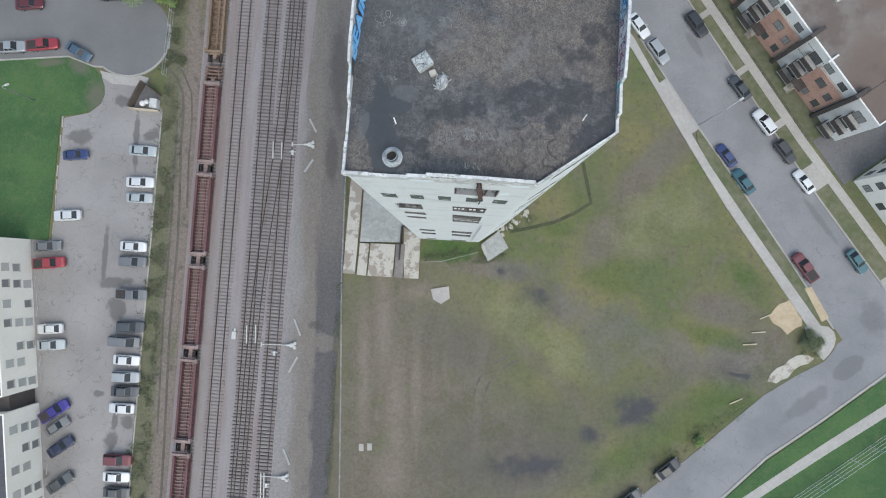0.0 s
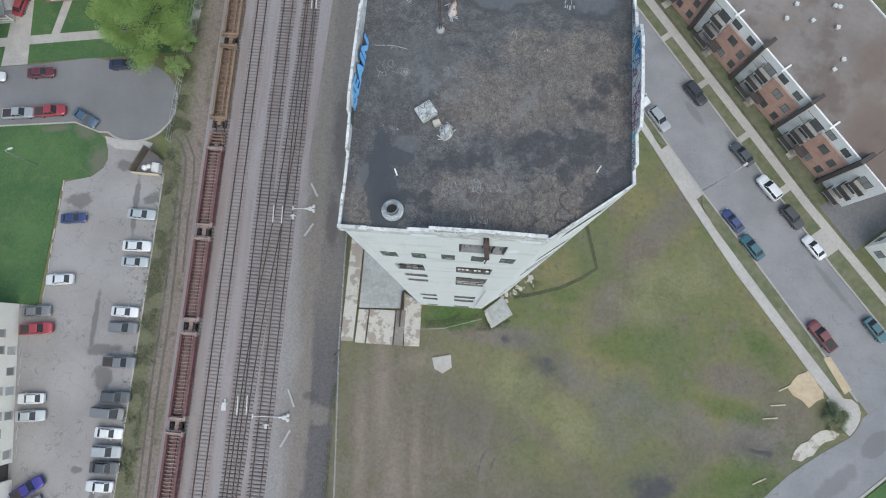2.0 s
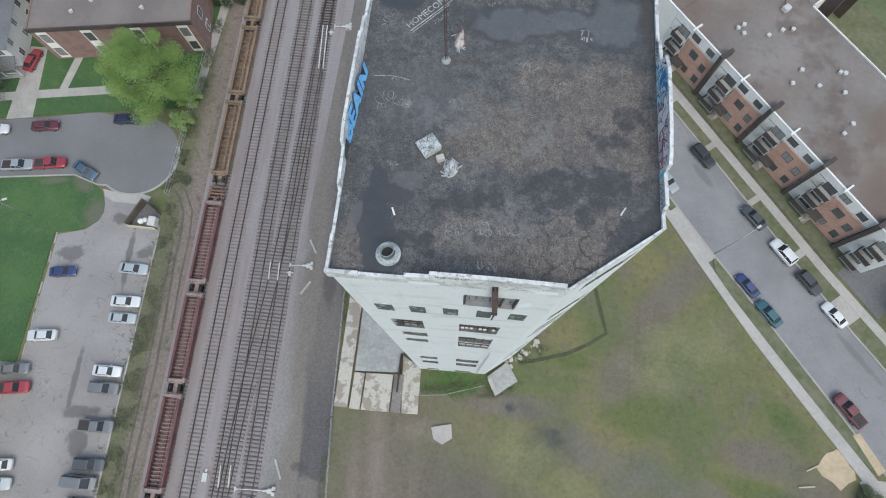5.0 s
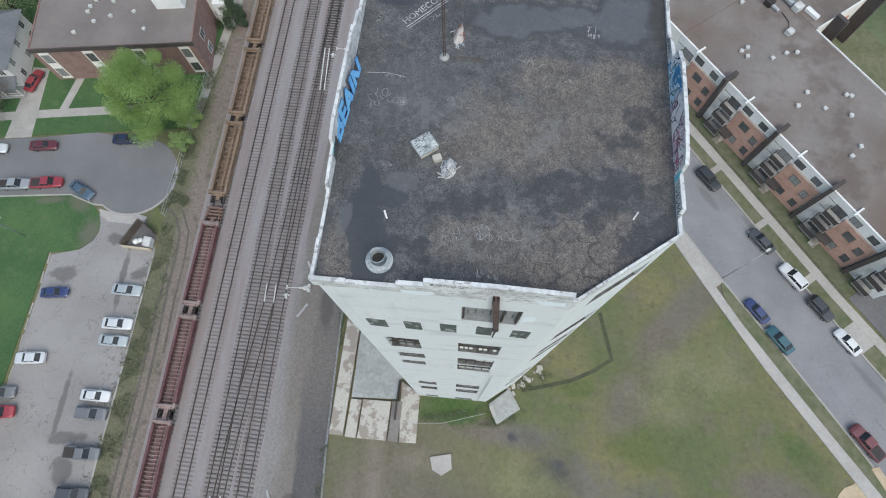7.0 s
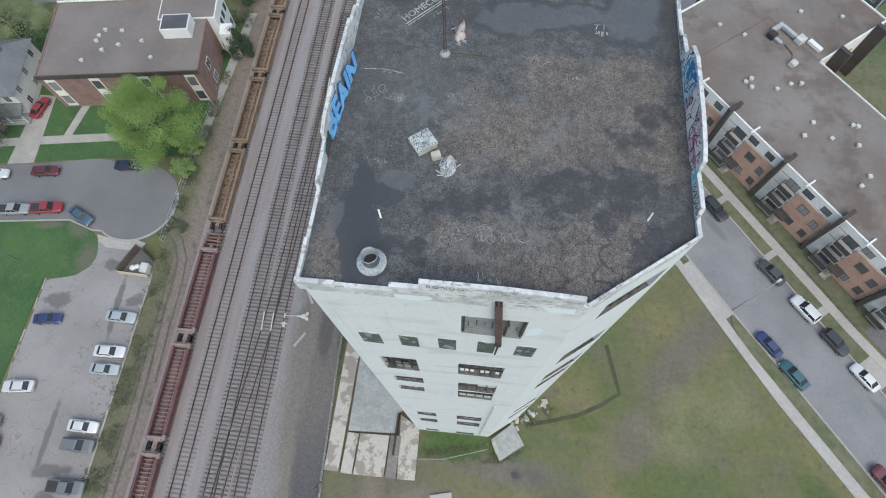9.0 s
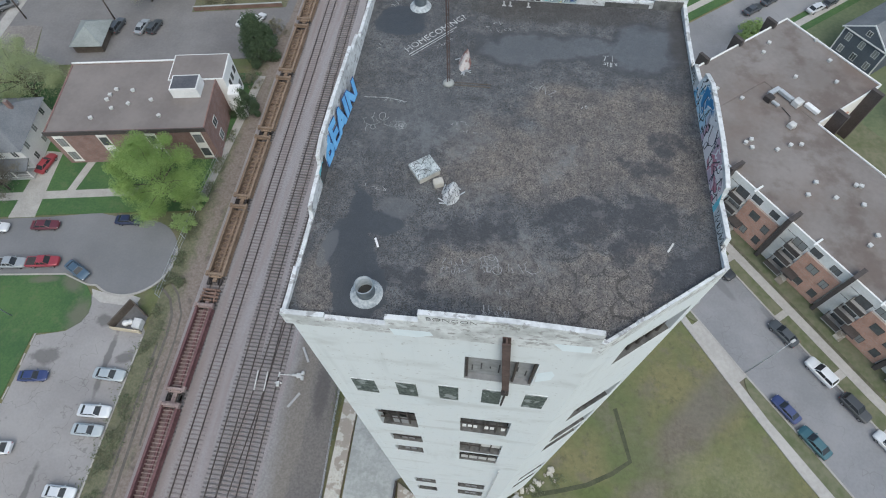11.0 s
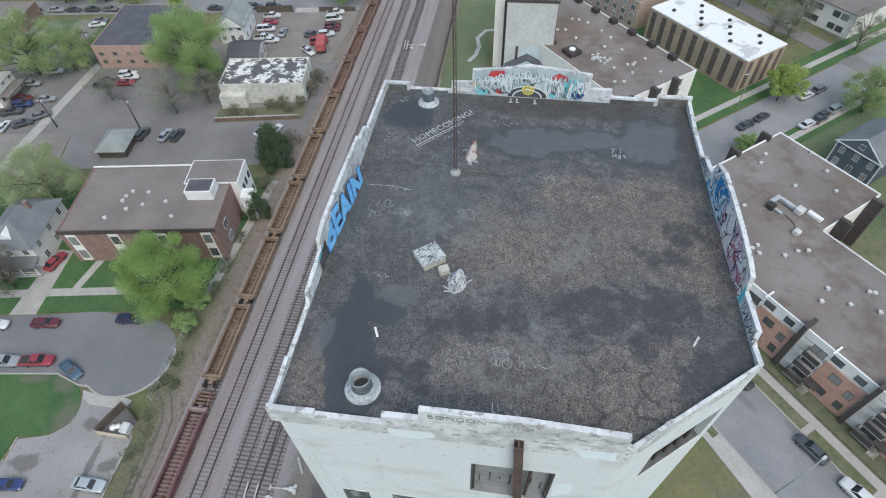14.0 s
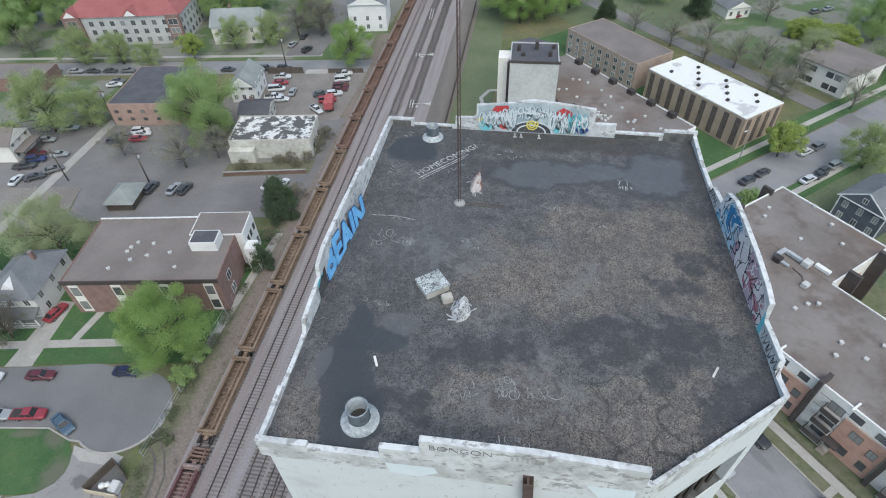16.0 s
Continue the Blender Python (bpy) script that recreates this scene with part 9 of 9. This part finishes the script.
# ---- trees ----
def tree_mesh(seed, height, radius, leaf, leaves, size, shape="round", gap=0.35, branch_mat="bark", base_z=0.3):
    """A trunk with limbs, and a crown of many small leaf sprays grouped in clumps."""
    rng = random.Random(seed)
    wood = Geo()
    th_ = height
    lean = (rng.uniform(-0.4, 0.4), rng.uniform(-0.4, 0.4))
    trunk = [(lean[0] * t * t, lean[1] * t * t, th_ * 0.75 * t) for t in (0, 0.3, 0.6, 1.0)]
    wood.tube(trunk, [height * 0.022, height * 0.018, height * 0.012, height * 0.004], 8)
    clumps = []
    n = 34 if shape != "cone" else 30
    for i in range(n):
        u = (i + rng.random()) / n
        a = i * 2.4 + rng.uniform(-0.4, 0.4)
        z = th_ * (base_z + (0.97 - base_z) * u)
        if shape == "cone":
            r = radius * (1.02 - u) * rng.uniform(0.6, 1.05)
        else:
            w = math.sqrt(max(0.05, 1 - (2 * u - 0.85) ** 2 / 1.4))
            r = radius * w * rng.uniform(0.3, 1.12)
        p = (lean[0] + r * math.cos(a), lean[1] + r * math.sin(a), z)
        start = z * rng.uniform(0.45, 0.65)
        wood.tube([(lean[0] * (start / th_) ** 2, lean[1] * (start / th_) ** 2, start), ((p[0]) * 0.55, (p[1]) * 0.55, start + (z - start) * 0.6), p], [height * 0.008, height * 0.005, height * 0.0015], 5)
        clumps.append((p, radius * rng.uniform(0.16, 0.4)))
    crown = Geo()
    v, f = [], []
    for i in range(leaves):
        (cx, cy, cz), cr = clumps[rng.randrange(n)]
        d = Vector((rng.gauss(0, 1), rng.gauss(0, 1), rng.gauss(0, 0.75)))
        d.normalize()
        q = Vector((cx, cy, cz)) + d * cr * rng.uniform(gap, 1.1)
        nrm = (d + Vector((rng.gauss(0, 0.6), rng.gauss(0, 0.6), 0.6 + rng.gauss(0, 0.6)))).normalized()
        a = nrm.orthogonal().normalized()
        a.rotate(Matrix.Rotation(rng.uniform(0, 6.3), 3, nrm))
        b = nrm.cross(a)
        s = size * rng.uniform(0.6, 1.25)
        k0 = len(v)
        v += [q - a * s, q - b * s * 0.55 + nrm * s * 0.15, q + a * s, q + b * s * 0.55 + nrm * s * 0.15]
        f.append((k0, k0 + 1, k0 + 2, k0 + 3))
    crown.v, crown.f = [tuple(p) for p in v], f
    return wood.mesh("trunk", M[branch_mat], True), crown.mesh("crown", M[leaf])


TREES = {}


def plant(kind, x, y, scale, turn, label):
    meshes = TREES[kind]
    th = thing("tree" if kind not in ("bush", "hedge", "shrub", "scrubby") else "bush", pose(x, y, 0, 0, 0, turn) @ Matrix.Scale(scale, 4), label, "tree" if kind not in ("bush", "hedge", "shrub", "scrubby") else "bush")
    part("trunk", meshes[0], None, th)
    part("crown", meshes[1], None, th)


TREES["great"] = tree_mesh(1, 13.5, 6.6, "leaf_bright", 70000, 0.105, gap=0.2, base_z=0.16)
TREES["bright"] = tree_mesh(12, 13.5, 6.6, "leaf_bright", 40000, 0.13, gap=0.2, base_z=0.18)
TREES["broad"] = tree_mesh(14, 12, 6.2, "leaf_mid", 80000, 0.1, gap=0.2, base_z=0.14)
TREES["mid"] = tree_mesh(2, 12, 6.0, "leaf_mid", 36000, 0.14, gap=0.2, base_z=0.2)
TREES["pale"] = tree_mesh(3, 11, 6.6, "leaf_pale", 50000, 0.09, gap=0.1, base_z=0.2)
TREES["bare"] = tree_mesh(4, 10, 5.6, "twig", 9000, 0.13, gap=0.1)
TREES["yellow"] = tree_mesh(5, 8, 3.6, "leaf_yellow", 9000, 0.2)
TREES["fir"] = tree_mesh(6, 8, 4.0, "leaf_dark", 22000, 0.15, "cone", base_z=0.06)
TREES["bush"] = tree_mesh(7, 3.0, 2.2, "leaf_mid", 4000, 0.16, base_z=0.1)
plant("great", -52.3, 44.3, 1.02, 20, "tall spring-green tree in front of the brick flats")
for x, y, s in ((-48.6, 39.4, 0.85), (-48.2, 43.6, 0.9)):
    plant("bush", x, y, s, x * 40, "leafy green bush by the railway fence")
plant("pale", -86.5, 63.6, 1.1, 40, "big pale budding tree between houses")
plant("fir", -47.6, 79.2, 1.15, 0, "dark green evergreen beside the yard")
plant("fir", -45.6, 64.5, 0.7, 70, "narrow dark evergreen beside the flats")
TREES["olive"] = tree_mesh(8, 9.5, 5.2, "leaf_olive", 30000, 0.1, gap=0.1, base_z=0.2)
TREES["haze"] = tree_mesh(9, 9.0, 5.0, "leaf_haze", 15000, 0.065, gap=0.05, branch_mat="pale_bark")
plant("broad", -75.4, 106.2, 1.36, 10, "broad green tree beside the brick flats")
plant("olive", -117.0, 104.0, 1.6, 200, "broad grey-green budding tree")
plant("olive", -107.0, 108.0, 1.05, 90, "grey-green budding tree over the parked cars")
plant("bare", -81.6, 43.4, 0.85, 30, "bare branching tree by the driveway")
plant("haze", -75.7, 93.0, 1.2, 0, "bare branching tree in a yard")
plant("haze", -69.8, 97.5, 0.9, 120, "bare branching tree beside the shop")
plant("haze", -93.0, 96.0, 0.8, 220, "bare branching tree in a yard")
plant("bright", -51.0, 148.0, 0.9, 130, "spring-green tree beside the railway")
for i, (x, y, kd, s) in enumerate(((-132, 139.5, "olive", 1.15), (-120.5, 141.0, "olive", 1.0), (-110, 139.5, "olive", 0.8), (-100.5, 147, "yellow", 0.9), (-90.5, 154.5, "olive", 1.0), (-80.0, 158.5, "olive", 1.0), (-97, 138.5, "yellow", 0.5), (-74, 166, "haze", 1.3), (-66, 166, "haze", 1.3), (-104, 176, "mid", 1.1), (-152, 143, "haze", 1.0))):
    plant(kd, x, y, s, 50 * i, {"olive": "budding street tree along the far street", "yellow": "small yellow-green street tree", "haze": "bare branching street tree", "mid": "leafy green tree behind the school"}[kd])
for i, (x, y, kd, s) in enumerate(((-170, 158, "bright", 1.2), (-161, 149, "mid", 1.1), (-172, 170, "bright", 1.1), (-158, 168, "mid", 1.0), (-182, 150, "mid", 1.2), (-4, 182, "bright", 1.1), (4, 186, "bright", 1.0), (-10, 190, "mid", 1.2), (12, 196, "bright", 1.1), (57.2, 112.5, "yellow", 1.0), (74, 110, "olive", 1.1), (62, 141, "haze", 1.0), (77, 159, "pale", 0.9), (57, 156, "haze", 1.1), (53, 192, "fir", 1.2), (24, 188, "fir", 0.9), (70, 147, "haze", 1.0), (47, 93.5, "bush", 1.2), (-66, 168, "bare", 1.1), (-72, 176, "mid", 1.0), (101, 178, "mid", 1.1), (112, 190, "bright", 1.1), (74, 190, "haze", 1.1), (40, 205, "mid", 1.2), (-30, 214, "mid", 1.2), (-95, 185, "mid", 1.2), (-115, 190, "bright", 1.2), (-138, 188, "mid", 1.2), (100, 160, "pale", 0.9))):
    plant(kd, x, y, s, 77 * i, {"olive": "airy olive-green tree by the street", "mid": "leafy green tree among distant houses", "bright": "spring-green tree among distant houses", "yellow": "yellow-green tree before the flats", "bare": "bare branching tree by the street", "haze": "thin bare tree by the street", "fir": "dark evergreen tree in the park", "bush": "round green bush on the verge", "pale": "pale budding tree near white flats"}[kd])
for i, (u, v, q) in enumerate(((-118, 138.4, 0.9), (-104, 139.0, 1.1), (-91, 138.2, 0.8), (-80, 148.6, 1.0), (-99, 149.0, 0.9), (-54, 148.4, 1.1), (-66, 138.6, 0.7))):
    plant("haze", *stxy(u, v), q, 67 * i, "thin bare tree along the street behind the flats")
TREES["hedge"] = tree_mesh(10, 4.2, 2.8, "leaf_yellow", 5000, 0.2, base_z=0.1)
for i in range(7):
    plant("hedge", 79.0 + 2.2 * i, 179.6 - 1.1 * i + 0.5 * (i % 2), 1.1 + 0.1 * (i % 3), 61 * i, "tall clipped yellow-green hedge bush")
TREES["scrubby"] = tree_mesh(13, 2.0, 2.1, "leaf_olive_grey", 9000, 0.09, gap=0.0, branch_mat="pale_bark", base_z=0.05)
TREES["shrub"] = tree_mesh(11, 2.4, 1.9, "leaf_dry", 4000, 0.07, base_z=0.05, gap=0.0, branch_mat="pale_bark")
for i, (x, y, s) in enumerate(((-55.0, 97.4, 0.8), (-52.4, 98.0, 1.0), (-50.2, 96.6, 0.7), (-48.4, 99.4, 0.9), (-47.8, 104.0, 1.3), (-47.4, 109.0, 1.2), (-62.5, 94.2, 0.9), (-58.6, 93.2, 0.8), (-66.0, 100.0, 1.2), (-70.4, 104.5, 1.3), (-47.0, 72.0, 1.1), (-46.4, 86.0, 1.2))):
    plant("shrub", x, y, s, 37 * i, "scruffy olive shrub beside the yard")


def weeds(name, spots, count, size, spread, label, seed):
    """Thin scattered weeds: small leaf blades over a strip, thicker in clumps."""
    rng = random.Random(seed)
    v, f = [], []
    for i in range(count):
        x0, y0, x1, y1 = spots[rng.randrange(len(spots))]
        t = rng.random()
        x, y = x0 + (x1 - x0) * t + rng.gauss(0, spread), y0 + (y1 - y0) * t + rng.gauss(0, 0.3)
        if noise.noise((x * 0.35, y * 0.35, seed)) < -0.12:
            continue
        z, s, a = 0.05 + rng.random() * 0.5 * size / 0.15, size * rng.uniform(0.5, 1.4), rng.uniform(0, 6.3)
        n = len(v)
        c_, s_ = math.cos(a), math.sin(a)
        v += [(x - c_ * s, y - s_ * s, z), (x - s_ * s * 0.5, y + c_ * s * 0.5, z + s * 0.4), (x + c_ * s, y + s_ * s, z + s * 0.2), (x + s_ * s * 0.5, y - c_ * s * 0.5, z)]
        f.append((n, n + 1, n + 2, n + 3))
    g = Geo()
    g.v, g.f = v, f
    return solid(name, g, M["leaf_weed"], label, "weeds", "", "stuff")


weeds("weeds", [(-46.9, -58, -47.4, 20), (-45.9, -58, -46.6, 24)], 8000, 0.14, 0.9, "thin olive weeds between car park and railway", 3)
weeds("weeds", [(-16.3, -40, -17.2, -4), (-17.6, 10, -18.6, 34)], 2500, 0.12, 0.35, "thin weeds along the wire fence", 5)
weeds("weeds", [(31.0, -33.0, 41.0, -23.6), (41.0, -23.6, 50.0, -14.8), (34.0, -28.0, 42.0, -21.0)], 1500, 0.1, 1.1, "green weeds along the street's ragged edge", 7)
weeds("weeds", [(-47.6, 24, -47.2, 60), (-49.4, 27, -46.2, 30)], 5000, 0.16, 0.6, "green weeds beside the railway fence", 9)
weeds("weeds", [(8.6, 6.6, 12, 9.0), (4.6, 1.2, 8.0, 3.0), (-4.8, 1.0, 4.0, 3.2)], 1800, 0.1, 0.8, "weeds round the foot of the tower", 11)
plant("scrubby", 57.0, -7.0, 0.95, 50, "scrubby grey-green bush by the pavement")
plant("bush", 40.5, -23.6, 0.4, 90, "scrubby yellow-green bush by the road")


# ---- poles and lamps ----
def utility_pole(x, y, h, label="weathered wooden utility pole with crossarm"):
    th = thing("utility_pole", pose(x, y, 0, 0, 0, 10), label, "utility pole", "utility poles")
    part("post", Geo().tube([(0, 0, 0), (0, 0, h)], [0.16, 0.11], 10), M["pole_wood"], th, smooth=True)
    part("crossarm", Geo().box(-1.1, 1.1, -0.06, 0.06, h - 0.9, h - 0.76), M["pole_wood"], th)
    part("transformer", Geo().lathe([(0.05, h - 2.2), (0.24, h - 2.15), (0.24, h - 1.4), (0.05, h - 1.3)], 0.34, 0, 12), M["metal_vent"], th, "grey transformer can", smooth=True)


for x, y, h in ((-103.4, 108.9, 10), (-100.4, 85.1, 8.5), (-81.5, 86.8, 8.5), (-70, 143.6, 10)):
    utility_pole(x, y, h)


def street_lamp(x, y, turn, h, arm, label):
    th = thing("street_lamp", pose(x, y, 0, 0, 0, turn), label, "street lamp", "street lamps")
    part("post", Geo().tube([(0, 0, 0), (0, 0, h), (0.3 * arm, 0, h + 0.35), (arm, 0, h + 0.5)], [0.09, 0.065, 0.05, 0.04], 8), M["metal_vent"], th, smooth=True)
    part("lamp_head", Geo().box(arm - 0.1, arm + 0.65, -0.16, 0.16, h + 0.4, h + 0.56), M["vent_white"], th, bevel=0.05)


street_lamp(37.6, 25.8, 39, 9.2, 1.8, "thin grey street lamp on the grass verge")
street_lamp(*stxy(-53.6, 106), 219, 8.5, 1.5, "thin grey street lamp by the lawn")
street_lamp(-69.5, 21.5, 20, 6.5, 0.8, "small lamp post on the lawn")

# wire mesh fence round the sports ground in the south-east
th = thing("mesh_fence", Matrix(), "tall steel mesh fence along the footpath", "fence")
pts = [(51.0, -35.2), (55.9, -31.2), (69.8, -20.1), (86, -7.2)]
for (ax, ay), (bx, by) in zip(pts, pts[1:]):
    n = max(1, int(math.hypot(bx - ax, by - ay) / 3))
    for i in range(n):
        x, y = ax + (bx - ax) * i / n, ay + (by - ay) * i / n
        part("post", Geo().tube([(x, y, 0), (x, y, 3.0)], 0.05, 6), M["metal_vent"], th)
g = Geo()
for z in (0.15, 0.75, 1.5, 2.25, 3.0):
    g.tube([(x, y, z) for x, y in pts], 0.03, 4)
part("rail_wire", g, M["metal_vent"], th)
# timber and wire fence between turning circle and railway
th = thing("wire_fence", Matrix(), "leaning wire fence beside the railway", "fence")
for i in range(12):
    x, y = -48.3 + 0.06 * i, 27.0 + 2.6 * i
    part("post", Geo().tube([(x, y, 0), (x + 0.05 * math.sin(i), y, 1.7)], 0.05, 6), M["metal_vent"], th)
g = Geo()
for z in (0.3, 1.0, 1.65):
    g.tube([(-48.3, 27.0, z), (-47.6, 56, z)], 0.025, 4)
part("wire", g, M["metal_vent"], th)


# ---- the many sleepers nearest the camera, each a piece of its own ----
for th, rows, mesh in late:
    for x, y, z, turn in rows[:290]:
        ob = new("tie", mesh)
        ob.parent = th
        ob.matrix_basis = pose(x, y, z - 0.01, 0, 0, turn)
